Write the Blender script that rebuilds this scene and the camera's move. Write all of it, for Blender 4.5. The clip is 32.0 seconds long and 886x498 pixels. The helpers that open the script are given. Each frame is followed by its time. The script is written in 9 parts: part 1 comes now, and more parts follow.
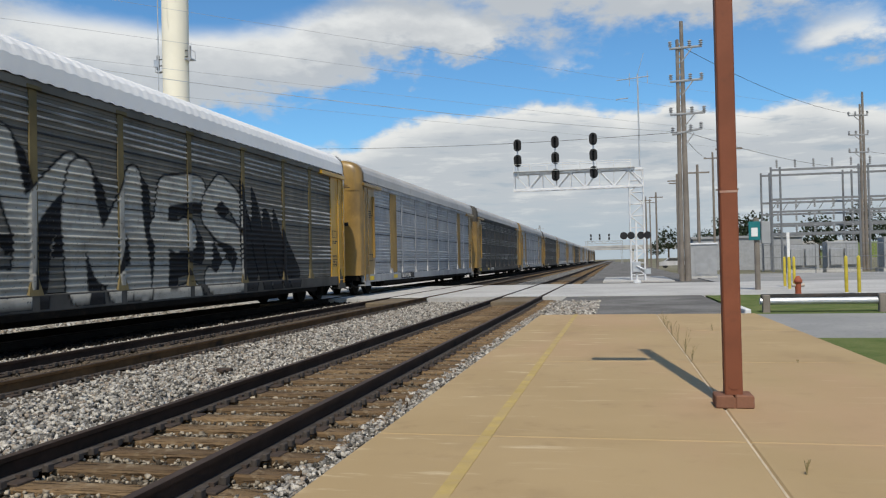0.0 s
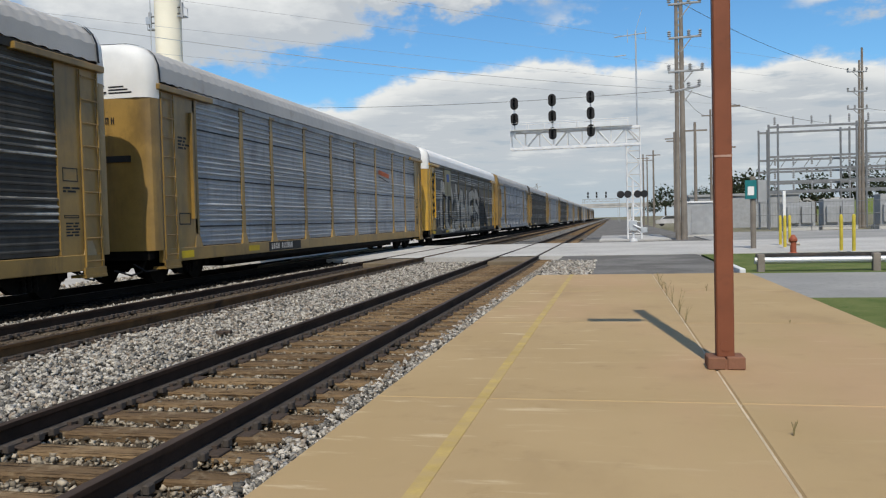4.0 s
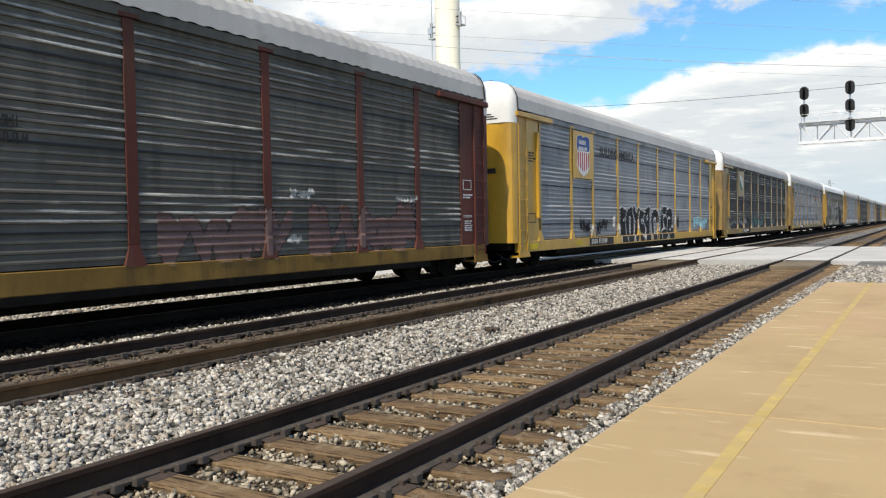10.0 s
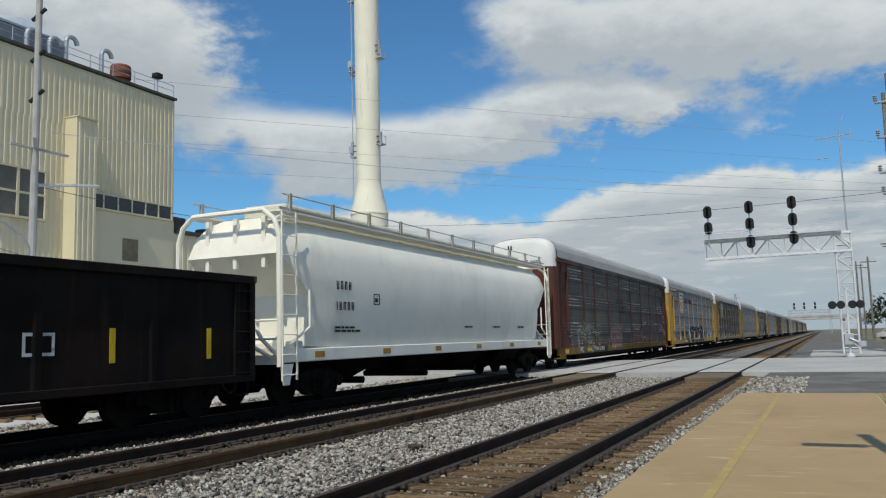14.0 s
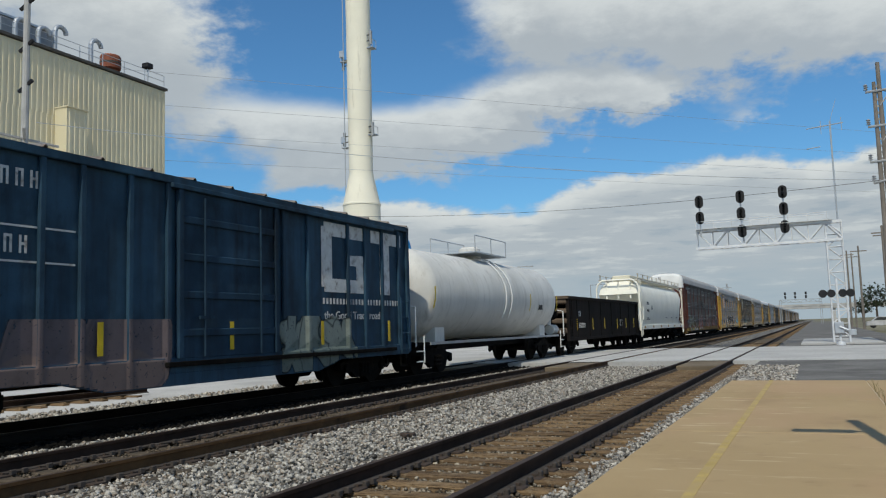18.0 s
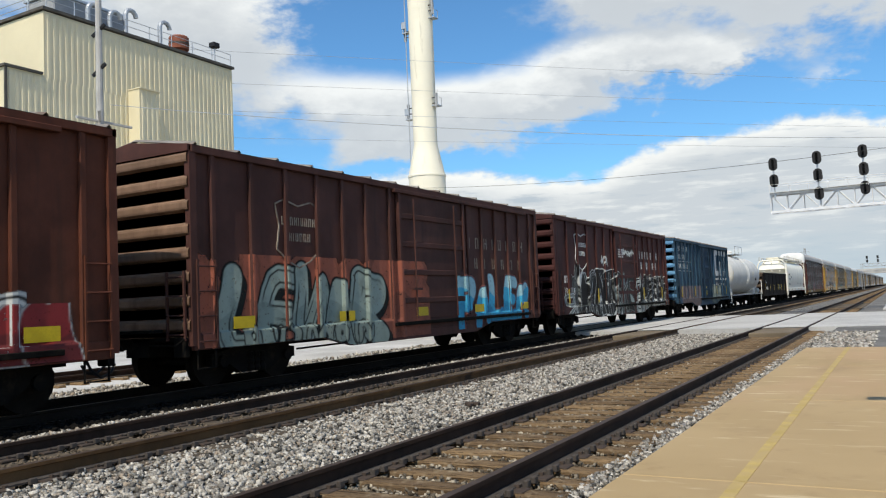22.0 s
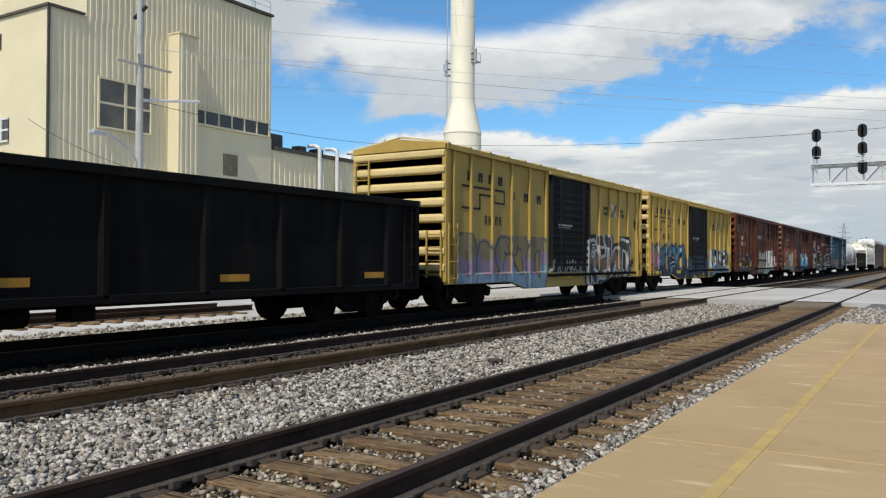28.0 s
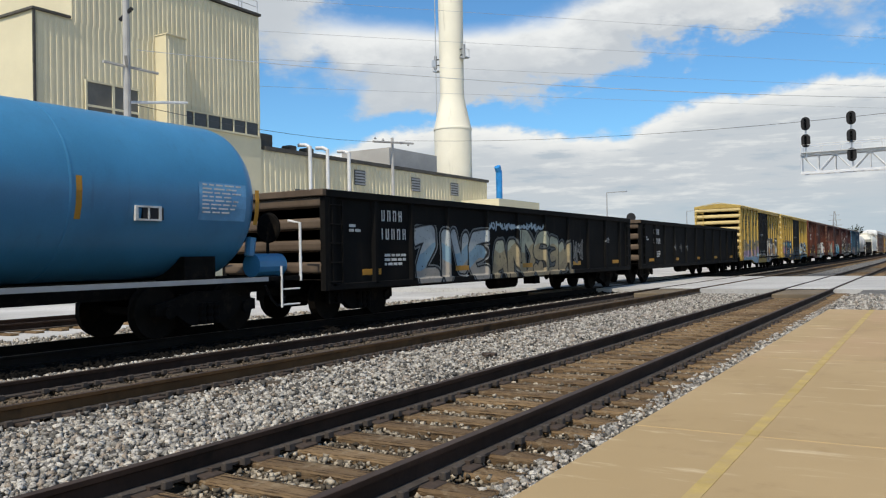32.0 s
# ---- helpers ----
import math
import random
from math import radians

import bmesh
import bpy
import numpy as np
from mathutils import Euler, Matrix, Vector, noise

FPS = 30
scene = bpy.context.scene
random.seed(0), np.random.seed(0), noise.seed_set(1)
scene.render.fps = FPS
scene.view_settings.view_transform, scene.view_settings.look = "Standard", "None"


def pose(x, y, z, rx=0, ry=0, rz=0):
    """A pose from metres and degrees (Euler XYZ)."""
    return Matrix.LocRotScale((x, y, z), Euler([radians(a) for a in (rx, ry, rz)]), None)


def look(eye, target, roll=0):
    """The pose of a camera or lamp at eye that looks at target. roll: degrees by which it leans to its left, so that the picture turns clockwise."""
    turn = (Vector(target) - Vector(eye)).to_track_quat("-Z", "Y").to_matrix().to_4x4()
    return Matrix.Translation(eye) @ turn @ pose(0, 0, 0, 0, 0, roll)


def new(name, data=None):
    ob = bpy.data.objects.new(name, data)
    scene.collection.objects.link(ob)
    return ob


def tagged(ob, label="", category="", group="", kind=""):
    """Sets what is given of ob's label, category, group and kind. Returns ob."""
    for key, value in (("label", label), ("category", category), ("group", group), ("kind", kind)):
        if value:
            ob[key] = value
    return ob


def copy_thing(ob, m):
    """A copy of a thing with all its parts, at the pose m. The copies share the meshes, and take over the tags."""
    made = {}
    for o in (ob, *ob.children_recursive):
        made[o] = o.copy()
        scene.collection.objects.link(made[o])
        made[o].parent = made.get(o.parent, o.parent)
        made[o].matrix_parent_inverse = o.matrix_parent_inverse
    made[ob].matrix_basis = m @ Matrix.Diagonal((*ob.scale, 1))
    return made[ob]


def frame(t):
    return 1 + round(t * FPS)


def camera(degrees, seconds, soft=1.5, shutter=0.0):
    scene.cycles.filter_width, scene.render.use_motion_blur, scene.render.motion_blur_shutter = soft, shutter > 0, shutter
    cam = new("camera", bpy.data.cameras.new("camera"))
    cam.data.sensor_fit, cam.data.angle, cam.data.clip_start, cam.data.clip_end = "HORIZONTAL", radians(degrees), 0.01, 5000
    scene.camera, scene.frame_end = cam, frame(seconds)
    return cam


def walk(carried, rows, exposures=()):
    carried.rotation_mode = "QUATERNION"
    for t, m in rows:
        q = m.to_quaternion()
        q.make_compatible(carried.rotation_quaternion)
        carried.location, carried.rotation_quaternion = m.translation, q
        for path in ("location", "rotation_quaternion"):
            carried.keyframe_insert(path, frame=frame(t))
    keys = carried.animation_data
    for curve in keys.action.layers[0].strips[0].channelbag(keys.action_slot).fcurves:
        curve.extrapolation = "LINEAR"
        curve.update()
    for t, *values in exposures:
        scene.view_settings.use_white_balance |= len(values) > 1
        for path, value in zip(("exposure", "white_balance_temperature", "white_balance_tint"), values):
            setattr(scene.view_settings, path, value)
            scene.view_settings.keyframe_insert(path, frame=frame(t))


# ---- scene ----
cam = camera(57.61, 32.0, 1.2)
PATH = [
    (0.0, pose(-0.042, 0.001, 1.319, 90.97, 1.21, 12.18)),
    (0.5, pose(-0.044, -0.002, 1.321, 90.91, 0.29, 12.19)),
    (1.0, pose(-0.049, 0.008, 1.311, 90.27, -0.48, 13.09)),
    (1.5, pose(-0.048, 0.008, 1.318, 89.75, -0.34, 13.70)),
    (2.0, pose(-0.034, -0.007, 1.323, 89.02, 0.32, 13.12)),
    (2.5, pose(-0.019, -0.026, 1.332, 89.23, 1.52, 10.81)),
    (4.5, pose(-0.026, -0.064, 1.395, 87.80, 1.33, 13.40)),
    (5.0, pose(-0.028, -0.053, 1.405, 89.80, 1.13, 16.60)),
    (5.5, pose(-0.015, -0.035, 1.397, 88.96, -0.36, 20.39)),
    (6.0, pose(-0.021, -0.015, 1.407, 88.69, 0.66, 23.50)),
    (6.5, pose(-0.007, 0.011, 1.406, 87.61, 1.65, 26.87)),
    (7.0, pose(-0.020, 0.023, 1.405, 87.90, 1.99, 29.53)),
    (7.5, pose(-0.020, 0.034, 1.404, 87.80, 1.78, 29.67)),
    (8.0, pose(-0.031, 0.044, 1.399, 87.99, 1.54, 30.31)),
    (8.5, pose(-0.033, 0.032, 1.397, 87.83, 1.53, 30.52)),
    (9.0, pose(-0.033, 0.030, 1.396, 87.95, 1.13, 30.42)),
    (9.5, pose(-0.032, 0.033, 1.393, 87.94, 0.70, 30.25)),
    (10.0, pose(-0.030, 0.022, 1.398, 88.37, 1.09, 30.92)),
    (10.5, pose(-0.056, -0.002, 1.407, 88.99, 1.78, 33.70)),
    (11.0, pose(-0.026, -0.017, 1.406, 90.44, 1.31, 33.35)),
    (11.5, pose(-0.015, -0.021, 1.425, 94.43, 2.21, 33.67)),
    (12.0, pose(-0.012, -0.024, 1.381, 94.80, -0.19, 28.86)),
    (12.5, pose(-0.019, -0.029, 1.391, 94.49, 1.13, 27.44)),
    (13.0, pose(-0.019, -0.029, 1.394, 94.97, 1.22, 26.09)),
    (13.5, pose(-0.039, -0.027, 1.395, 95.23, 1.13, 24.99)),
    (14.0, pose(-0.040, -0.031, 1.388, 96.41, 1.54, 25.29)),
    (14.5, pose(-0.049, -0.029, 1.394, 95.97, 1.60, 26.50)),
    (15.0, pose(-0.039, -0.033, 1.385, 96.60, 1.31, 25.54)),
    (15.5, pose(-0.038, -0.024, 1.390, 95.73, 1.70, 28.07)),
    (17.5, pose(-0.012, -0.027, 1.377, 96.44, 1.65, 26.36)),
    (18.0, pose(-0.033, -0.019, 1.354, 95.74, 1.76, 24.78)),
    (18.5, pose(-0.019, -0.013, 1.358, 95.54, 2.62, 24.34)),
    (19.0, pose(-0.036, -0.017, 1.344, 92.08, 2.68, 25.68)),
    (19.5, pose(-0.031, -0.013, 1.350, 91.38, 2.15, 26.36)),
    (20.0, pose(-0.040, -0.019, 1.370, 91.60, 2.66, 26.37)),
    (20.5, pose(-0.014, 0.010, 1.375, 89.99, 2.54, 22.83)),
    (21.0, pose(-0.027, 0.020, 1.362, 91.91, 2.48, 26.22)),
    (21.5, pose(0.034, 0.018, 1.359, 90.90, 1.63, 29.38)),
    (22.0, pose(0.051, 0.008, 1.357, 93.81, 2.54, 29.63)),
    (22.5, pose(0.039, 0.006, 1.347, 92.51, 1.85, 30.10)),
    (23.0, pose(0.046, 0.012, 1.356, 91.72, 2.03, 30.10)),
    (23.5, pose(0.058, 0.026, 1.350, 90.75, 1.82, 29.86)),
    (24.0, pose(0.050, 0.031, 1.356, 90.47, 1.63, 28.81)),
    (24.5, pose(0.051, 0.023, 1.354, 91.61, 1.03, 28.22)),
    (25.0, pose(0.062, 0.021, 1.348, 91.51, 1.51, 27.80)),
    (25.5, pose(0.052, 0.026, 1.355, 91.09, 1.82, 27.10)),
    (26.0, pose(0.032, 0.023, 1.335, 91.33, -0.68, 27.63)),
    (26.5, pose(0.044, 0.020, 1.349, 89.98, -1.56, 30.55)),
    (28.5, pose(0.086, 0.007, 1.319, 91.49, -0.33, 31.79)),
    (29.0, pose(0.048, 0.009, 1.309, 93.13, -1.04, 32.64)),
    (29.5, pose(0.081, -0.002, 1.309, 92.20, -0.22, 34.30)),
    (30.0, pose(0.079, 0.000, 1.312, 90.13, 0.04, 34.41)),
    (30.5, pose(0.062, -0.004, 1.310, 90.32, 0.20, 34.57)),
    (31.0, pose(0.064, 0.008, 1.307, 89.60, 0.18, 32.90)),
    (31.5, pose(0.070, 0.018, 1.301, 89.89, 0.63, 31.88)),
    (32.0, pose(0.084, 0.052, 1.304, 90.60, 1.09, 31.27)),
]
EXPOSURES = [(0.0, -0.23, 7100, 10), (1.5, -0.21, 7100, 10), (2.5, -0.19, 7100, 10), (5.0, -0.13, 7150, 10), (6.0, 0.04, 7300, 10), (8.0, 0.27, 7400, 10), (9.0, 0.31, 7450, 10), (10.0, 0.34, 7400, 10), (11.0, 0.44, 7300, 10), (11.5, 0.09, 7100, 9), (12.0, -0.31, 6950, 8), (13.0, -0.39, 6900, 7),
             (15.0, -0.49, 6850, 6), (18.0, -0.46, 6850, 6), (19.0, -0.26, 6950, 7), (20.0, -0.13, 7050, 8), (21.0, -0.16, 7050, 8), (22.0, 0.04, 7100, 9), (24.0, 0.04, 7200, 10), (26.0, -0.05, 7150, 10), (29.0, -0.08, 7150, 10), (32.0, -0.08, 7150, 10)]
walk(cam, PATH, EXPOSURES)

SUN_EL, SUN_AZ = 52.5, 7.8          # elevation; the sun stands behind the viewer, to the right of the tracks


# clouds: (bearing left of the track, elevation, half width, half height, weight), degrees
CLOUDS = ((52, 21.5, 9.0, 4.2, 1.1), (44.5, 18.4, 4.5, 3.4, 0.9), (37.5, 14.6, 5.0, 1.8, 0.85), (31.0, 13.4, 4.5, 2.0, 1.0), (34.0, 11.3, 4.5, 1.3, 0.75), (25.5, 13.4, 4.2, 2.2, 1.0),
          (20.0, 14.9, 3.6, 1.8, 1.0), (15.0, 16.2, 4.0, 1.4, 1.0), (9.8, 15.5, 3.6, 1.0, 0.9), (16.2, 13.0, 2.2, 0.8, 0.6), (4.0, 13.4, 1.7, 1.2, 0.6), (18.5, 21.6, 3.6, 2.6, 1.0),
          (11.0, 20.6, 6.5, 2.7, 1.1), (1.0, 19.2, 7.0, 3.0, 1.1), (-8.0, 17.4, 6.0, 1.9, 1.0), (-15.3, 13.5, 3.4, 1.6, 1.0))
# top of the low cloud bank, bearing to elevation
BANK = ((-25, 9.4), (-16.6, 9.4), (-13, 10.0), (-8, 9.6), (-4.4, 10.6), (-0.6, 10.1), (3.3, 11.1), (8.1, 10.9), (12.5, 10.5), (15.3, 9.8), (18.2, 8.3), (22.4, 8.3), (26.3, 8.9), (31.2, 9.6), (35.2, 8.9), (39.4, 7.7), (50, 7.4), (70, 8.5))


def make_world():
    w = bpy.data.worlds.new("sky")
    scene.world = w
    w.use_nodes = True
    n, l = w.node_tree.nodes, w.node_tree.links
    n.clear()
    out, bg = n.new("ShaderNodeOutputWorld"), n.new("ShaderNodeBackground")
    sky = n.new("ShaderNodeTexSky")
    sky.sky_type, sky.sun_disc = "NISHITA", False
    sky.sun_elevation, sky.sun_rotation = radians(SUN_EL), radians(180 - SUN_AZ)
    sky.air_density, sky.dust_density, sky.ozone_density = 1.0, 0.3, 2.5
    tc = n.new("ShaderNodeTexCoord")
    sep = n.new("ShaderNodeSeparateXYZ")
    l.new(tc.outputs["Generated"], sep.inputs[0])

    def op(kind, a, b=None, c=None):
        m = n.new("ShaderNodeMath")
        m.operation = kind
        for i, q in enumerate((a, b, c)):
            if q is None:
                continue
            if isinstance(q, (int, float)):
                m.inputs[i].default_value = q
            else:
                l.new(q, m.inputs[i])
        return m.outputs[0]

    def step(v, a, b, c=0.0, d=1.0):
        m = n.new("ShaderNodeMapRange")
        m.interpolation_type = "SMOOTHSTEP"
        for i, x in zip((1, 2, 3, 4), (a, b, c, d)):
            m.inputs[i].default_value = x
        l.new(v, m.inputs[0])
        return m.outputs[0]

    def blend(f, a, b, kind="MIX"):
        m = n.new("ShaderNodeMix")
        m.data_type, m.blend_type = "RGBA", kind
        for s, v in ((m.inputs[0], f), (m.inputs[6], a), (m.inputs[7], b)):
            if isinstance(v, (int, float)):
                s.default_value = v
            elif isinstance(v, tuple):
                s.default_value = (*v, 1)
            else:
                l.new(v, s)
        return m.outputs[2]

    deg = 180 / math.pi
    az = op("MULTIPLY", op("ARCTAN2", op("MULTIPLY", sep.outputs[0], -1.0), sep.outputs[1]), deg)
    el = op("MULTIPLY", op("ARCSINE", sep.outputs[2]), deg)
    comb = n.new("ShaderNodeCombineXYZ")
    l.new(az, comb.inputs[0])
    l.new(op("MULTIPLY", el, 1.9), comb.inputs[1])

    def tex(scale, detail, rough, off):
        mp = n.new("ShaderNodeMapping")
        mp.inputs["Location"].default_value = off
        l.new(comb.outputs[0], mp.inputs[0])
        t = n.new("ShaderNodeTexNoise")
        t.inputs["Scale"].default_value, t.inputs["Detail"].default_value, t.inputs["Roughness"].default_value = scale, detail, rough
        l.new(mp.outputs[0], t.inputs[0])
        return op("SUBTRACT", t.outputs["Fac"], 0.5)

    big, fine, wisp = tex(0.16, 7.0, 0.55, (3, 8, 0)), tex(0.42, 8.0, 0.60, (40, 3, 2)), tex(0.24, 8.0, 0.58, (7, 60, 5))
    waz = op("ADD", az, op("ADD", op("MULTIPLY", big, 6.0), op("MULTIPLY", fine, 4.0)))
    wel = op("ADD", el, op("ADD", op("MULTIPLY", wisp, 2.6), op("MULTIPLY", fine, 1.8)))
    # unseen cloud beside, behind and overhead, added as neutral fill on the car sides
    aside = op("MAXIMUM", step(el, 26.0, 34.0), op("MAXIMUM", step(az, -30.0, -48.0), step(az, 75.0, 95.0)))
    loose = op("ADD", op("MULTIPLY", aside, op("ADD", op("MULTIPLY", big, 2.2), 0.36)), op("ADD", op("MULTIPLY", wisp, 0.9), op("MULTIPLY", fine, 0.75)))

    def heap(lift):
        """Cloud thickness, or what lies that many degrees above."""
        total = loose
        for a, e, sa, se, k in CLOUDS:
            u = op("MULTIPLY", op("SUBTRACT", waz, a), 1 / sa)
            v = op("MULTIPLY", op("SUBTRACT", wel, e - lift), 1 / se)
            r = op("POWER", 2.718, op("MULTIPLY", op("ADD", op("MULTIPLY", u, u), op("MULTIPLY", v, v)), -0.75))
            total = op("MULTIPLY_ADD", r, k, total)
        return total

    here, above = heap(0.0), heap(1.5)
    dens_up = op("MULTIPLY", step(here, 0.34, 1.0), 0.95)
    ramp = n.new("ShaderNodeValToRGB")
    es = ramp.color_ramp.elements
    pts = [((a + 30) / 110, e / 20) for a, e in BANK]
    es[0].position, es[0].color = pts[0][0], (pts[0][1],) * 3 + (1,)
    es[1].position, es[1].color = pts[-1][0], (pts[-1][1],) * 3 + (1,)
    for p, v in pts[1:-1]:
        es.new(p).color = (v, v, v, 1)
    l.new(op("DIVIDE", op("ADD", az, 30.0), 110.0), ramp.inputs[0])
    below = op("SUBTRACT", op("MULTIPLY", ramp.outputs[0], 20.0), op("ADD", el, op("ADD", op("MULTIPLY", fine, 1.9), op("MULTIPLY", wisp, 1.7))))
    dens_bank = step(below, -0.30, 0.55)
    # long flat streaks inside the bank
    flat = n.new("ShaderNodeCombineXYZ")
    l.new(op("MULTIPLY", az, 0.22), flat.inputs[0])
    l.new(op("MULTIPLY", el, 1.5), flat.inputs[1])
    band = n.new("ShaderNodeTexNoise")
    band.inputs["Scale"].default_value, band.inputs["Detail"].default_value, band.inputs["Roughness"].default_value = 0.8, 7.0, 0.6
    l.new(flat.outputs[0], band.inputs[0])
    streak = op("SUBTRACT", band.outputs["Fac"], 0.5)
    lit_bank = blend(step(op("ADD", below, op("MULTIPLY", fine, 2.6)), 0.2, 2.2), (0.90, 0.96, 1.02), (0.57, 0.65, 0.75))
    lit_bank = blend(step(op("ADD", streak, op("MULTIPLY", fine, 0.25)), 0.0, 0.16, 0.0, 0.75), lit_bank, (0.78, 0.85, 0.92))
    lit_bank = blend(step(op("ADD", streak, op("MULTIPLY", wisp, 0.3)), -0.05, -0.20, 0.0, 0.7), lit_bank, (0.42, 0.53, 0.66))
    lit_bank = blend(step(op("ADD", el, op("MULTIPLY", streak, 6.0)), 5.5, 1.0, 0.0, 0.75), lit_bank, (0.47, 0.60, 0.73))
    rise = op("SUBTRACT", op("ADD", here, op("MULTIPLY", fine, 0.5)), above)
    lit_up = blend(step(rise, 0.50, -0.22), (0.90, 0.96, 1.02), (0.58, 0.65, 0.74))
    lit_up = blend(step(op("SUBTRACT", here, op("MULTIPLY", fine, 1.2)), 0.85, 1.7, 0.0, 0.75), lit_up, (0.56, 0.62, 0.70))
    blue = blend(1.0, sky.outputs[0], SKY_TINT, "MULTIPLY")
    # cloud brightened and warmed towards the sun, outside the view, to light the car sides
    dot = n.new("ShaderNodeVectorMath")
    dot.operation = "DOT_PRODUCT"
    l.new(tc.outputs["Generated"], dot.inputs[0])
    ce = math.cos(radians(SUN_EL))
    dot.inputs[1].default_value = (ce * math.sin(radians(SUN_AZ)), -ce * math.cos(radians(SUN_AZ)), math.sin(radians(SUN_EL)))
    glow = step(dot.outputs["Value"], -0.25, 0.95, 1.0, CLOUD_GLOW)
    shine = n.new("ShaderNodeVectorMath")
    shine.operation = "SCALE"
    l.new(blend(dens_bank, lit_up, lit_bank), shine.inputs[0])
    l.new(glow, shine.inputs["Scale"])
    warm = blend(step(dot.outputs["Value"], -0.25, 0.6), (1.0, 1.0, 1.0), (1.08, 0.97, 0.80))
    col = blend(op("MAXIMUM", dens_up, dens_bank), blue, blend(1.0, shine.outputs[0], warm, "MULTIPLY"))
    l.new(col, bg.inputs[0])
    bg.inputs[1].default_value = 1.0
    l.new(bg.outputs[0], out.inputs[0])


SKY_TINT, CLOUD_GLOW = (0.070, 0.126, 0.166), 2.5
make_world()
sun = new("sun", bpy.data.lights.new("sun", "SUN"))
sun.data.energy, sun.data.angle, sun.data.color = 4.3, radians(0.53), (1.0, 0.955, 0.87)
_c = math.cos(radians(SUN_EL))
sun.matrix_world = look((0, 0, 60), (-60 * _c * math.sin(radians(SUN_AZ)), 60 * _c * math.cos(radians(SUN_AZ)), 60 - 60 * math.sin(radians(SUN_EL))))


# ---- materials ----
class Nodes:
    """Helpers for building one node material."""

    def __init__(self, name):
        self.m = bpy.data.materials.new(name)
        self.m.use_nodes = True
        self.t = self.m.node_tree
        self.b = self.t.nodes["Principled BSDF"]
        self.co = self.t.nodes.new("ShaderNodeTexCoord").outputs["Object"]

    def link(self, a, b):
        self.t.links.new(a, b)

    def put(self, sock, v):
        if isinstance(v, (int, float, tuple, list)):
            sock.default_value = v
        else:
            self.link(v, sock)

    def math(self, op, a, b=0.0, clamp=False):
        q = self.t.nodes.new("ShaderNodeMath")
        q.operation, q.use_clamp = op, clamp
        self.put(q.inputs[0], a)
        self.put(q.inputs[1], b)
        return q.outputs[0]

    def mapped(self, scale=(1, 1, 1), loc=(0, 0, 0), src=None):
        q = self.t.nodes.new("ShaderNodeMapping")
        q.inputs["Scale"].default_value, q.inputs["Location"].default_value = scale, loc
        self.link(src or self.co, q.inputs[0])
        return q.outputs[0]

    def noise(self, scale, detail=4.0, rough=0.55, vec=None, colour=False):
        q = self.t.nodes.new("ShaderNodeTexNoise")
        q.inputs["Scale"].default_value, q.inputs["Detail"].default_value, q.inputs["Roughness"].default_value = scale, detail, rough
        self.link(vec or self.co, q.inputs[0])
        return q.outputs["Color" if colour else "Fac"]

    def voronoi(self, scale, feature="F1", vec=None, out="Distance"):
        q = self.t.nodes.new("ShaderNodeTexVoronoi")
        q.feature = feature
        q.inputs["Scale"].default_value = scale
        self.link(vec or self.co, q.inputs[0])
        return q.outputs[out]

    def range(self, v, a, b, c=0.0, d=1.0):
        q = self.t.nodes.new("ShaderNodeMapRange")
        q.interpolation_type = "SMOOTHSTEP"
        for i, x in zip((1, 2, 3, 4), (a, b, c, d)):
            q.inputs[i].default_value = x
        self.link(v, q.inputs[0])
        return q.outputs[0]

    def mix(self, f, a, b, blend="MIX"):
        q = self.t.nodes.new("ShaderNodeMix")
        q.data_type, q.blend_type = "RGBA", blend
        self.put(q.inputs[0], f)
        for s, v in ((q.inputs[6], a), (q.inputs[7], b)):
            self.put(s, (*v, 1) if isinstance(v, tuple) and len(v) == 3 else v)
        return q.outputs[2]

    def xyz(self, vec=None):
        q = self.t.nodes.new("ShaderNodeSeparateXYZ")
        self.link(vec or self.co, q.inputs[0])
        return q.outputs

    def bump(self, v, strength=0.3, dist=0.01):
        q = self.t.nodes.new("ShaderNodeBump")
        q.inputs["Strength"].default_value, q.inputs["Distance"].default_value = strength, dist
        self.link(v, q.inputs["Height"])
        self.link(q.outputs[0], self.b.inputs["Normal"])

    def random(self):
        return self.t.nodes.new("ShaderNodeObjectInfo").outputs["Random"]

    def island(self):
        return self.t.nodes.new("ShaderNodeNewGeometry").outputs["Random Per Island"]

    def done(self, colour, rough=0.6, metal=0.0, spec=0.5):
        self.put(self.b.inputs["Base Color"], (*colour, 1) if isinstance(colour, tuple) and len(colour) == 3 else colour)
        self.put(self.b.inputs["Roughness"], rough)
        self.put(self.b.inputs["Metallic"], metal)
        self.b.inputs["Specular IOR Level"].default_value = spec
        return self.m


def shade(c, k):
    return tuple(min(1.0, x * k) for x in c)


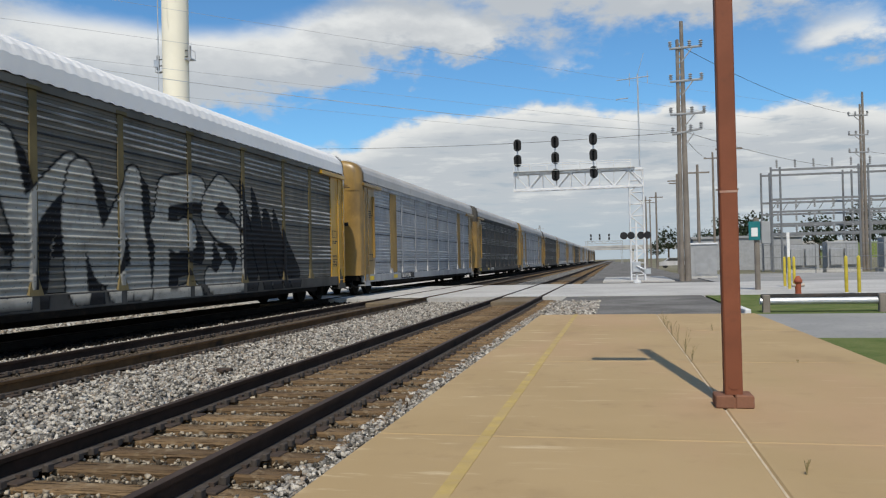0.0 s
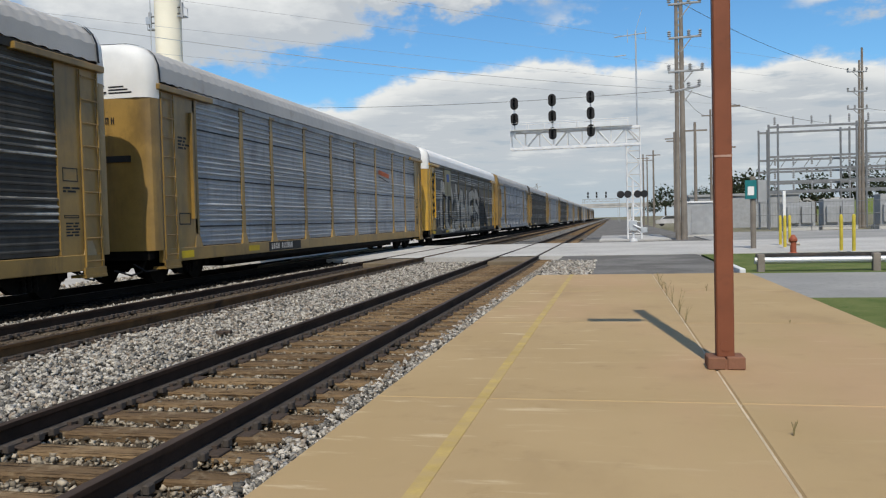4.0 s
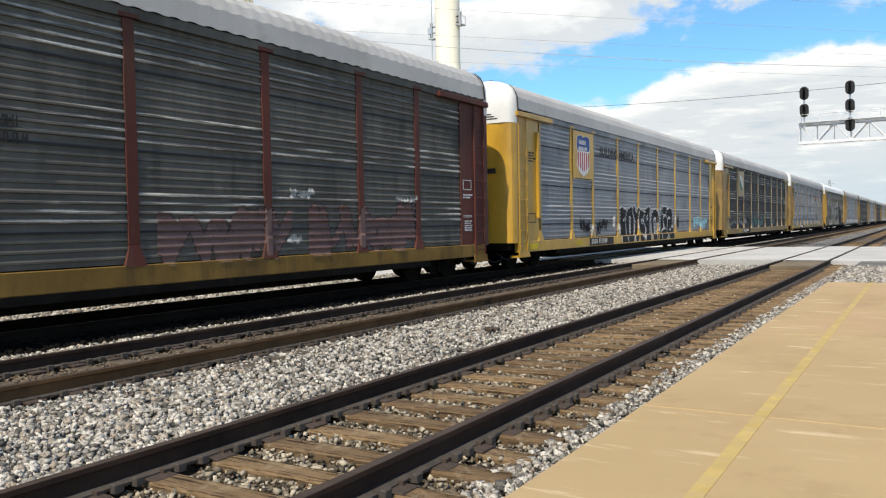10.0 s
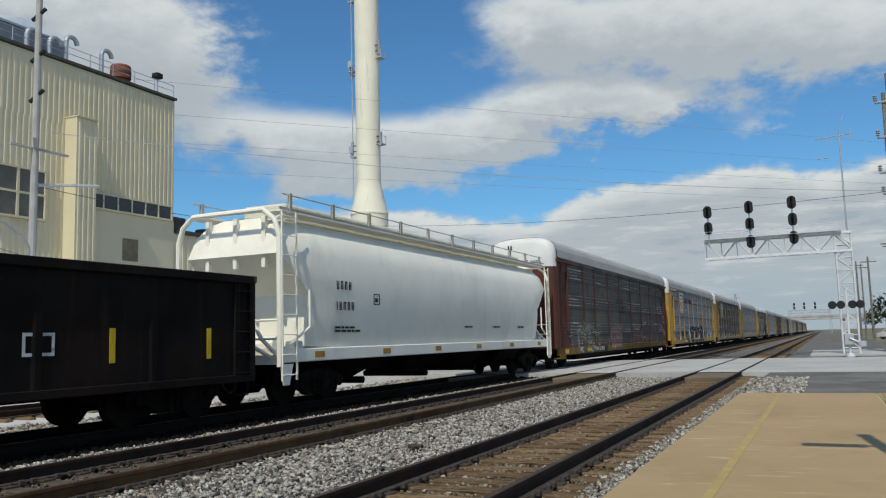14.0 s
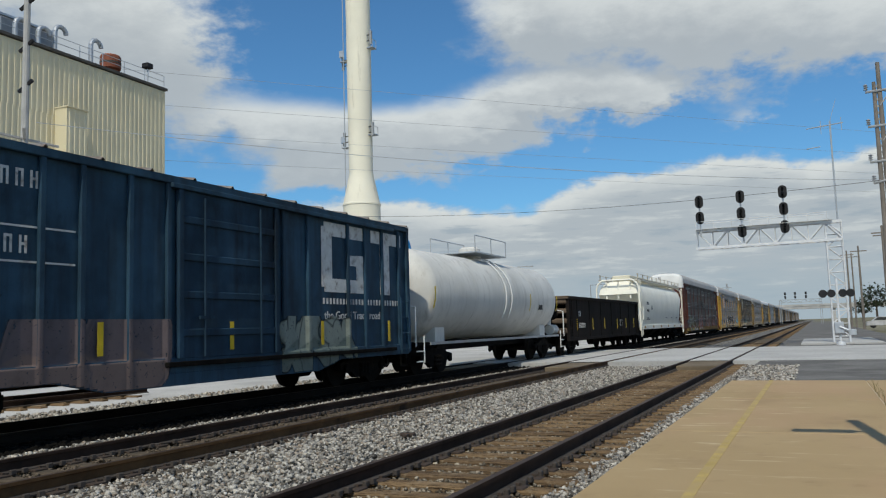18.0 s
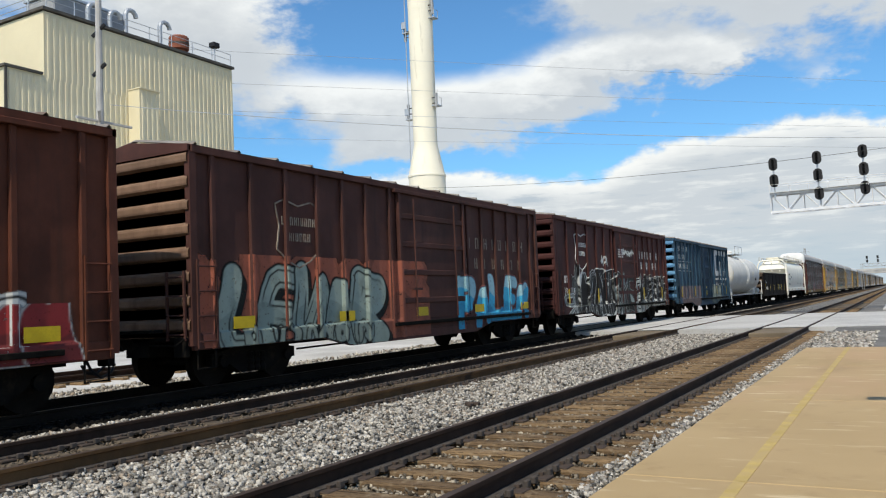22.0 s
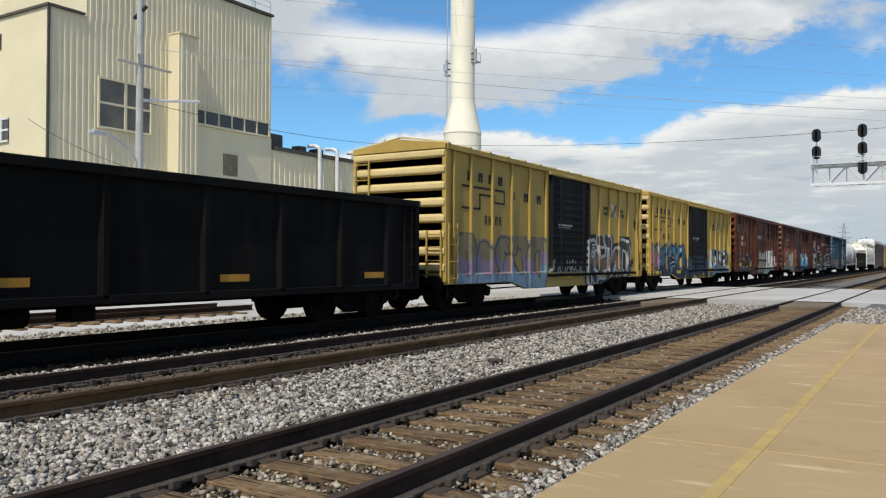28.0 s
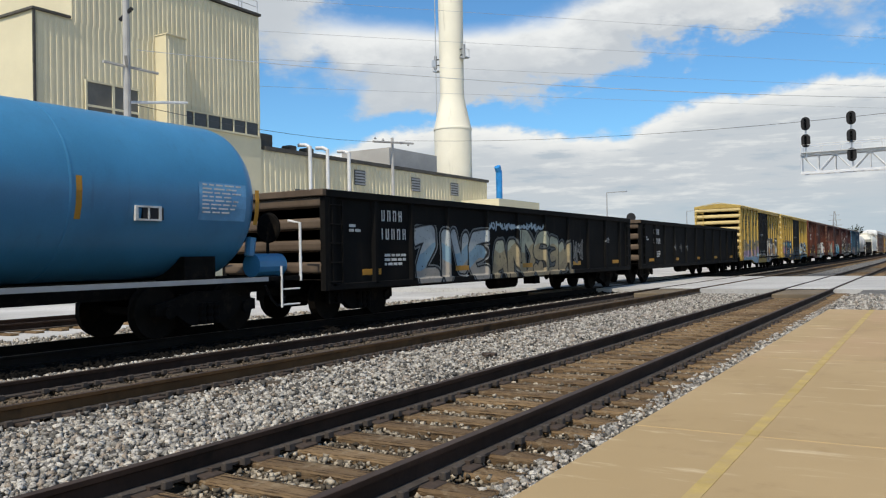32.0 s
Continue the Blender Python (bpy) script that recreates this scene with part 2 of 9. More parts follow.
def surface(name, colour, rough=0.65, metal=0.0, vary=0.25, scale=1.5, grain=40.0, bump=0.15, dirt=None, dirt_amount=0.3, streak=False, per="", spec=0.22):
    """A painted, cast or cut surface: patches, grain, optional dirt blotches and vertical streaks."""
    q = Nodes(name)
    patch, fine = q.noise(scale, 5.0), q.noise(grain, 4.0)
    c = q.mix(q.range(patch, 0.3, 0.72), shade(colour, 1 - vary), shade(colour, 1 + vary * 0.7))
    c = q.mix(q.math("MULTIPLY", q.range(fine, 0.35, 0.75), 0.35), c, shade(colour, 1 - vary * 1.3))
    if per:
        r = q.random() if per == "object" else q.island()
        c = q.mix(q.math("MULTIPLY", r, 0.55), c, shade(colour, 0.55))
    if dirt:
        v = q.mapped((3.0, 3.0, 0.35)) if streak else None
        dm = q.noise(scale * 1.7, 7.0, 0.65, v)
        c = q.mix(q.range(dm, 0.62 - dirt_amount * 0.4, 0.74), c, dirt)
    q.bump(fine, bump, 0.004)
    return q.done(c, rough, metal, spec)


def rolling_stock(name, colour, rough=0.55, vary=0.18, dirt=(0.10, 0.075, 0.05), dirt_amount=0.35, metal=0.0, spec=0.11, grime=0.55):
    """Car paint: fading, vertical streaks of grime and rust spots."""
    q = Nodes(name)
    patch = q.noise(0.9, 6.0, 0.6)
    c = q.mix(q.range(patch, 0.3, 0.7), shade(colour, 1 - vary), shade(colour, 1 + vary))
    streaks = q.noise(2.2, 7.0, 0.62, q.mapped((1.6, 1.6, 0.16)))
    c = q.mix(q.math("MULTIPLY", q.range(streaks, 0.66 - dirt_amount * 0.45, 0.82), 0.75), c, dirt)
    soot = q.noise(0.7, 8.0, 0.68, q.mapped((1.0, 1.0, 0.55), (5, 2, 9)))
    c = q.mix(q.math("MULTIPLY", q.range(soot, 0.47, 0.72), grime), c, shade(dirt, 0.6))
    spots = q.noise(9.0, 8.0, 0.7)
    c = q.mix(q.range(spots, 0.64, 0.72), c, shade(dirt, 1.3))
    c = q.mix(q.math("MULTIPLY", q.range(q.noise(45.0, 5.0, 0.7), 0.35, 0.75), 0.22), c, shade(colour, 0.6))
    q.bump(q.noise(30.0, 3.0), 0.08, 0.004)
    return q.done(c, rough + 0.08, metal, spec)


GALV = (0.33, 0.36, 0.40)
M_black = surface("black_paint", (0.022, 0.021, 0.02), 0.6, 0.0, 0.3, 2.0, dirt=(0.06, 0.045, 0.035), dirt_amount=0.35)
# grime and steel blacker than their own tone: under-train shade is in the colour
M_under = surface("underframe_grime_and_shade", (0.008, 0.0073, 0.0065), 0.9, 0.0, 0.35, 3.0, dirt=(0.020, 0.015, 0.011), dirt_amount=0.3, spec=0.06)
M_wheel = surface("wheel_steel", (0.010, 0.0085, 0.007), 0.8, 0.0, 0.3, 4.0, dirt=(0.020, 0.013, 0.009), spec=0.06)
M_tread = surface("worn_steel", (0.55, 0.54, 0.52), 0.3, 1.0, 0.1, 6.0)
M_rail = surface("rail_side_rust", (0.048, 0.030, 0.022), 0.75, 0.1, 0.3, 1.2, 60.0, 0.25, dirt=(0.02, 0.015, 0.012), dirt_amount=0.4, spec=0.1)
M_railtop = surface("rail_head", (0.062, 0.045, 0.036), 0.62, 0.1, 0.2, 3.0, 30.0, 0.1, spec=0.12)
M_anchor = surface("dusty_rail_anchor", (0.062, 0.052, 0.045), 0.85, 0.0, 0.3, 6.0)
M_railrust = surface("brown_rail_rust", (0.115, 0.064, 0.030), 0.8, 0.0, 0.3, 1.2, 60.0, 0.25, dirt=(0.035, 0.024, 0.016), dirt_amount=0.4, spec=0.1)
M_plate = surface("tie_plate_rust", (0.06, 0.044, 0.035), 0.85, 0.0, 0.3, 6.0)


def tie_material():
    q = Nodes("weathered_tie_wood")
    grainv = q.mapped((1.0, 14.0, 14.0))
    g, big = q.noise(7.0, 8.0, 0.7, grainv), q.noise(2.5, 4.0)
    c = q.mix(q.range(big, 0.3, 0.7), (0.175, 0.112, 0.058), (0.29, 0.196, 0.108))
    c = q.mix(q.range(g, 0.52, 0.64), c, (0.045, 0.028, 0.018))
    c = q.mix(q.math("MULTIPLY", q.random(), 0.7), c, (0.10, 0.066, 0.040))
    crack = q.noise(1.6, 6.0, 0.7, q.mapped((0.7, 22.0, 22.0), (3, 1, 7)))
    c = q.mix(q.range(crack, 0.57, 0.62), c, (0.028, 0.018, 0.012))
    c = q.mix(q.math("MULTIPLY", q.range(q.noise(9.0, 4.0), 0.55, 0.7), 0.5), c, (0.34, 0.27, 0.18))
    q.bump(q.math("SUBTRACT", g, q.range(crack, 0.55, 0.62)), 0.8, 0.02)
    return q.done(c, 0.9, 0.0, 0.12)


def ballast_bed():
    q = Nodes("ballast_bed")
    cell = q.voronoi(22.0, "F1", None, "Color")
    edge = q.voronoi(22.0, "DISTANCE_TO_EDGE")
    sep = q.t.nodes.new("ShaderNodeSeparateColor")
    q.link(cell, sep.inputs[0])
    c = q.mix(sep.outputs[0], (0.05, 0.049, 0.047), (0.30, 0.292, 0.278))
    c = q.mix(q.range(q.noise(0.7, 4.0), 0.5, 0.72), c, (0.33, 0.28, 0.22))
    # darker cell rims: shade between stones, painted on the flat bed
    c = q.mix(q.range(edge, 0.0, 0.09, 1.0, 0.0), c, (0.06, 0.055, 0.05))
    q.bump(edge, 1.0, 0.05)
    return q.done(c, 0.9, 0.0, 0.2)


def stone_material():
    q = Nodes("crushed_stone")
    r = q.island()
    c = q.mix(r, (0.062, 0.058, 0.052), (0.56, 0.525, 0.465))
    c = q.mix(q.range(q.math("FRACT", q.math("MULTIPLY", r, 7.3)), 0.8, 0.9), c, (0.30, 0.25, 0.20))
    c = q.mix(q.range(q.noise(60.0, 3.0), 0.5, 0.7), c, (0.2, 0.19, 0.18), "MULTIPLY")
    q.bump(q.noise(80.0, 3.0), 0.3, 0.003)
    return q.done(c, 0.9, 0.0, 0.25)


def platform_material():
    q = Nodes("buff_platform_concrete")
    c = q.mix(q.range(q.noise(0.35, 5.0), 0.3, 0.7), (0.345, 0.246, 0.125), (0.395, 0.286, 0.152))
    c = q.mix(q.range(q.noise(2.1, 6.0, 0.65), 0.55, 0.8), c, (0.275, 0.188, 0.097))
    c = q.mix(q.range(q.noise(0.22, 5.0, 0.6, q.mapped((1.6, 0.7, 1.0), (7, 2, 0))), 0.46, 0.66, 0.0, 0.6), c, (0.405, 0.262, 0.155))
    worn = q.noise(1.1, 8.0, 0.72, q.mapped((0.5, 1.6, 1.0)))
    c = q.mix(q.math("MULTIPLY", q.range(worn, 0.62, 0.72), 0.45), c, (0.46, 0.355, 0.225))
    # pale scrapes across the walk, mostly along the track edge
    scrape = q.noise(1.0, 5.0, 0.6, q.mapped((1.1, 5.5, 1.0)))
    near_edge = q.range(q.xyz()[0], 0.6, -1.6, 0.25, 1.0)
    c = q.mix(q.math("MULTIPLY", q.range(scrape, 0.575, 0.72), near_edge), c, (0.56, 0.45, 0.29))
    stain = q.noise(0.8, 6.0, 0.6, q.mapped((1.0, 0.6, 1.0), (4, 9, 0)))
    c = q.mix(q.math("MULTIPLY", q.range(stain, 0.52, 0.75), 0.5), c, (0.24, 0.165, 0.088))
    c = q.mix(q.math("MULTIPLY", q.range(q.noise(150.0, 2.0), 0.35, 0.7), 0.25), c, (0.30, 0.20, 0.10))
    q.bump(q.noise(120.0, 4.0), 0.12, 0.003)
    return q.done(c, 0.85, 0.0, 0.25)


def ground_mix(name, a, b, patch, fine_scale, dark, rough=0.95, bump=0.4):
    q = Nodes(name)
    c = q.mix(q.range(q.noise(patch, 6.0, 0.6), 0.35, 0.65), a, b)
    f = q.noise(fine_scale, 5.0, 0.7)
    c = q.mix(q.range(f, 0.5, 0.72), c, dark)
    q.bump(f, bump, 0.02)
    return q.done(c, rough, 0.0, 0.06)


M_tie = tie_material()
M_darktie = surface("half_buried_tie_wood", (0.105, 0.085, 0.065), 0.95, 0.0, 0.3, 3.0, 40.0, 0.4, per="object", spec=0.08)
# oil-black parts of the far track; shade under the train is in the colour
M_shadetie = surface("tie_oil_and_shade", (0.022, 0.019, 0.016), 0.9, 0.0, 0.3, 4.0, 50.0, 0.4, spec=0.05)
M_shaderail = surface("rail_oil_and_shade", (0.014, 0.012, 0.010), 0.8, 0.0, 0.3, 1.2, 60.0, 0.2, spec=0.04)
M_bed = ballast_bed()
M_stone = stone_material()
# brown gravel, with the shade in the gaps between ties put into its colour
M_gauge = ground_mix("track_bed_with_gap_shade", (0.085, 0.066, 0.048), (0.15, 0.122, 0.092), 1.3, 26.0, (0.05, 0.04, 0.03))
# near-black: oil stain plus the shade under the train, both in the colour
M_oilshade = ground_mix("ballast_oil_and_shade", (0.006, 0.0056, 0.005), (0.011, 0.010, 0.009), 1.0, 22.0, (0.004, 0.0038, 0.0035))
def mixed_gravel(name, dark, pale):
    q = Nodes(name)
    r = q.island()
    c = q.mix(q.math("POWER", r, 1.5), dark, pale)
    c = q.mix(q.range(q.noise(0.9, 4.0), 0.45, 0.7), c, shade(dark, 1.6))
    return q.done(c, 0.95, 0.0, 0.1)


M_tanstone = mixed_gravel("mixed_tan_gravel", (0.05, 0.040, 0.029), (0.46, 0.395, 0.30))
M_platform = platform_material()
M_yellowline = surface("worn_yellow_line_paint", (0.44, 0.318, 0.105), 0.8, 0.0, 0.2, 3.0, 60.0, 0.1, dirt=(0.385, 0.28, 0.135), dirt_amount=0.8)
M_gravel = ground_mix("pale_gravel", (0.36, 0.35, 0.33), (0.52, 0.51, 0.49), 0.25, 14.0, (0.30, 0.29, 0.28))
M_asphalt = ground_mix("grey_gravel_asphalt", (0.115, 0.11, 0.105), (0.19, 0.185, 0.175), 0.5, 20.0, (0.07, 0.068, 0.066))
M_concrete = ground_mix("pale_road_concrete", (0.37, 0.362, 0.345), (0.46, 0.45, 0.43), 0.3, 9.0, (0.30, 0.29, 0.275), 0.85, 0.15)
M_lot = ground_mix("asphalt_road", (0.24, 0.24, 0.235), (0.32, 0.315, 0.30), 0.2, 12.0, (0.19, 0.19, 0.185), 0.9, 0.15)
M_grass = ground_mix("grass", (0.075, 0.115, 0.032), (0.13, 0.155, 0.055), 1.2, 30.0, (0.19, 0.17, 0.085), 0.95, 0.8)
M_soil = ground_mix("dry_ground", (0.14, 0.135, 0.085), (0.22, 0.20, 0.15), 0.05, 4.0, (0.09, 0.10, 0.05))
M_cream = surface("cream_metal_cladding", (0.69, 0.61, 0.42), 0.6, 0.0, 0.08, 0.4, 20.0, 0.05, dirt=(0.58, 0.52, 0.36), dirt_amount=0.15, streak=True)
M_creamflat = surface("cream_wall_paint", (0.66, 0.595, 0.415), 0.7, 0.0, 0.06, 0.3, 12.0, 0.05)
M_chimney = surface("pale_chimney_paint", (0.80, 0.755, 0.62), 0.7, 0.0, 0.07, 0.25, 9.0, 0.05, dirt=(0.5, 0.46, 0.36), dirt_amount=0.15, streak=True)
M_roofdark = surface("dark_roof_edge", (0.09, 0.082, 0.07), 0.7)
M_steel = surface("galvanised_steel", (0.50, 0.52, 0.54), 0.45, 0.6, 0.12, 3.0)
M_steelpaint = surface("silver_paint", (0.66, 0.67, 0.68), 0.5, 0.1, 0.1, 3.0)
M_grey = surface("grey_paint", (0.30, 0.31, 0.32), 0.6, 0.0, 0.12, 2.0)
M_woodpole = surface("grey_pole_wood", (0.20, 0.175, 0.15), 0.9, 0.0, 0.25, 1.2, 25.0, 0.4)
M_rustpole = surface("rust_red_post_paint", (0.20, 0.068, 0.036), 0.6, 0.0, 0.15, 2.5, 40.0, 0.15, dirt=(0.13, 0.05, 0.03), dirt_amount=0.2)
M_footing = surface("red_brown_footing", (0.20, 0.095, 0.06), 0.85, 0.0, 0.2, 4.0)
M_wire = surface("dark_wire", (0.05, 0.05, 0.055), 0.6)
M_palewire = surface("weathered_aluminium_wire", (0.34, 0.36, 0.39), 0.6)
M_palepole = surface("pale_pole_paint", (0.40, 0.39, 0.375), 0.7, 0.0, 0.15, 1.5)
M_substeel = surface("dull_substation_steel", (0.20, 0.21, 0.22), 0.6, 0.3, 0.15, 2.0)
M_frosted = surface("dusty_frosted_glass", (0.15, 0.14, 0.12), 0.4, 0.0, 0.2, 0.8, 6.0, 0.02)
M_rustgravel = surface("rust_stained_gravel", (0.15, 0.118, 0.086), 0.95, 0.0, 0.3, 3.0, 60.0, 0.3, per="island")
M_glass = surface("dim_window_glass", (0.05, 0.052, 0.05), 0.25, 0.0, 0.2, 0.8, 6.0, 0.02, spec=0.5)
M_white = surface("white_paint", (0.66, 0.66, 0.645), 0.55, 0.0, 0.08, 1.5)
M_yellow = surface("yellow_bollard_paint", (0.52, 0.41, 0.06), 0.5, 0.0, 0.2, 3.0)
M_redbrick = surface("rusty_red_vent", (0.26, 0.09, 0.055), 0.8, 0.0, 0.2, 2.0)
M_blue = surface("bright_blue_paint", (0.02, 0.22, 0.55), 0.5)
M_teal = surface("teal_sign_paint", (0.012, 0.15, 0.16), 0.5)
M_leaf = surface("far_foliage", (0.026, 0.038, 0.018), 0.9, 0.0, 0.4, 0.6, 8.0, 0.5, per="island")
M_bark = surface("bark", (0.09, 0.07, 0.05), 0.95)
M_text_black = surface("black_lettering", (0.02, 0.02, 0.022), 0.6)
M_text_white = surface("white_lettering", (0.58, 0.58, 0.56), 0.6, 0.0, 0.15, 3.0, dirt=(0.2, 0.17, 0.15), dirt_amount=0.35)
M_reflect = surface("yellow_reflector_strip", (0.60, 0.42, 0.02), 0.45)
M_orange = surface("orange_reflector_strip", (0.45, 0.22, 0.03), 0.5)


# ---- mesh helpers ----
class Geo:
    """Vertices and faces gathered by plain loops."""

    def __init__(self):
        self.v, self.f = [], []

    def add(self, vs, fs):
        o = len(self.v)
        self.v += vs
        self.f += [tuple(i + o for i in q) for q in fs]
        return self

    def box(self, x0, x1, y0, y1, z0, z1, c=0.0):
        if c <= 0:
            vs = [(x, y, z) for z in (z0, z1) for x, y in ((x0, y0), (x1, y0), (x1, y1), (x0, y1))]
            return self.add(vs, [(3, 2, 1, 0), (4, 5, 6, 7), (0, 1, 5, 4), (1, 2, 6, 5), (2, 3, 7, 6), (3, 0, 4, 7)])
        vs, fs = [], []
        oct_ = lambda i: [(x0 + c, y0 + i), (x1 - c, y0 + i), (x1 - i, y0 + c), (x1 - i, y1 - c), (x1 - c, y1 - i), (x0 + c, y1 - i), (x0 + i, y1 - c), (x0 + i, y0 + c)]
        inner = [(x0 + c, y0 + c), (x1 - c, y0 + c), (x1 - c, y0 + c), (x1 - c, y1 - c), (x1 - c, y1 - c), (x0 + c, y1 - c), (x0 + c, y1 - c), (x0 + c, y0 + c)]
        for z, pts in ((z0, inner), (z0 + c, oct_(0)), (z1 - c, oct_(0)), (z1, inner)):
            vs += [(x, y, z) for x, y in pts]
        for k in range(3):
            for i in range(8):
                j = (i + 1) % 8
                fs.append((k * 8 + i, k * 8 + j, k * 8 + 8 + j, k * 8 + 8 + i))
        fs += [(7, 5, 3, 1), (24, 26, 28, 30)]
        return self.add(vs, fs)

    def tube(self, a, b, r, n=8, r2=None, caps=True):
        a, b = Vector(a), Vector(b)
        d = (b - a).normalized()
        s = d.orthogonal().normalized()
        t = d.cross(s)
        r2 = r if r2 is None else r2
        vs = []
        for p, q in ((a, r), (b, r2)):
            for i in range(n):
                w = 2 * math.pi * i / n
                vs.append(tuple(p + (s * math.cos(w) + t * math.sin(w)) * q))
        fs = [(i, (i + 1) % n, n + (i + 1) % n, n + i) for i in range(n)]
        if caps:
            fs += [tuple(range(n - 1, -1, -1)), tuple(range(n, 2 * n))]
        return self.add(vs, fs)

    def path(self, pts, r, n=6):
        """One bent tube through the points."""
        ps = [Vector(p) for p in pts]
        s, vs = None, []
        for i, p in enumerate(ps):
            d = (ps[min(i + 1, len(ps) - 1)] - ps[max(i - 1, 0)]).normalized()
            s = d.orthogonal().normalized() if s is None else (s - d * s.dot(d)).normalized()
            t = d.cross(s)
            vs += [tuple(p + (s * math.cos(6.28319 * k / n) + t * math.sin(6.28319 * k / n)) * r) for k in range(n)]
        fs = [(j * n + i, j * n + (i + 1) % n, j * n + n + (i + 1) % n, j * n + n + i) for j in range(len(ps) - 1) for i in range(n)]
        fs += [tuple(range(n - 1, -1, -1)), tuple(range((len(ps) - 1) * n, len(ps) * n))]
        return self.add(vs, fs)

    def lathe(self, prof, n=24, axis="z", at=(0, 0, 0)):
        """prof: (radius, along) pairs."""
        vs = []
        for r, h in prof:
            for i in range(n):
                w = 2 * math.pi * i / n
                c, s = r * math.cos(w), r * math.sin(w)
                p = (c, s, h) if axis == "z" else (s, h, c) if axis == "y" else (h, c, s)
                vs.append((p[0] + at[0], p[1] + at[1], p[2] + at[2]))
        fs = []
        for k in range(len(prof) - 1):
            for i in range(n):
                j = (i + 1) % n
                fs.append((k * n + i, k * n + j, k * n + n + j, k * n + n + i))
        fs += [tuple(range(n - 1, -1, -1)), tuple(range((len(prof) - 1) * n, len(prof) * n))]
        return self.add(vs, fs)

    def sweep(self, prof, y0, y1, closed=True):
        """A cross section of (x, z) pairs, drawn along y."""
        n = len(prof)
        vs = [(x, y0, z) for x, z in prof] + [(x, y1, z) for x, z in prof]
        m = n if closed else n - 1
        fs = [(i, (i + 1) % n, n + (i + 1) % n, n + i) for i in range(m)]
        if closed:
            fs += [tuple(range(n - 1, -1, -1)), tuple(range(n, 2 * n))]
        return self.add(vs, fs)

    def strip(self, rows):
        """Quads between rows of points of equal length."""
        n = len(rows[0])
        vs = [p for r in rows for p in r]
        fs = [(k * n + i, k * n + i + 1, k * n + n + i + 1, k * n + n + i) for k in range(len(rows) - 1) for i in range(n - 1)]
        return self.add(vs, fs)

    def mesh(self, name, material, smooth=False, turn=True):
        me = bpy.data.meshes.new(name)
        me.from_pydata(self.v, [], self.f)
        if turn:
            bm = bmesh.new()
            bm.from_mesh(me)
            bmesh.ops.recalc_face_normals(bm, faces=bm.faces)
            bm.to_mesh(me)
            bm.free()
        me.materials.append(material)
        if smooth:
            me.shade_smooth()
            me.set_sharp_from_angle(angle=radians(35))
        return me


def part(name, geo, material, parent=None, label="", smooth=False, at=None):
    """Links a geometry as one mesh object under a thing or under a part."""
    me = geo if isinstance(geo, bpy.types.Mesh) else geo.mesh(name, material, smooth)
    ob = new(name, me)
    ob.parent = parent
    if at is not None:
        ob.location = at
    if label:
        ob["label"] = label
    return ob


def thing(name, label, category, at=(0, 0, 0), group="", kind=""):
    ob = new(name)
    ob.location = at
    return tagged(ob, label, category, group, kind)


def solo(name, geo, material, label, category, kind="", group="", at=None, smooth=False):
    return tagged(part(name, geo, material, None, "", smooth, at), label, category, group, kind)


# ---- ground ----
def sheet(x0, x1, y0, y1, z, nx=1, ny=1):
    g = Geo()
    g.strip([[(x0 + (x1 - x0) * i / nx, y0 + (y1 - y0) * j / ny, z) for i in range(nx + 1)] for j in range(ny + 1)])
    return g


XN, XM, XT = -3.59, -8.05, -12.05     # centre lines of the three tracks; rail tops at z = 0
PLAT_X0, PLAT_X1, PLAT_Y1 = -1.90, 3.05, 19.7
ROAD_Y0, ROAD_Y1 = 30.4, 45.4

ground = solo("ground", sheet(-2500, 2500, -1500, 4000, -0.42), M_soil, "flat dry ground reaching to the horizon", "ground", "structure")
for a, b, top in ((-13.754, XN - 1.32, -0.238), (XN - 1.316, XN + 1.316, -0.30), (XN + 1.32, -1.92, -0.238)):
    solo("ballast", Geo().box(a, b, -25, 900, -0.7, top), M_bed, "grey crushed stone bed under the three tracks", "ballast", "structure")
# oil-dark bed, blackened further for the shade below the cars
solo("oily_strip", Geo().box(XT - 1.7, XT + 2.12, -25, 900, -0.6, -0.205), M_oilshade, "oil-stained ballast darkened for the shade under the train", "ballast", "structure")
solo("gravel_yard", Geo().box(-44.5, -13.75, -25, 400, -0.6, -0.225), M_gravel, "pale gravel yard beyond the train", "gravel", "structure")
solo("gravel_apron", Geo().box(-1.9, 2.9, PLAT_Y1 + 0.004, ROAD_Y0 - 0.004, -0.5, -0.05), M_asphalt, "dark grey gravel between platform and road", "gravel", "structure")
solo("road", Geo().box(-43, 60, ROAD_Y0, ROAD_Y1, -0.5, -0.03), M_concrete, "pale concrete road over the level crossing", "road", "structure")
solo("service_road", Geo().box(5.2, 60, ROAD_Y1 + 0.004, 66, -0.5, -0.045), M_lot, "grey asphalt road beside the substation", "road", "structure")
solo("verge", Geo().box(-1.9, 5.196, ROAD_Y1 + 0.004, 400, -0.5, -0.10), M_asphalt, "dark gravel verge along the tracks", "gravel", "structure")
solo("mast_pad", Geo().box(-0.9, 3.3, 49.5, 62, -0.3, -0.03), M_concrete, "pale concrete pad round the signal mast", "pavement", "structure")
solo("lawn", Geo().box(3.054, 60, 20.2, ROAD_Y0 - 0.004, -0.5, -0.06), M_grass, "mown grass beside the road", "grass", "structure")
solo("old_slab", Geo().box(3.054, 30, 14.2, 20.196, -0.5, -0.05), M_lot, "cracked grey asphalt drive", "pavement", "structure")
solo("lawn", Geo().box(3.054, 30, -25, 14.196, -0.5, -0.04), M_grass, "strip of grass along the platform", "grass", "structure")

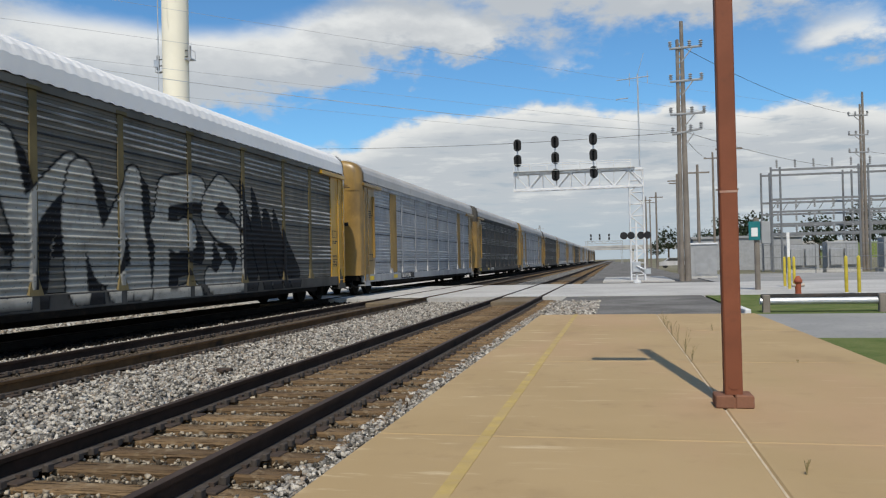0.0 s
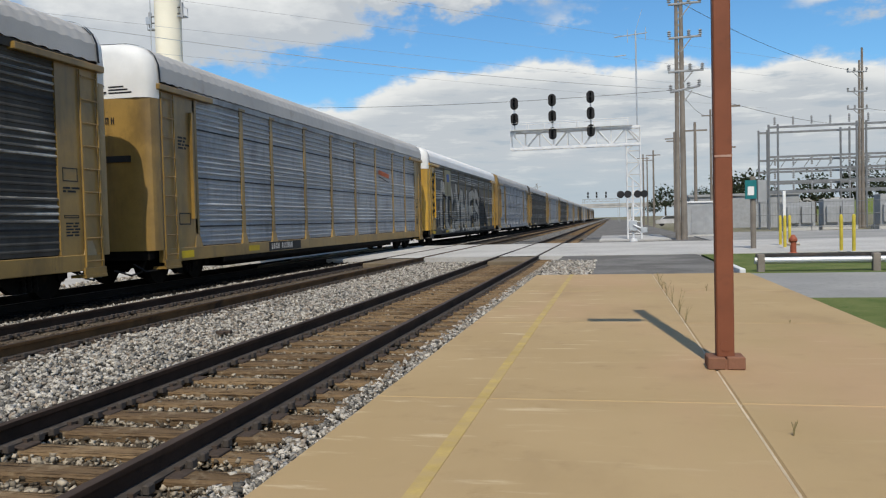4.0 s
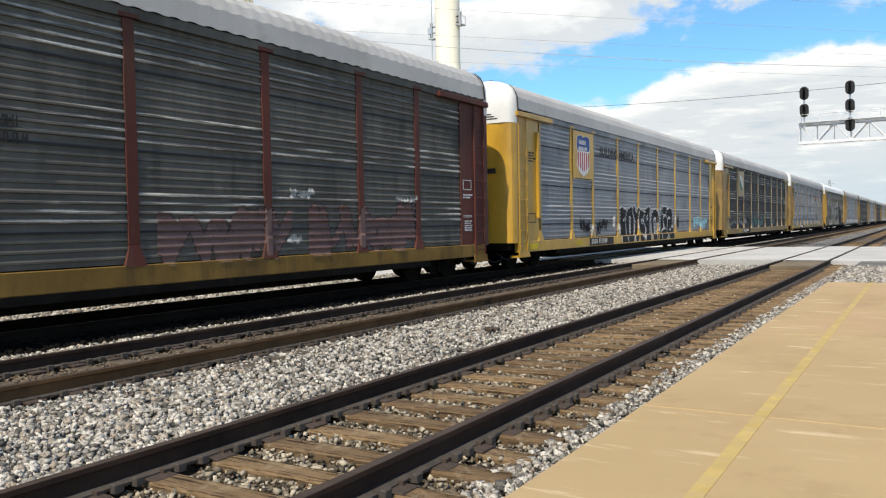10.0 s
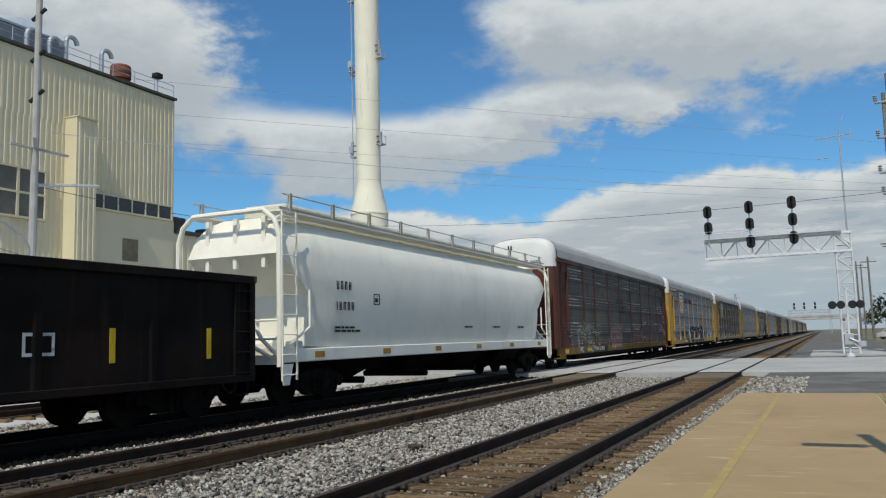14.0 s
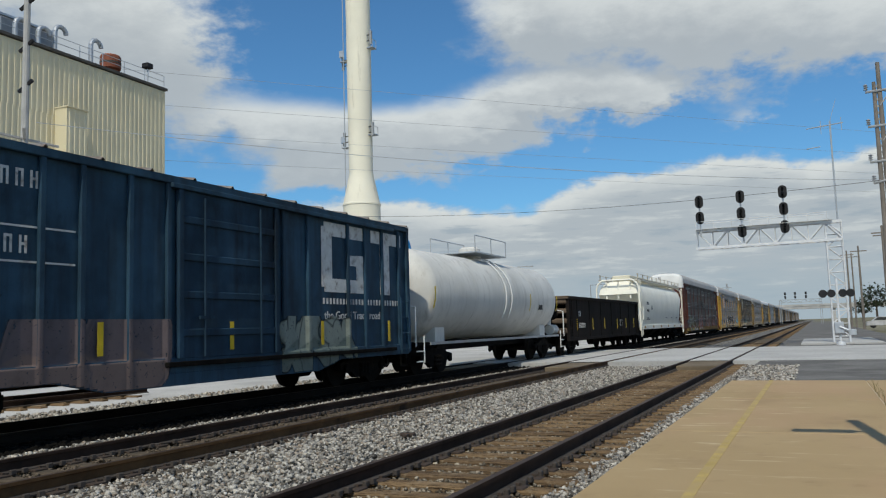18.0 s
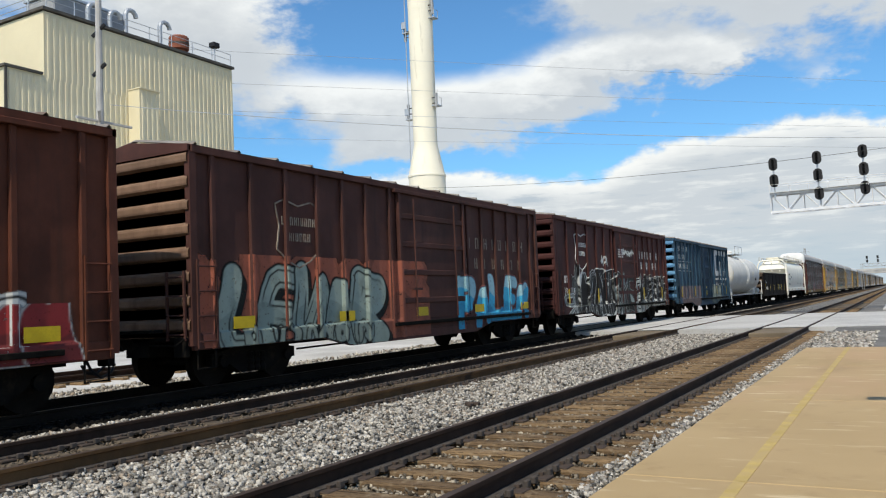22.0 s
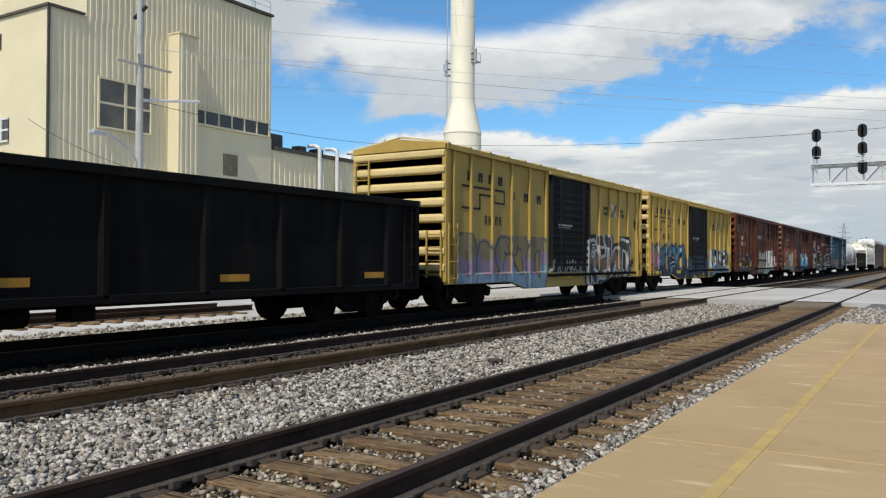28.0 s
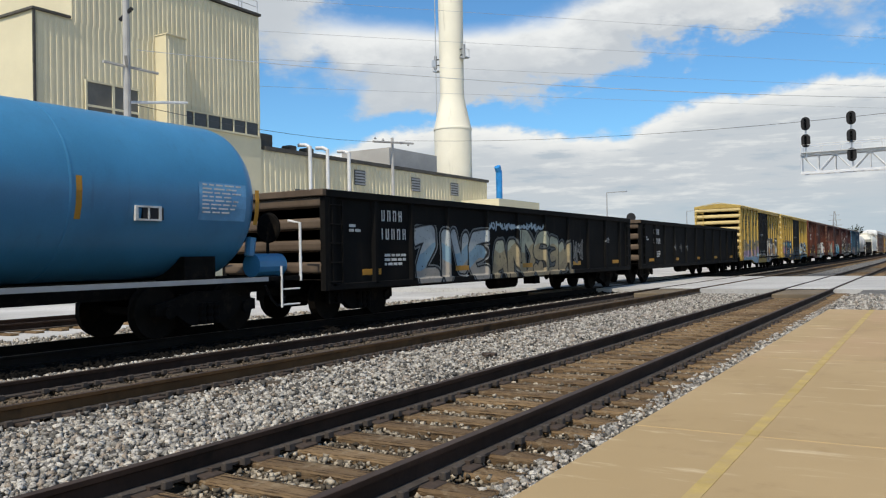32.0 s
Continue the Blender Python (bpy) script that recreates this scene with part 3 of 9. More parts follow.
platform = thing("platform", "buff concrete station platform with a worn yellow line", "platform", kind="structure")
ys = [PLAT_Y1 - 0.0 - 4.55 * i for i in range(10)]
for a, b in ((PLAT_X0, 0.84), (0.856, PLAT_X1)):
    for y1, y0 in zip(ys, ys[1:]):
        part("slab", Geo().box(a, b, y0 + 0.012, y1, -0.6, 0.0, 0.012), M_platform, platform)
part("joint_filler", Geo().box(PLAT_X0 + 0.02, PLAT_X1 - 0.02, ys[-1], PLAT_Y1 - 0.02, -0.6, -0.012), surface("pale_joint_filler", (0.52, 0.43, 0.31), 0.9), platform, "pale mortar in the slab joints")
for y1, y0 in zip(ys, ys[1:]):
    part("yellow_line", Geo().box(-1.085, -0.995, y0 + 0.012, y1, -0.004, 0.004), M_yellowline, platform, "worn yellow safety line")


# ---- tracks ----
RAILS = [(-0.037, 0.0), (0.037, 0.0), (0.037, -0.032), (0.009, -0.045), (0.009, -0.135), (0.070, -0.152), (0.070, -0.165), (-0.070, -0.165), (-0.070, -0.152), (-0.009, -0.135), (-0.009, -0.045), (-0.037, -0.032)]
tie_mesh = Geo().box(-1.30, 1.30, -0.106, 0.106, -0.36, -0.170, 0.018).mesh("tie", M_tie)
plate_mesh = Geo().box(-0.185, 0.185, -0.09, 0.09, -0.187, -0.160, 0.006).mesh("tie_plate", M_plate)
spike_geo = Geo()
for sx, sy in ((-0.085, -0.05), (0.085, 0.05)):
    spike_geo.box(sx - 0.02, sx + 0.02, sy - 0.014, sy + 0.014, -0.17, -0.135)
spike_mesh = spike_geo.mesh("spikes", M_plate)
_ag = Geo().box(-0.13, 0.13, -0.018, 0.018, -0.186, -0.150, 0.005)
for sx in (-0.115, 0.115):
    _ag.box(sx - 0.022, sx + 0.022, -0.038, 0.038, -0.180, -0.118, 0.008)
anchor_mesh = _ag.mesh("rail_anchor", M_anchor)


def railway_track(x, y0, y1, ty0, ty1, step, label, detail, ties=None, steel=None, shaded=False):
    t = thing("railway_track", label, "railway track", (x, 0, 0), "parallel railway tracks", "structure")
    rng = random.Random(int(abs(x) * 100))
    for s in (-0.7525, 0.7525):
        part("rail", Geo().sweep([(s + a, z) for a, z in RAILS], y0, y1), M_shaderail if shaded else steel if steel and s > 0 else M_rail, t, "dark rusty steel rail")
        part("rail_foot", Geo().sweep([(s - 0.074, -0.168), (s - 0.074, -0.150), (s - 0.02, -0.136), (s + 0.02, -0.136), (s + 0.074, -0.150), (s + 0.074, -0.168)], y0, min(y1, 120)), M_shaderail if shaded else M_anchor, t, "dusty grey rail foot")
        part("rail_head", Geo().box(s - 0.033, s + 0.033, y0, y1, -0.003, 0.002), M_railtop, t, "worn steel running surface")
    n = int((ty1 - ty0) / step)
    for i in range(n):
        y = ty0 + i * step + rng.uniform(-0.03, 0.03)
        if ROAD_Y0 - 0.2 < y < ROAD_Y1 + 0.2:
            continue
        o = part("tie", ties or tie_mesh, None, t)
        o.location, o.rotation_euler = (rng.uniform(-0.03, 0.03), y, rng.uniform(-0.012, 0.006)), (0, 0, rng.uniform(-0.012, 0.012))
        if y < detail:
            for s in (-0.7525, 0.7525):
                part("tie_plate", plate_mesh, None, t, at=(s, y, 0))
                part("spike", spike_mesh, None, t, at=(s, y, 0))
                for dy in (-0.165, 0.165):
                    if rng.random() < 0.9:
                        part("rail_anchor", anchor_mesh, None, t, at=(s, y + dy + rng.uniform(-0.012, 0.012), 0))
    return t


track_n = railway_track(XN, -25, 900, 0.5, 60, 0.495, "near railway track with weathered wooden ties", 27)
track_m = railway_track(XM, -25, 900, 0.5, 75, 0.495, "middle railway track with half-buried wooden ties", 27, Geo().box(-1.30, 1.30, -0.106, 0.106, -0.36, -0.185, 0.02).mesh("tie", M_darktie), M_railrust)
track_t = railway_track(XT, -25, 900, 0.5, 75, 0.495, "far railway track under the train", 5, Geo().box(-1.30, 1.30, -0.118, 0.118, -0.36, -0.180, 0.03).mesh("tie", M_shadetie), None, True)
track_s = railway_track(-18.3, -25, 17.6, 0, 17.6, 0.6, "rusty siding track in the gravel yard", 0)
# joined ties further on
for x in (XN, XM):
    g = Geo()
    for i in range(300):
        y = 76 + i * 0.52
        g.box(x - 1.3, x + 1.3, y - 0.115, y + 0.115, -0.36, -0.187)
    solo("ties_far", g, M_tie, "rows of weathered wooden ties far down the track", "ties", "stuff")
for x in (XN, XM, XT):
    c = thing("crossing_panels", "brown timber and asphalt panels between the rails", "crossing panel", (x, 0, 0), "level crossing panels", "structure")
    part("ramp", Geo().box(-0.70, 0.70, ROAD_Y0 - 3.2, ROAD_Y0 - 0.01, -0.3, -0.05, 0.02), surface("brown_panel_wood", (0.16, 0.125, 0.085), 0.9), c)
    part("panel", Geo().box(-0.69, 0.69, ROAD_Y0, ROAD_Y1, -0.2, -0.012, 0.01), M_concrete, c)


for x, deep in ((XN, -0.245), (XM, -0.228)):
    solo("track_bed", Geo().box(x - 1.28, x + 1.28, 46, 400, -0.33, deep), M_gauge, "brown gravel bed darkened for the shade between the ties", "track bed", "structure")
    solo("track_bed", Geo().box(x - 1.28, x + 1.28, -25, ROAD_Y0 - 0.1, -0.33, deep), M_gauge, "brown gravel bed darkened for the shade between the ties", "track bed", "structure")


def stones(name, zones, seed, label, material=None):
    """Loose crushed stone: each a small lump with flattened, uneven facets."""
    rng = np.random.default_rng(seed)
    base = np.array([(x, y, z) for z in (-1, 1) for y in (-1, 1) for x in (-1, 1)]) * 0.8
    tri = np.array([(0, 2, 1), (1, 2, 3), (4, 5, 6), (5, 7, 6), (0, 1, 4), (1, 5, 4), (2, 6, 3), (3, 6, 7), (0, 4, 2), (2, 4, 6), (1, 3, 5), (3, 7, 5)])
    vs, fs, o = [], [], 0
    for x0, x1, y0, y1, z, n, r0, r1 in zones:
        pos = np.stack([rng.uniform(x0, x1, n), y0 + (y1 - y0) * rng.uniform(0, 1, n) ** 1.5, rng.normal(z, 0.012, n)], 1)
        size = rng.uniform(r0, r1, n)[:, None] * rng.uniform(0.55, 1.35, (n, 3)) * (1, 1, 0.8)
        a = rng.uniform(0, 6.283, n)
        jit = base[None] * rng.uniform(0.35, 1.25, (n, 8, 3)) * size[:, None]
        ca, sa = np.cos(a)[:, None], np.sin(a)[:, None]
        tilt = rng.uniform(-0.9, 0.9, n)[:, None]
        x, y, zz = jit[..., 0], jit[..., 1], jit[..., 2]
        y, zz = y * np.cos(tilt) - zz * np.sin(tilt), y * np.sin(tilt) + zz * np.cos(tilt)
        p = np.stack([x * ca - y * sa, x * sa + y * ca, zz], -1) + pos[:, None]
        vs.append(p.reshape(-1, 3))
        fs.append((tri[None] + o + 8 * np.arange(n)[:, None, None]).reshape(-1, 3))
        o += 8 * n
    v, f = np.concatenate(vs), np.concatenate(fs)
    me = bpy.data.meshes.new(name)
    me.vertices.add(len(v))
    me.vertices.foreach_set("co", v.ravel())
    me.loops.add(f.size)
    me.loops.foreach_set("vertex_index", f.ravel())
    me.polygons.add(len(f))
    me.polygons.foreach_set("loop_start", np.arange(0, f.size, 3))
    me.update(calc_edges=True)
    me.materials.append(material or M_stone)
    return tagged(new(name, me), label, "ballast stones", kind="stuff")


stones("ballast_stones", [
    (XM + 0.85, XN - 1.25, 1.2, 30, -0.205, 30000, 0.018, 0.038),
    (XN - 1.35, XN - 0.85, 1.5, 28, -0.225, 4500, 0.016, 0.034),
    (XN + 1.2, PLAT_X0 - 0.02, 2.0, 30, -0.20, 8000, 0.016, 0.034),
    (XT + 2.2, XM - 0.85, 4, 45, -0.18, 6000, 0.022, 0.046),
    (XT + 2.08, XT + 2.35, 4, 75, -0.165, 5000, 0.022, 0.042),
    (XT - 3.6, XT - 1.8, 5, 45, -0.20, 4200, 0.03, 0.06),
    (-1.9, -0.6, 20, 27, -0.05, 1500, 0.025, 0.055),
], 4, "loose grey and white crushed stones between the tracks")
stones("rusty_gravel", [(XM - 0.7, XM + 0.7, 3.5, 30, -0.212, 9000, 0.014, 0.030)], 17, "rust-stained gravel between the middle rails", M_rustgravel)
stones("oily_stones", [(XT + 0.8, XT + 2.1, 4, 45, -0.205, 6000, 0.028, 0.055), (XT - 0.65, XT + 0.65, 4, 40, -0.225, 2500, 0.025, 0.05)], 12, "oil-blackened stones at the far track, deepened for train shade", M_oilshade)
stones("track_gravel", [(XN - 0.66, XN + 0.66, 2.0, 32, -0.224, 17000, 0.013, 0.028), (XN + 0.8, XN + 1.3, 2.0, 30, -0.220, 6000, 0.013, 0.027)], 9, "fine tan gravel between the wooden ties", M_tanstone)
solo("stray_rail_clip", Geo().box(-0.11, 0.11, -0.05, 0.05, -0.02, 0.03, 0.01).box(-0.02, 0.05, -0.14, 0.14, -0.01, 0.02), M_plate, "dark rusty iron clip lying on the ballast", "rail clip", at=(-5.55, 10.6, -0.15))


# ---- weeds in the platform joints ----
M_weed = surface("dry_weed", (0.30, 0.245, 0.125), 0.9, 0.0, 0.3, 8.0, per="island")
for k, (x, y, hh) in enumerate(((0.85, 16.6, 0.34), (0.84, 14.2, 0.42), (0.86, 13.1, 0.30), (0.85, 11.6, 0.36), (0.83, 15.4, 0.24), (0.86, 10.7, 0.22), (1.04, 5.2, 0.13), (2.1, 10.6, 0.06), (1.6, 15.15, 0.16))):
    rng = random.Random(40 + k)
    w = thing("weed", "thin dry green weed growing from a slab joint", "weed", (x, y, -0.012), "weeds on the platform")
    g, f = Geo(), Geo()
    for n in range(5):
        a, lean = rng.uniform(0, 6.28), rng.uniform(0.1, 0.45)
        top = hh * rng.uniform(0.5, 1.0)
        dx, dy = math.cos(a) * lean * top, math.sin(a) * lean * top
        g.path([(0, 0, 0), (dx * 0.3, dy * 0.3, top * 0.55), (dx, dy, top)], 0.0028, 4)
        for u in (0.4, 0.6, 0.75, 0.9, 1.0):
            b, l = rng.uniform(0, 6.28), hh * rng.uniform(0.05, 0.11)
            p = Vector((dx * u * u, dy * u * u, top * u))
            q = Vector((math.cos(b), math.sin(b), 0.5)) * l
            e = Vector((-math.sin(b), math.cos(b), 0)) * l * 0.22
            f.add([tuple(p), tuple(p + q * 0.5 + e), tuple(p + q), tuple(p + q * 0.5 - e)], [(0, 1, 2, 3)])
    part("stem", g, M_weed, w)
    part("leaves", f.mesh("leaves", M_weed, False, False), None, w)


# ---- the platform post ----
post = thing("platform_post", "rust red square steel post on a brown concrete footing", "post", (0.93, 7.50, 0))
part("footing", Geo().box(-0.16, -0.006, -0.13, 0.13, 0.0, 0.11, 0.010).box(0.006, 0.16, -0.13, 0.13, 0.0, 0.115, 0.010).box(-0.15, 0.15, -0.12, 0.12, 0.0, 0.09), M_footing, post, "split brown concrete footing")
part("shaft", Geo().box(-0.075, 0.075, -0.075, 0.075, 0.10, 5.88, 0.012), M_rustpole, post)
part("scuff", Geo().box(-0.076, 0.076, -0.0775, -0.07, 1.88, 1.90), surface("pale_scuffs", (0.50, 0.36, 0.30), 0.9, dirt=(0.235, 0.078, 0.038), dirt_amount=0.5), post, "pale scuff mark round the post")
part("weld_plate", Geo().tube((0, -0.08, 0.20), (0, -0.074, 0.20), 0.045, 12), M_rustpole, post)
part("cap", Geo().box(-0.085, 0.085, -0.085, 0.085, 5.88, 5.93, 0.01), M_rustpole, post)
# unseen fixture of unknown kind, added to cast the bar shadow on the platform
lamp = part("lamp_head", Geo().box(-0.86, -0.16, -0.13, 0.13, 4.42, 4.53, 0.03), M_grey, post, "flat grey fixture, unseen but for its shadow")
part("lamp_lens", Geo().box(-0.80, -0.28, -0.10, 0.10, 4.405, 4.422, 0.004), M_white, lamp, "white plate under the fixture")
part("lamp_arm", Geo().box(-0.17, -0.07, -0.03, 0.03, 4.44, 4.51), M_rustpole, lamp)


# ---- signal gantry, crossing signals ----
gy = 52.0
gantry = thing("signal_gantry", "silver lattice cantilever signal mast with black signal heads", "railway signal", (0, gy, 0), "signal gantries")

g, h = Geo(), Geo()
mx, ms = 1.25, 0.42
for sx in (-ms, ms):
    for sy in (-0.25, 0.25):
        g.tube((mx + sx, sy, -0.05), (mx + sx, sy, 6.95), 0.055, 8)
for i in range(9):
    z = 0.3 + i * 0.74
    for sy in (-0.25, 0.25):
        k = 1 if i % 2 else -1
        h.tube((mx - ms * k, sy, z), (mx + ms * k, sy, z + 0.74), 0.028, 6)
        h.tube((mx - ms, sy, z), (mx + ms, sy, z), 0.024, 6)
    for sx in (-ms, ms):
        h.tube((mx + sx, -0.25, z), (mx + sx, 0.25, z + 0.74), 0.022, 6)
part("mast_leg_frame", g, M_steelpaint, gantry)
part("mast_bracing", h, M_steelpaint, gantry)
g, h = Geo(), Geo()
for z in (5.88, 6.95):
    for sy in (-0.3, 0.3):
        g.box(-6.45, 1.68, sy - 0.06, sy + 0.06, z - 0.075, z + 0.075)
part("beam", g, M_steelpaint, gantry)
for sy in (-0.3, 0.3):
    for i in range(9):
        x = -6.4 + i * 0.9
        part("brace", Geo().tube((x, sy, 6.93 if i % 2 == 0 else 5.9), (x + 0.9, sy, 5.9 if i % 2 == 0 else 6.93), 0.042, 6), M_steelpaint, gantry)
        part("strut", Geo().tube((x, sy, 5.9), (x, sy, 6.93), 0.032, 6), M_steelpaint, gantry)
part("walkway", Geo().box(-6.4, 1.2, -0.55, 0.55, 7.03, 7.06), M_steelpaint, gantry, "grated walkway over the beam")
g = Geo()
for y in (-0.55, 0.55):
    g.tube((-6.4, y, 7.5), (1.0, y, 7.5), 0.018, 6)
    for i in range(8):
        g.tube((-6.4 + i * 1.05, y, 6.95), (-6.4 + i * 1.05, y, 7.5), 0.015, 6)
part("hand_rail", g, M_steelpaint, gantry)


def signal_head(parent, x, z, y=-0.45):
    o = Geo()
    pts = []
    for i in range(20):
        w = 2 * math.pi * i / 20
        cx, cz = math.cos(w), math.sin(w)
        pts.append((x + 0.25 * cx, z + (0.14 if cz > 0 else -0.14) + 0.25 * cz))
    o.sweep(pts, y - 0.03, y + 0.03)
    hd = part("signal_head", o, M_text_black, parent, "black oval signal head")
    for dz in (-0.2, 0, 0.2):
        part("hood", Geo().lathe([(0.075, 0), (0.075, -0.22), (0.068, -0.22), (0.068, -0.02)], 12, "y", (x, y, z + dz)), M_text_black, hd)


for x, zs in ((-6.12, (8.75, 7.75)), (-3.72, (8.85, 7.82, 6.75)), (-1.33, (8.92, 7.9, 6.82))):
    part("signal_post", Geo().tube((x, -0.4, 6.6), (x, -0.4, zs[0] + 0.3), 0.05, 8), M_steel, gantry)
    for z in zs:
        signal_head(gantry, x, z)
part("radio_mast", Geo().tube((1.5, 0, 6.9), (1.5, 0, 12.9), 0.05, 8).tube((1.5, 0, 12.9), (1.9, 0, 14.2), 0.015, 6).tube((0.2, 0, 12.6), (2.2, 0, 12.75), 0.03, 6).tube((0.15, 0, 11.4), (0.9, 0, 11.45), 0.03, 6).tube((1.0, 0, 12.2), (1.0, 0, 13.0), 0.02, 6).tube((2.1, 0, 12.3), (2.1, 0, 13.1), 0.02, 6), M_steel, gantry, "thin radio antenna mast")

xs = thing("crossing_signal", "level crossing signal with black round flashers on a silver mast", "crossing signal", (1.05, 46.6, 0))
part("mast", Geo().tube((0, 0, -0.05), (0, 0, 3.4), 0.06, 10).lathe([(0.22, -0.04), (0.2, 0.1), (0.07, 0.14)], 12), M_steelpaint, xs)
part("cross_arm", Geo().tube((-0.75, -0.05, 2.62), (0.75, -0.05, 2.62), 0.035, 8), M_steelpaint, xs)
for x in (-0.68, -0.28, 0.26, 0.62):
    part("flasher", Geo().lathe([(0.21, 0.0), (0.21, 0.03), (0.13, 0.05), (0.13, 0.2), (0.05, 0.24)], 18, "y", (x, -0.16, 2.62)), M_text_black, xs, "round black flasher with a hood")
part("gate_mechanism", Geo().box(-0.25, 0.2, -0.2, 0.25, 0.55, 1.15, 0.03), M_steel, xs)
part("counterweight", Geo().tube((0.0, -0.22, 0.9), (0.55, -0.24, 0.62), 0.06, 8).box(0.4, 0.75, -0.34, -0.2, 0.45, 0.75, 0.02), M_steel, xs)

hut = thing("signal_hut", "grey sheet metal railway equipment hut", "equipment hut", (5.5, 57, 0))
part("body", Geo().box(-0.95, 0.95, -0.9, 0.9, 0.05, 2.15, 0.02), M_grey, hut)
part("roof", Geo().box(-1.02, 1.02, -0.97, 0.97, 2.15, 2.27, 0.02), M_steelpaint, hut)
part("door", Geo().box(-0.45, 0.4, -0.93, -0.9, 0.15, 2.0, 0.01), M_grey, hut)
part("base", Geo().box(-1.0, 1.0, -0.95, 0.95, -0.1, 0.05), M_concrete, hut)


def power_tower(x, y, hgt, arms, label, cat="utility pole"):
    t = thing("power_pole", label, cat, (x, y, 0), "tall power poles")
    part("shaft", Geo().tube((-0.18, 0, -0.4), (-0.12, 0, hgt * 0.93), 0.16, 10, 0.10).tube((0.18, 0, -0.4), (0.14, 0, hgt), 0.20, 10, 0.11), M_woodpole, t, "grey twin wooden shafts")
    for i in range(18):
        z = hgt * (0.5 + 0.024 * i)
        part("step", Geo().box(-0.16, 0.18, -0.05, 0.05, z, z + 0.12), M_grey, t)
    for z, w, sl in arms:
        a = part("cross_arm", Geo().tube((-w * 0.45, -0.1, z - 0.05), (w, -0.1, z + sl), 0.07, 6), M_grey, t)
        part("brace", Geo().tube((0.1, -0.1, z - 0.9), (w * 0.6, -0.1, z), 0.04, 6), M_grey, a)
        for k in (-0.42, 0.45, 0.95):
            part("insulator", Geo().lathe([(0.03, 0), (0.13, 0.04), (0.05, 0.1), (0.13, 0.16), (0.05, 0.22), (0.13, 0.28), (0.03, 0.36)], 8, "z", (w * k, -0.1, z + 0.05 + sl * max(k, 0))), M_grey, a, "grey stacked insulator")
    return t


power_tower(3.95, 50.5, 15.6, ((14.0, 1.3, 0.0), (12.0, 1.3, 0.0), (10.0, 1.4, 0.0), (8.8, 1.2, 0.25)), "tall grey power pole with three insulator arms")
power_tower(24.9, 90, 18.0, ((15.6, -1.3, 0.0), (13.6, -1.3, 0.0), (11.8, -1.3, 0.0)), "tall grey power pole beside the substation")
for x, y, hh in ((6.3, 66, 8.6), (5.9, 82, 9.5), (6.9, 96, 10.5), (7.9, 60, 9.6), (5.2, 110, 10.0), (4.6, 130, 11.0), (6.0, 150, 12.0), (10.2, 90, 12.5), (9.0, 70, 7.5)):
    t = thing("utility_pole", "plain grey wooden utility pole beside the road", "utility pole", (x, y, 0), "far utility poles")
    part("shaft", Geo().tube((0, 0, -0.4), (0, 0, hh), 0.15, 8, 0.10), M_woodpole, t)
    part("cross_arm", Geo().box(-0.9, 0.9, -0.06, 0.06, hh - 0.7, hh - 0.58), M_woodpole, t)

# ---- substation ----
sub = thing("substation_frame", "open grey steel substation frame with rows of insulators", "substation", (16, 90, 0))
cols = (0, 0.9, 8.5, 9.4, 17, 17.9, 25)
for i, x in enumerate(cols):
    for y in (0, 6):
        part("column", Geo().tube((x, y, -0.4), (x, y, 10.6), 0.11, 8), M_substeel, sub)
for z in (10.3, 7.2, 5.9, 4.6, 3.6):
    for y in (0, 6):
        part("beam", Geo().box(0, 25, y - 0.08, y + 0.08, z - 0.11, z + 0.11), M_substeel, sub)
g = Geo()
for i in range(22):
    g.tube((i * 1.15, 0, 6.1), (i * 1.15 + 0.6, 0, 7.0), 0.04, 5)
part("bracing", g, M_substeel, sub)
ins = Geo().lathe([(0.05, 0), (0.14, 0.1), (0.06, 0.2), (0.14, 0.3), (0.06, 0.4), (0.14, 0.5), (0.06, 0.6), (0.14, 0.7), (0.05, 0.9)], 8).mesh("insulator", M_grey)
for z in (10.5, 6.5, 5.1, 3.9):
    for i in range(14):
        part("insulator", ins, None, sub, at=(0.6 + i * 1.8, 0, z if z > 10 else z - 0.2))
for i, x in enumerate((17.5, 21.5, 26, 31, 36, 41)):
    t = thing("transformer", "pale grey substation transformer cabinet", "transformer", (x, 84 + (i % 2) * 2, 0), "substation cabinets")
    part("tank", Geo().box(-1.4, 1.4, -1, 1, 0.0, 2.3 + 0.3 * (i % 3), 0.05), M_grey, t)
    part("radiator", Geo().box(-1.2, -0.1, -1.35, -1.0, 0.3, 1.9, 0.03).box(0.1, 1.2, -1.35, -1.0, 0.3, 1.9, 0.03), M_grey, t)
    part("base", Geo().box(-1.6, 1.6, -1.4, 1.2, -0.4, 0.0), M_concrete, t)
fence = thing("fence", "tall galvanised chain link fence round the substation", "fence", (12, 76, 0))
for i in range(20):
    part("post", Geo().tube((i * 2.5, 0, -0.4), (i * 2.5, 0, 2.3), 0.04, 6), M_substeel, fence)
for z in (0.05, 1.15, 2.25):
    part("rail", Geo().tube((0, 0, z), (47.5, 0, z), 0.025, 6), M_substeel, fence)
g = Geo()
for i in range(190):
    g.box(i * 0.25, i * 0.25 + 0.012, -0.004, 0.004, 0.05, 2.25)
part("mesh_wires", g, M_substeel, fence)
building = thing("utility_building", "low white utility building behind the fence", "building", (14.5, 110, 0))
part("wall", Geo().box(-5, 8, -3, 3, -0.4, 3.6), M_grey, building)
part("roof", Geo().box(-5.2, 8.2, -3.2, 3.2, 3.6, 3.9), M_grey, building)

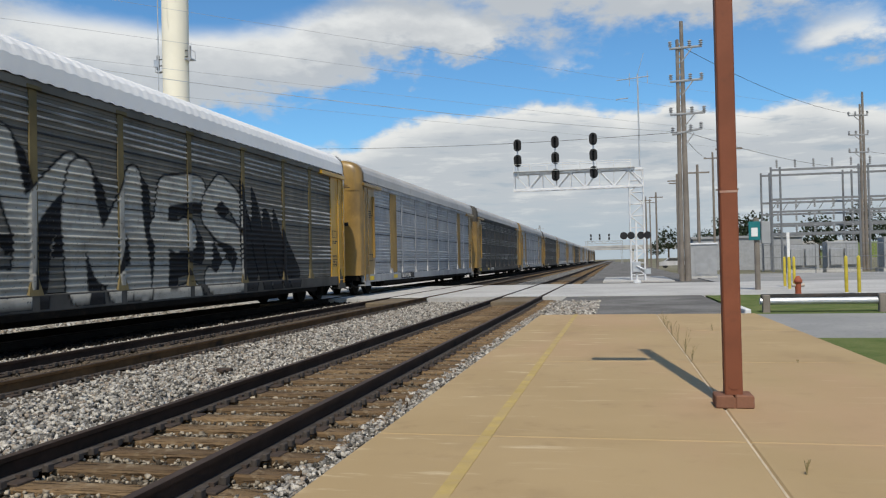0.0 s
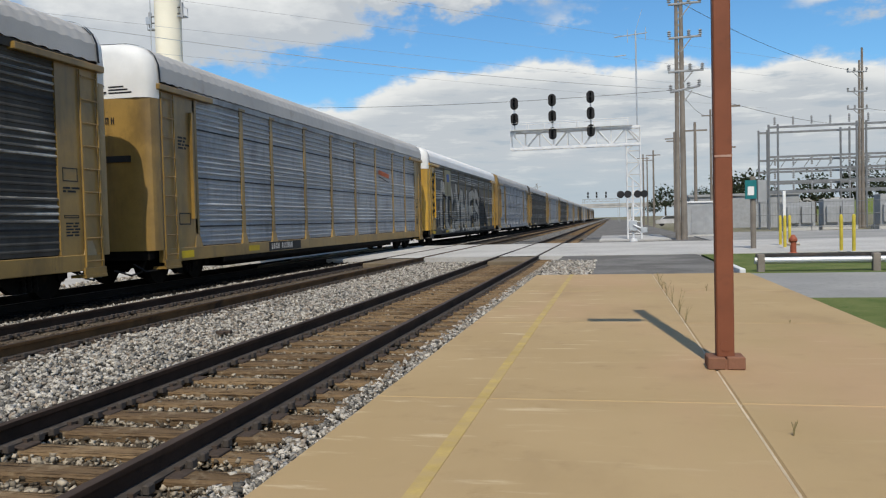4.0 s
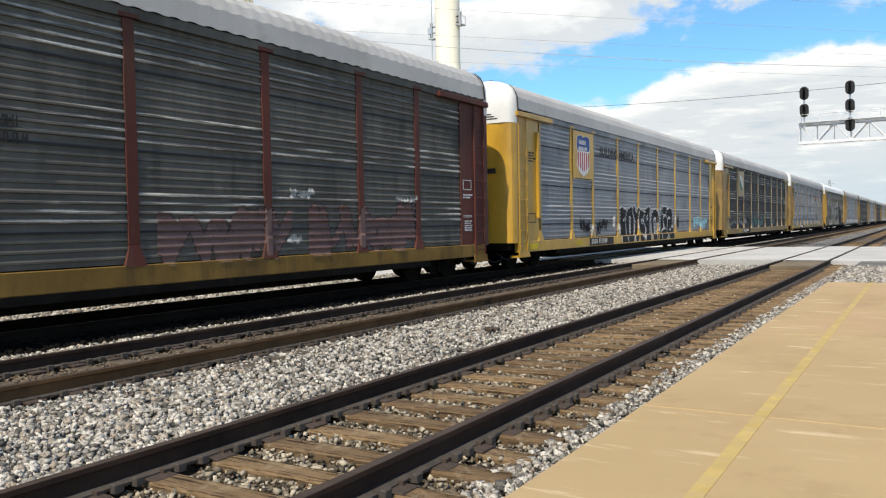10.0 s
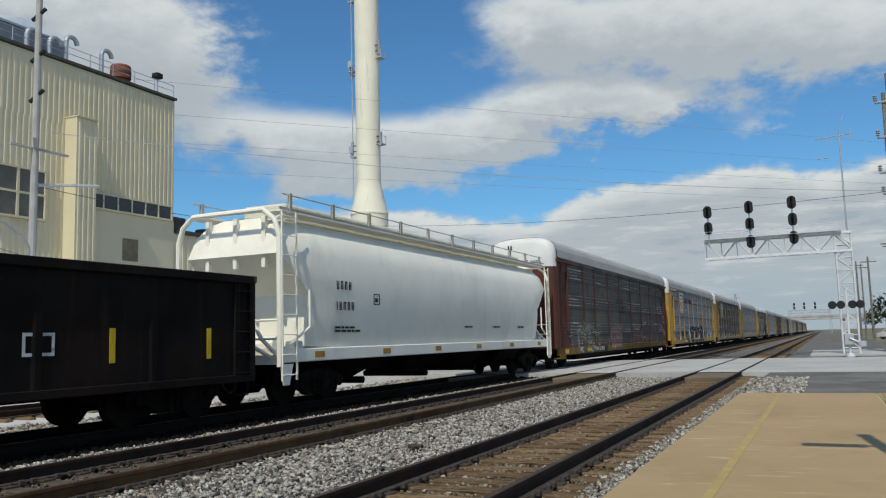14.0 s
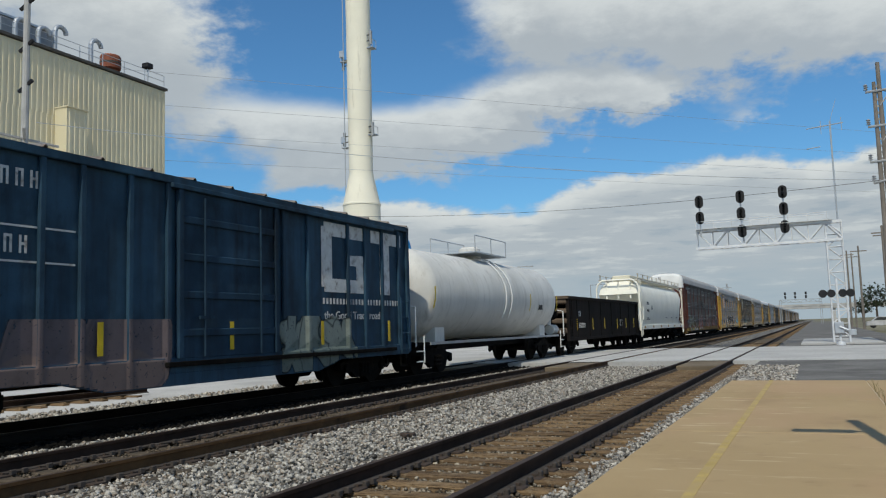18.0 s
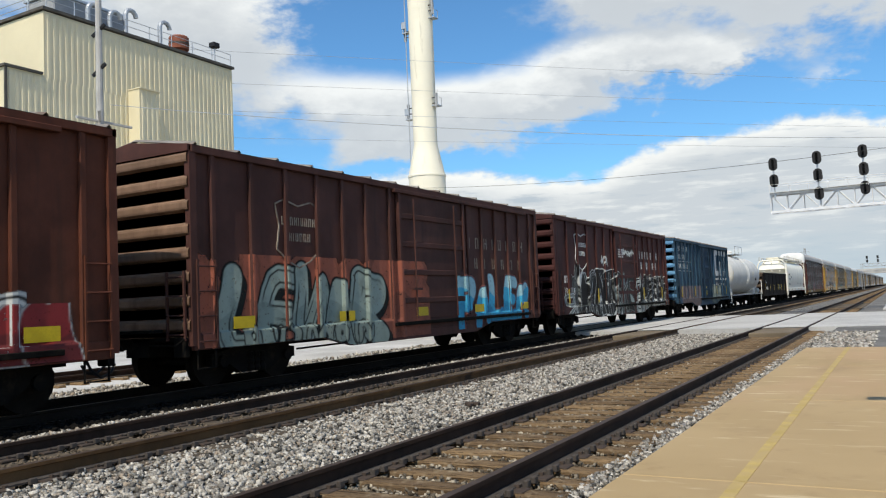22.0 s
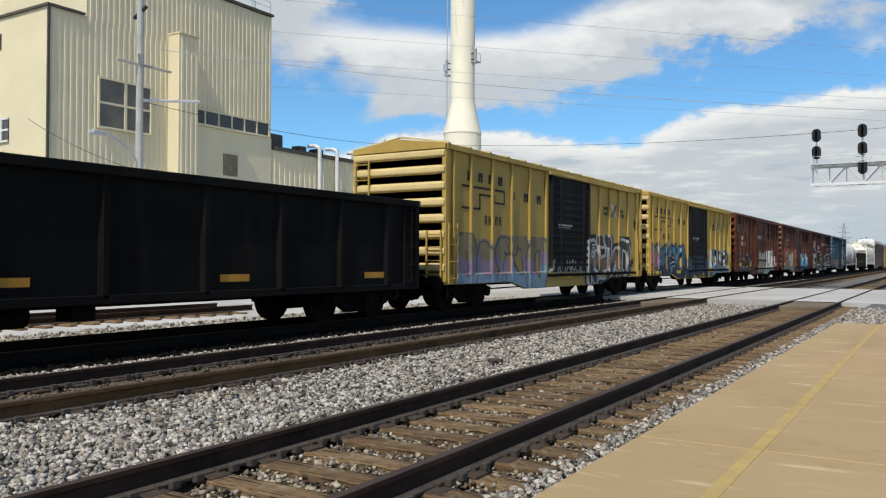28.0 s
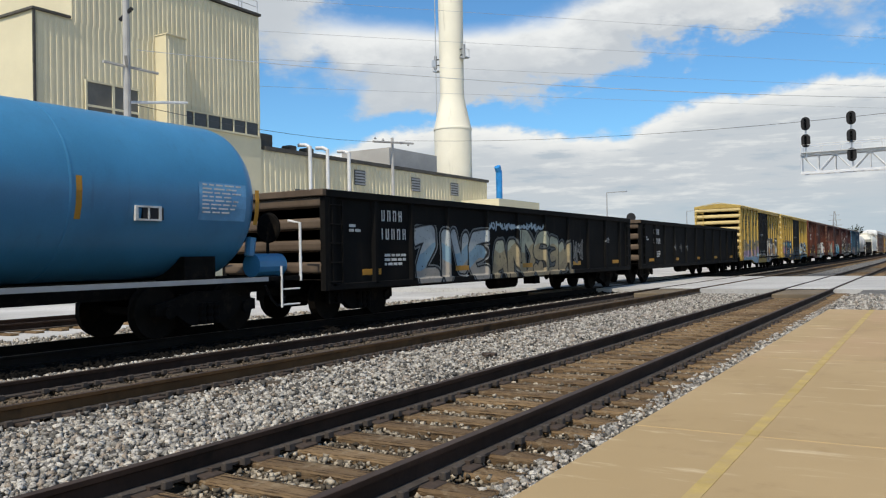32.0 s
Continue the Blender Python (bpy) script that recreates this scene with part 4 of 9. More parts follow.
# ---- roadside things ----
for x, y in ((8.05, 30.0), (7.3, 36.6), (7.75, 30.4), (7.0, 37.0), (6.6, 34.0)):
    b = thing("bollard", "yellow steel bollard beside the road", "bollard", (x, y, -0.05), "yellow bollards")
    part("post", Geo().lathe([(0.06, 0), (0.06, 1.25), (0.045, 1.30), (0.0, 1.32)], 12), M_yellow, b)
    part("base", Geo().lathe([(0.12, 0), (0.12, 0.03), (0.06, 0.05)], 12), M_concrete, b)
mk = thing("marker_post", "tall white marker post beside the road", "marker post", (7.15, 36.9, -0.05))
part("post", Geo().box(-0.06, 0.06, -0.04, 0.04, 0, 2.35, 0.01), M_white, mk)
hyd = thing("fire_hydrant", "faded red fire hydrant on the grass", "fire hydrant", (5.95, 29.3, -0.06))
part("barrel", Geo().lathe([(0.16, 0), (0.16, 0.05), (0.10, 0.08), (0.10, 0.42), (0.14, 0.46), (0.14, 0.52), (0.12, 0.56), (0.06, 0.66), (0.02, 0.68)], 14), surface("faded_red_paint", (0.33, 0.09, 0.05), 0.6), hyd)
part("outlet", Geo().tube((-0.2, 0, 0.36), (0.2, 0, 0.36), 0.055, 10), surface("pale_cap_paint", (0.5, 0.42, 0.36), 0.6), hyd)
sg = thing("street_sign", "teal sign board and grey box on a wooden post", "sign", (5.45, 34.2, -0.05))
part("post", Geo().tube((0, 0, 0), (0, 0, 2.9), 0.11, 10), M_woodpole, sg)
part("board", Geo().box(-0.32, 0.12, -0.17, -0.13, 2.0, 2.75, 0.01), M_teal, sg, "teal sign board with a pale frame")
part("board_frame", Geo().box(-0.22, 0.02, -0.18, -0.172, 2.15, 2.5), M_white, sg)
part("box", Geo().box(0.16, 0.5, -0.15, 0.1, 1.85, 2.75, 0.02), M_grey, sg)
gr = thing("pipe_barrier", "grey steel pipe barrier on short wooden posts", "barrier", (3.35, 20.9, -0.05))
part("pipe", Geo().tube((0, 0, 0.26), (14, 0.2, 0.26), 0.085, 12), M_steel, gr)
part("pipe", Geo().tube((0.05, 0.14, 0.36), (14, 0.34, 0.36), 0.07, 10), M_black, gr)
for i in range(6):
    part("post", Geo().box(i * 2.6 + 0.05, i * 2.6 + 0.22, -0.12, 0.05, -0.05, 0.42, 0.02), M_woodpole, gr)
solo("kerb_stop", Geo().box(-0.07, 0.07, -1.5, 1.5, -0.08, 0.07, 0.02), M_white, "white painted kerb stop beside the platform end", "kerb stop", at=(2.95, 21.6, 0.0))
for x, y, kk in ((8, 118, 0.5), (10.5, 120, 0.12), (13, 119, 0.6), (16, 121, 0.05)):
    car = thing("parked_car", "parked car far off beside the road" if kk > 0.3 else "dark parked car far off beside the road", "car", (x, y, -0.1), "parked cars")
    cm = surface("car_paint", (kk, kk, kk * 1.02), 0.3)
    prof = [(-2.2, 0.35), (-2.2, 0.8), (-1.5, 0.95), (-0.9, 1.45), (0.7, 1.45), (1.4, 0.98), (2.2, 0.85), (2.2, 0.35)]
    part("body", Geo().sweep(prof, -0.85, 0.85), cm, car)
    part("windows", Geo().sweep([(-1.35, 1.0), (-0.85, 1.38), (0.65, 1.38), (1.2, 1.0)], -0.86, 0.86), M_glass, car)
    for wx in (-1.4, 1.4):
        for wy in (-0.8, 0.65):
            part("wheel", Geo().tube((wx, wy, 0.32), (wx, wy + 0.2, 0.32), 0.32, 14), M_text_black, car)

# ---- far overpass, far gantry ----
ov = thing("overpass", "grey concrete road overpass far down the line", "bridge", (0, 430, 0))
part("deck", Geo().box(-120, 120, -6, 6, 6.2, 7.4).box(-120, 120, -6.2, -6, 7.4, 8.3), M_concrete, ov)
for x in (-60, -30, 8, 40, 70):
    part("pier", Geo().box(x - 0.8, x + 0.8, -5, 5, -0.5, 6.2), M_concrete, ov)
for sx in (-1, 1):
    part("embankment", Geo().add([(sx * 90, -14, -0.4), (sx * 90, 14, -0.4), (sx * 400, 14, -0.4), (sx * 400, -14, -0.4), (sx * 110, -6, 7.2), (sx * 110, 6, 7.2), (sx * 400, 6, 7.2), (sx * 400, -6, 7.2)], [(3, 2, 1, 0), (4, 5, 6, 7), (0, 1, 5, 4), (1, 2, 6, 5), (2, 3, 7, 6), (3, 0, 4, 7)]), M_grass, ov)
fg = thing("far_signal_bridge", "far silver signal bridge over the tracks", "railway signal", (0, 250, 0), "signal gantries")
for z in (6.0, 6.8):
    part("beam", Geo().box(-9, 1.6, -0.06, 0.06, z, z + 0.12), M_grey, fg)
for i in range(10):
    part("brace", Geo().tube((-9 + 1.06 * i, 0, 6.06 if i % 2 else 6.86), (-7.94 + 1.06 * i, 0, 6.86 if i % 2 else 6.06), 0.05, 5), M_grey, fg)
for x in (-9, 1.5):
    part("mast", Geo().box(x - 0.3, x - 0.18, -0.06, 0.06, -0.4, 6.9).box(x + 0.18, x + 0.3, -0.06, 0.06, -0.4, 6.9), M_grey, fg)
for x in (-7.6, -5.0, -2.2):
    part("signal_post", Geo().tube((x, -0.4, 6.8), (x, -0.4, 8.9), 0.06, 6), M_steel, fg)
    for z in (7.6, 8.6):
        part("signal_head", Geo().box(x - 0.26, x + 0.26, -0.5, -0.4, z - 0.4, z + 0.4, 0.04), M_text_black, fg)

# ---- far street lamps, pylon, far crossing signal ----
for x, y, hh in ((-31.0, 86.9, 8.5), (-30.2, 118.2, 7.6)):
    t = thing("street_lamp", "thin grey street lamp with a straight arm", "street lamp", (x, y, -0.27), "street lamps beyond the train")
    part("pole", Geo().tube((0, 0, 0), (0, 0, hh), 0.09, 8, 0.06), M_grey, t)
    part("arm", Geo().tube((0, 0, hh), (1.7, 0.6, hh + 0.05), 0.045, 6), M_grey, t)
    part("lamp_head", Geo().box(1.5, 2.1, 0.45, 0.75, hh - 0.02, hh + 0.12, 0.03), M_steel, t)
fs = thing("crossing_signal", "far crossing signal with a round black flasher", "crossing signal", (-23.0, 70.5, -0.05))
part("mast", Geo().tube((0, 0, 0), (0, 0, 4.9), 0.07, 8), M_steelpaint, fs)
part("flasher", Geo().lathe([(0.42, 0.0), (0.42, 0.04), (0.16, 0.06), (0.16, 0.22), (0.05, 0.26)], 18, "y", (0.15, -0.2, 4.6)), M_text_black, fs)
part("cross_arm", Geo().tube((-0.9, -0.05, 4.1), (0.5, -0.05, 4.3), 0.04, 6), M_steelpaint, fs)
pylon = thing("power_pylon", "far grey lattice power pylon on the horizon", "pylon", (-81, 875, -0.4))
for sx in (-1, 1):
    for sy in (-1, 1):
        part("leg", Geo().tube((sx * 3.5, sy * 3.5, 0), (sx * 0.5, sy * 0.5, 40), 0.28, 6), M_grey, pylon)
for k in range(8):
    z0, z1 = 40 * k / 8, 40 * (k + 1) / 8
    w0, w1 = 3.5 - 3.0 * k / 8, 3.5 - 3.0 * (k + 1) / 8
    part("brace", Geo().tube((-w0, -w0, z0), (w1, -w1, z1), 0.16, 5).tube((w0, -w0, z0), (-w1, -w1, z1), 0.16, 5), M_grey, pylon)
for z, w in ((26, 6.5), (31, 5.5), (36, 4.5)):
    part("cross_arm", Geo().tube((-w, 0, z), (w, 0, z), 0.25, 6), M_grey, pylon)

# ---- trees ----

def tree(x, y, hh, seed, label):
    rng = random.Random(seed)
    t = thing("tree", label, "tree", (x, y, -0.4), "trees behind the substation")
    g = Geo().tube((0, 0, 0), (0.1, 0, hh * 0.5), hh * 0.03, 8, hh * 0.018)
    for i in range(6):
        a = rng.uniform(0, 6.28)
        g.tube((0.1, 0, hh * rng.uniform(0.3, 0.5)), (math.cos(a) * hh * 0.25, math.sin(a) * hh * 0.25, hh * rng.uniform(0.55, 0.8)), hh * 0.012, 6, hh * 0.005)
    part("trunk", g, M_bark, t)
    g = Geo()
    for i in range(700):
        a, u = rng.uniform(0, 6.28), rng.uniform(-1, 1)
        r = rng.uniform(0.35, 1.0) ** 0.6 * (1 + 0.25 * math.sin(3 * a + seed) + 0.2 * math.sin(5 * u + seed))
        q = Vector((math.cos(a) * math.sqrt(1 - u * u) * r * hh * 0.36, math.sin(a) * math.sqrt(1 - u * u) * r * hh * 0.36, hh * 0.62 + u * r * hh * 0.32))
        d = Vector((rng.uniform(-1, 1), rng.uniform(-1, 1), rng.uniform(-1, 1))).normalized()
        s = d.orthogonal().normalized() * hh * rng.uniform(0.02, 0.045)
        e = d.cross(s)
        g.add([tuple(q - s), tuple(q + e * 0.6), tuple(q + s), tuple(q - e * 0.6)], [(0, 1, 2, 3)])
    part("crown", g.mesh("crown", M_leaf, False, False), None, t)
    return t


first = tree(18, 140, 9, 3, "dark green broadleaf tree beyond the substation")
for i, (x, y, k) in enumerate(((24, 150, 1.1), (33, 145, 1.0), (41, 150, 1.2), (22, 175, 0.75), (19, 200, 0.8), (26, 210, 0.8), (50, 160, 1.2), (60, 170, 1.3), (28, 190, 1.2), (75, 190, 1.4), (-30, 420, 1.5), (20, 330, 1.6), (34, 340, 1.5), (14, 300, 0.9))):
    o = copy_thing(first, pose(x, y, -0.4, 0, 0, 70 * i))
    o.scale = (k, k, k * 0.95)

# ---- factory ----
BX = -45.0
fac = thing("factory", "cream corrugated metal factory with a flat roof", "factory building", (BX, 0, 0))


def corrugated(x, y0, y1, z0, z1, pitch=0.42, depth=0.04):
    """Vertical box-profile sheets facing +x, one ridge per pitch."""
    n = max(1, int(round((y1 - y0) / pitch)))
    p = (y1 - y0) / n
    row = []
    for i in range(n):
        y = y0 + i * p
        row += [(0.0, y), (0.0, y + 0.4 * p), (depth, y + 0.5 * p), (depth, y + 0.9 * p)]
    row.append((0.0, y1))
    return Geo().strip([[(x + a, b, z0) for a, b in row], [(x + a, b, z1) for a, b in row]])


TY0, TY1, LY0 = 30.7, 46.9, 28.2
part("wall", Geo().box(-32, -0.02, TY0, TY1, -0.4, 20.55), M_creamflat, fac)
part("wall", Geo().box(-32, -0.02, LY0, TY0 - 0.004, -0.4, 16.45), M_creamflat, fac)
part("cladding", corrugated(0, LY0, 36.9, 0, 16.3), M_cream, fac)
part("cladding", corrugated(0, 30.75, 37.0, 16.31, 20.4), M_cream, fac)
part("cladding", corrugated(0, 38.55, TY1, 12.2, 20.4, 0.42, 0.05), M_cream, fac)
part("cladding", corrugated(0, 37.0, 38.55, 16.9, 20.4), M_cream, fac)
part("lower_wall", Geo().box(-0.02, 0.06, 38.6, TY1, -0.4, 10.95), M_creamflat, fac)
rf = part("roof", Geo().box(-32.2, 0.15, TY0 - 0.15, TY1 + 0.15, 20.62, 20.80), M_roofdark, fac, "dark flat roof edge")
part("roof", Geo().box(-32.2, 0.15, LY0 - 0.15, TY0 - 0.16, 16.45, 16.6), M_roofdark, fac, "dark flat roof edge")
part("downpipe", Geo().box(0.0, 0.12, LY0 - 0.1, LY0 + 0.05, 0, 16.4), M_roofdark, fac)
st = part("stair_shaft", Geo().box(0.0, 1.14, 36.9, 38.55, -0.4, 16.76), M_creamflat, fac, "projecting cream service shaft")
part("cladding", corrugated(1.143, 36.9, 38.55, 0, 16.65), M_cream, st)
part("cap", Geo().box(-0.05, 1.3, 36.85, 38.6, 16.76, 16.83), M_creamflat, st)


def window(y0, y1, z0, z1, cols, rows, x=0.1, mull=0.09, glass=M_frosted):
    w = part("window", Geo().box(x - 0.1, x + 0.02, y0, y1, z0, z1), glass, fac, "grey multi-pane factory window")
    g = Geo().box(x, x + 0.12, y0 - 0.12, y1 + 0.12, z1, z1 + 0.12).box(x, x + 0.14, y0 - 0.12, y1 + 0.12, z0 - 0.14, z0)
    g.box(x, x + 0.12, y0 - 0.12, y0, z0, z1).box(x, x + 0.12, y1, y1 + 0.12, z0, z1)
    part("frame", g, M_creamflat, w)
    for i in range(1, cols):
        y = y0 + (y1 - y0) * i / cols
        part("mullion", Geo().box(x + 0.022, x + 0.10, y - mull, y + mull, z0, z1), M_creamflat, w)
    for j in range(1, rows):
        z = z0 + (z1 - z0) * j / rows
        part("transom", Geo().box(x + 0.022, x + 0.09, y0, y1, z - 0.07, z + 0.07), M_creamflat, w)
    for i in range(cols):
        for j in range(rows):
            a, b = y0 + (y1 - y0) * i / cols, z0 + (z1 - z0) * j / rows
            part("pane", Geo().box(x + 0.021, x + 0.03, a + 0.1, a + (y1 - y0) / cols - 0.1, b + 0.08, b + (z1 - z0) / rows - 0.08), glass, w)
    return w


M_hatch = surface("brown_hatch_paint", (0.22, 0.185, 0.125), 0.7)
window(31.55, 35.35, 9.75, 12.75, 2, 2)
window(38.8, 46.5, 11.1, 12.05, 6, 1, 0.08, 0.05, M_glass)
window(31.6, 35.4, 3.2, 6.2, 2, 2)
part("door", Geo().box(0.05, 0.12, 41.9, 43.3, 7.6, 9.2), M_hatch, fac, "brown hatch door")
# side facing the viewer
for x0, x1, z0, z1 in ((-7.3, -4.95, 14.45, 15.45), (-11.0, -9.0, 14.45, 15.45)):
    lv = part("louvre", Geo().box(x0, x1, LY0 - 0.06, LY0 - 0.005, z0, z1), M_glass, fac, "grey ventilation louvre")
    for i in range(7):
        a = x0 + (x1 - x0) * i / 7
        part("blade", Geo().box(a, a + 0.12, LY0 - 0.12, LY0 - 0.06, z0, z1), M_creamflat, lv)
bw = part("window", Geo().box(-10.4, -4.0, LY0 - 0.06, LY0 - 0.005, 8.6, 10.1), M_glass, fac, "wide multi-pane window")
for i in range(8):
    a = -10.4 + 6.4 * i / 8
    part("mullion", Geo().box(a, a + 0.16, LY0 - 0.13, LY0 - 0.06, 8.6, 10.1), M_white, bw)
for z in (8.6, 9.3, 10.0):
    part("transom", Geo().box(-10.4, -4.0, LY0 - 0.12, LY0 - 0.06, z, z + 0.12), M_white, bw)

lo = thing("factory_wing", "low cream corrugated factory wing with a flat roof", "factory building", (BX, 0, 0))
WY1 = 84.6
part("wall", Geo().box(-20, -0.02, TY1 + 0.005, WY1, -0.4, 10.1), M_creamflat, lo)
part("cladding", corrugated(0, 47.0, WY1, 0, 10.0, 0.6, 0.06), M_cream, lo)
part("roof", Geo().box(-20, 0.2, TY1 + 0.3, WY1 + 0.2, 10.1, 10.4), M_roofdark, lo, "dark roof edge")
for y in (52.4, 54.7, 57.7):
    part("vent_pipe", Geo().tube((0.35, y, 0), (0.35, y, 10.9), 0.16, 10).path([(0.35, y, 10.8), (-0.1, y, 11.05), (-0.9, y, 11.1)], 0.16, 10), M_steelpaint, lo, "pale roof vent pipe")
for y in (58.8, 68.2, 76.0):
    lv = part("louvre", Geo().box(0.09, 0.14, y, y + 1.6, 8.1, 9.5), M_glass, lo, "dark louvre")
    for i in range(5):
        part("blade", Geo().box(0.14, 0.22, y, y + 1.6, 8.15 + 0.27 * i, 8.3 + 0.27 * i), M_grey, lv)
for y in (50.5, 62.5, 72.0):
    w = part("window", Geo().box(0.09, 0.14, y, y + 6.0, 6.4, 7.2), M_glass, lo, "dark strip window")
    for i in range(5):
        part("mullion", Geo().box(0.14, 0.2, y + 1.2 * i, y + 1.2 * i + 0.1, 6.4, 7.2), M_creamflat, w)
part("roof_shed", Geo().box(-7, -1, 66, 75, 10.4, 12.4), M_concrete, lo, "grey rooftop penthouse")
part("roof_fan", Geo().box(-2.2, -0.8, 47.6, 49.2, 10.4, 11.6, 0.1), M_roofdark, lo, "dark rooftop fan")
for y in (51.2, 53.4):
    part("roof_fan", Geo().box(-1.8, -0.8, y, y + 0.9, 10.4, 11.0, 0.08), M_roofdark, lo, "dark rooftop fan")
part("lean_to", Geo().box(0.25, 5.0, 78, 88.5, -0.4, 7.6), M_creamflat, lo)
part("blue_stack", Geo().tube((1.0, 85.9, -0.4), (1.0, 85.9, 11.4), 0.38, 14).tube((1.0, 85.9, 11.4), (1.0, 85.5, 12.0), 0.38, 14), M_blue, lo, "bright blue exhaust pipe")

# things on the tall roof
for i, y in enumerate((34.3, 36.0, 37.3, 40.3)):
    t = thing("roof_vent", "silver gooseneck roof vent pipe", "roof vent", (BX - 0.6, y, 20.85), "gooseneck roof vents")
    hh = (1.0, 1.0, 1.5, 1.5)[i]
    arc = [(0, 0.45 - 0.45 * math.cos(k * math.pi / 6), hh + 0.45 * math.sin(k * math.pi / 6)) for k in range(7)]
    part("pipe", Geo().tube((0, 0, 0), (0, 0, hh), 0.16, 10).path(arc, 0.16, 10), M_steel, t, smooth=True)
    part("flange", Geo().lathe([(0.35, 0), (0.3, 0.06), (0.18, 0.1)], 12), M_steel, t)
cp = thing("roof_cooler", "grey rooftop cooling unit", "roof unit", (BX - 3.5, 35.6, 20.85))
part("casing", Geo().box(-1.5, 1.5, -2.8, 2.8, 0, 1.9, 0.08), M_grey, cp)
part("top", Geo().box(-1.6, 1.6, -2.9, 2.9, 1.9, 2.05), M_steel, cp)
rv = thing("red_roof_vent", "rusty red round roof ventilator", "roof vent", (BX - 1.5, 42.9, 20.85))
part("drum", Geo().lathe([(0.55, 0), (0.55, 0.5), (0.75, 0.6), (0.75, 1.5), (0.68, 1.6), (0.0, 1.64)], 20), M_redbrick, rv)
part("band", Geo().lathe([(0.765, 0.95), (0.77, 1.08)], 20), M_roofdark, rv)
rl = thing("roof_rail", "thin pipe railing round the factory roof", "railing", (BX, 0, 20.85))
for i in range(9):
    part("post", Geo().tube((-0.2, 31 + i * 2, 0), (-0.2, 31 + i * 2, 1.0), 0.03, 6), M_steel, rl)
for z in (0.55, 1.0):
    part("rail", Geo().tube((-0.2, 31, z), (-0.2, 47, z), 0.025, 6), M_steel, rl)
    part("rail", Geo().tube((-0.2, 31, z), (-30, 31, z), 0.025, 6), M_steel, rl)
for x, y in ((-0.5, 45.6), (-2.0, 31.0), (-9.0, 31.0)):
    t = thing("roof_floodlight", "dark floodlight on a short roof post", "floodlight", (BX + x, y, 20.85), "roof floodlights")
    part("post", Geo().tube((0, 0, 0), (0, 0, 1.3), 0.05, 6), M_steel, t)
    part("lamp", Geo().box(-0.3, 0.3, -0.35, 0.3, 1.25, 1.65, 0.05), M_text_black, t)

# ---- chimney ----
ch = thing("chimney", "tall pale cream factory chimney with a flared foot", "chimney", (-48.0, 82.0, 0))
part("foot", Geo().lathe([(2.2, -0.4), (2.2, 16.2), (2.26, 16.25), (2.26, 16.45), (2.2, 16.5)], 36), M_chimney, ch, smooth=True)
part("cone", Geo().lathe([(2.2, 16.5), (1.46, 19.9), (1.46, 20.1)], 36), M_chimney, ch, smooth=True)
part("shaft", Geo().lathe([(1.42, 20.1), (1.46, 30.0), (1.5, 52.0), (1.3, 52.0)], 36), M_chimney, ch, smooth=True)
for z, sx in ((23.6, -1), (24.4, 1), (33.0, -1), (35.6, 1)):
    an = part("antenna", Geo().box(sx * 1.95 - 0.14, sx * 1.95 + 0.14, -0.55, -0.3, z, z + 1.7, 0.03), M_grey, ch, "grey panel antenna")
    part("bracket", Geo().tube((sx * 1.4, -0.4, z + 0.5), (sx * 1.95, -0.42, z + 0.5), 0.06, 6).tube((sx * 1.4, -0.4, z + 1.2), (sx * 1.95, -0.42, z + 1.2), 0.06, 6), M_black, an)
for z in (24.6, 35.2, 44):
    pf = part("platform", Geo().box(1.3, 2.2, -0.5, 0.5, z, z + 0.1), M_steel, ch, "small steel service bracket")
    part("rail", Geo().path([(2.15, -0.45, z), (2.15, -0.45, z + 1.0), (2.15, 0.45, z + 1.0), (2.15, 0.45, z)], 0.04).tube((1.9, 0, z), (1.9, 0, z + 2.0), 0.03), M_steel, pf)
    pf = part("platform", Geo().box(-2.1, -1.3, -0.9, -0.2, z - 1.3, z - 1.2), M_steel, ch, "small steel service bracket")
    part("rail", Geo().path([(-2.05, -0.85, z - 1.3), (-2.05, -0.85, z - 0.2), (-2.05, -0.3, z - 0.2)], 0.04).box(-2.2, -1.7, -0.9, -0.6, z - 0.7, z + 0.1), M_steel, pf)
part("ladder", Geo().tube((-1.62, -0.9, 0), (-1.62, -0.9, 50), 0.06, 6), M_steel, ch)

# ---- poles and wires near the factory ----
up = thing("utility_pole", "grey utility pole with a street lamp before the factory", "utility pole", (-30.5, 23.5, -0.3))
part("shaft", Geo().tube((0, 0, -0.2), (0, 0, 21), 0.19, 10, 0.12), M_palepole, up)
part("cross_arm", Geo().tube((-1.1, 0.9, 10.2), (1.1, -0.9, 10.6), 0.07, 6).tube((0, -1.2, 10.4), (0, 1.7, 10.4), 0.07, 6), M_palepole, up)
part("cross_arm", Geo().tube((0, 0, 8.8), (0.0, 3.4, 9.3), 0.07, 6), M_steelpaint, up)
la = part("lamp_arm", Geo().path([(0, 0, 5.9), (0.1, -0.6, 6.5), (0.2, -1.5, 6.95), (0.2, -1.9, 7.0)], 0.05), M_steel, up)
part("lamp_head", Geo().box(0.05, 0.4, -2.6, -1.8, 6.92, 7.1, 0.05), M_steel, la)
for z in (12.5, 14.3, 16.2, 18):
    part("insulator", Geo().tube((-0.3, -0.1, z), (0.3, 0.1, z + 0.5), 0.09, 6), M_text_black, up)
up2 = thing("utility_pole", "grey utility pole with a cross arm before the factory wing", "utility pole", (-38, 55.0, -0.3))
part("shaft", Geo().tube((0, 0, -0.2), (0, 0, 11.6), 0.17, 10, 0.12), M_palepole, up2)
part("cross_arm", Geo().tube((0, -2.7, 11.0), (0.3, 2.7, 11.4), 0.09, 6), M_palepole, up2)
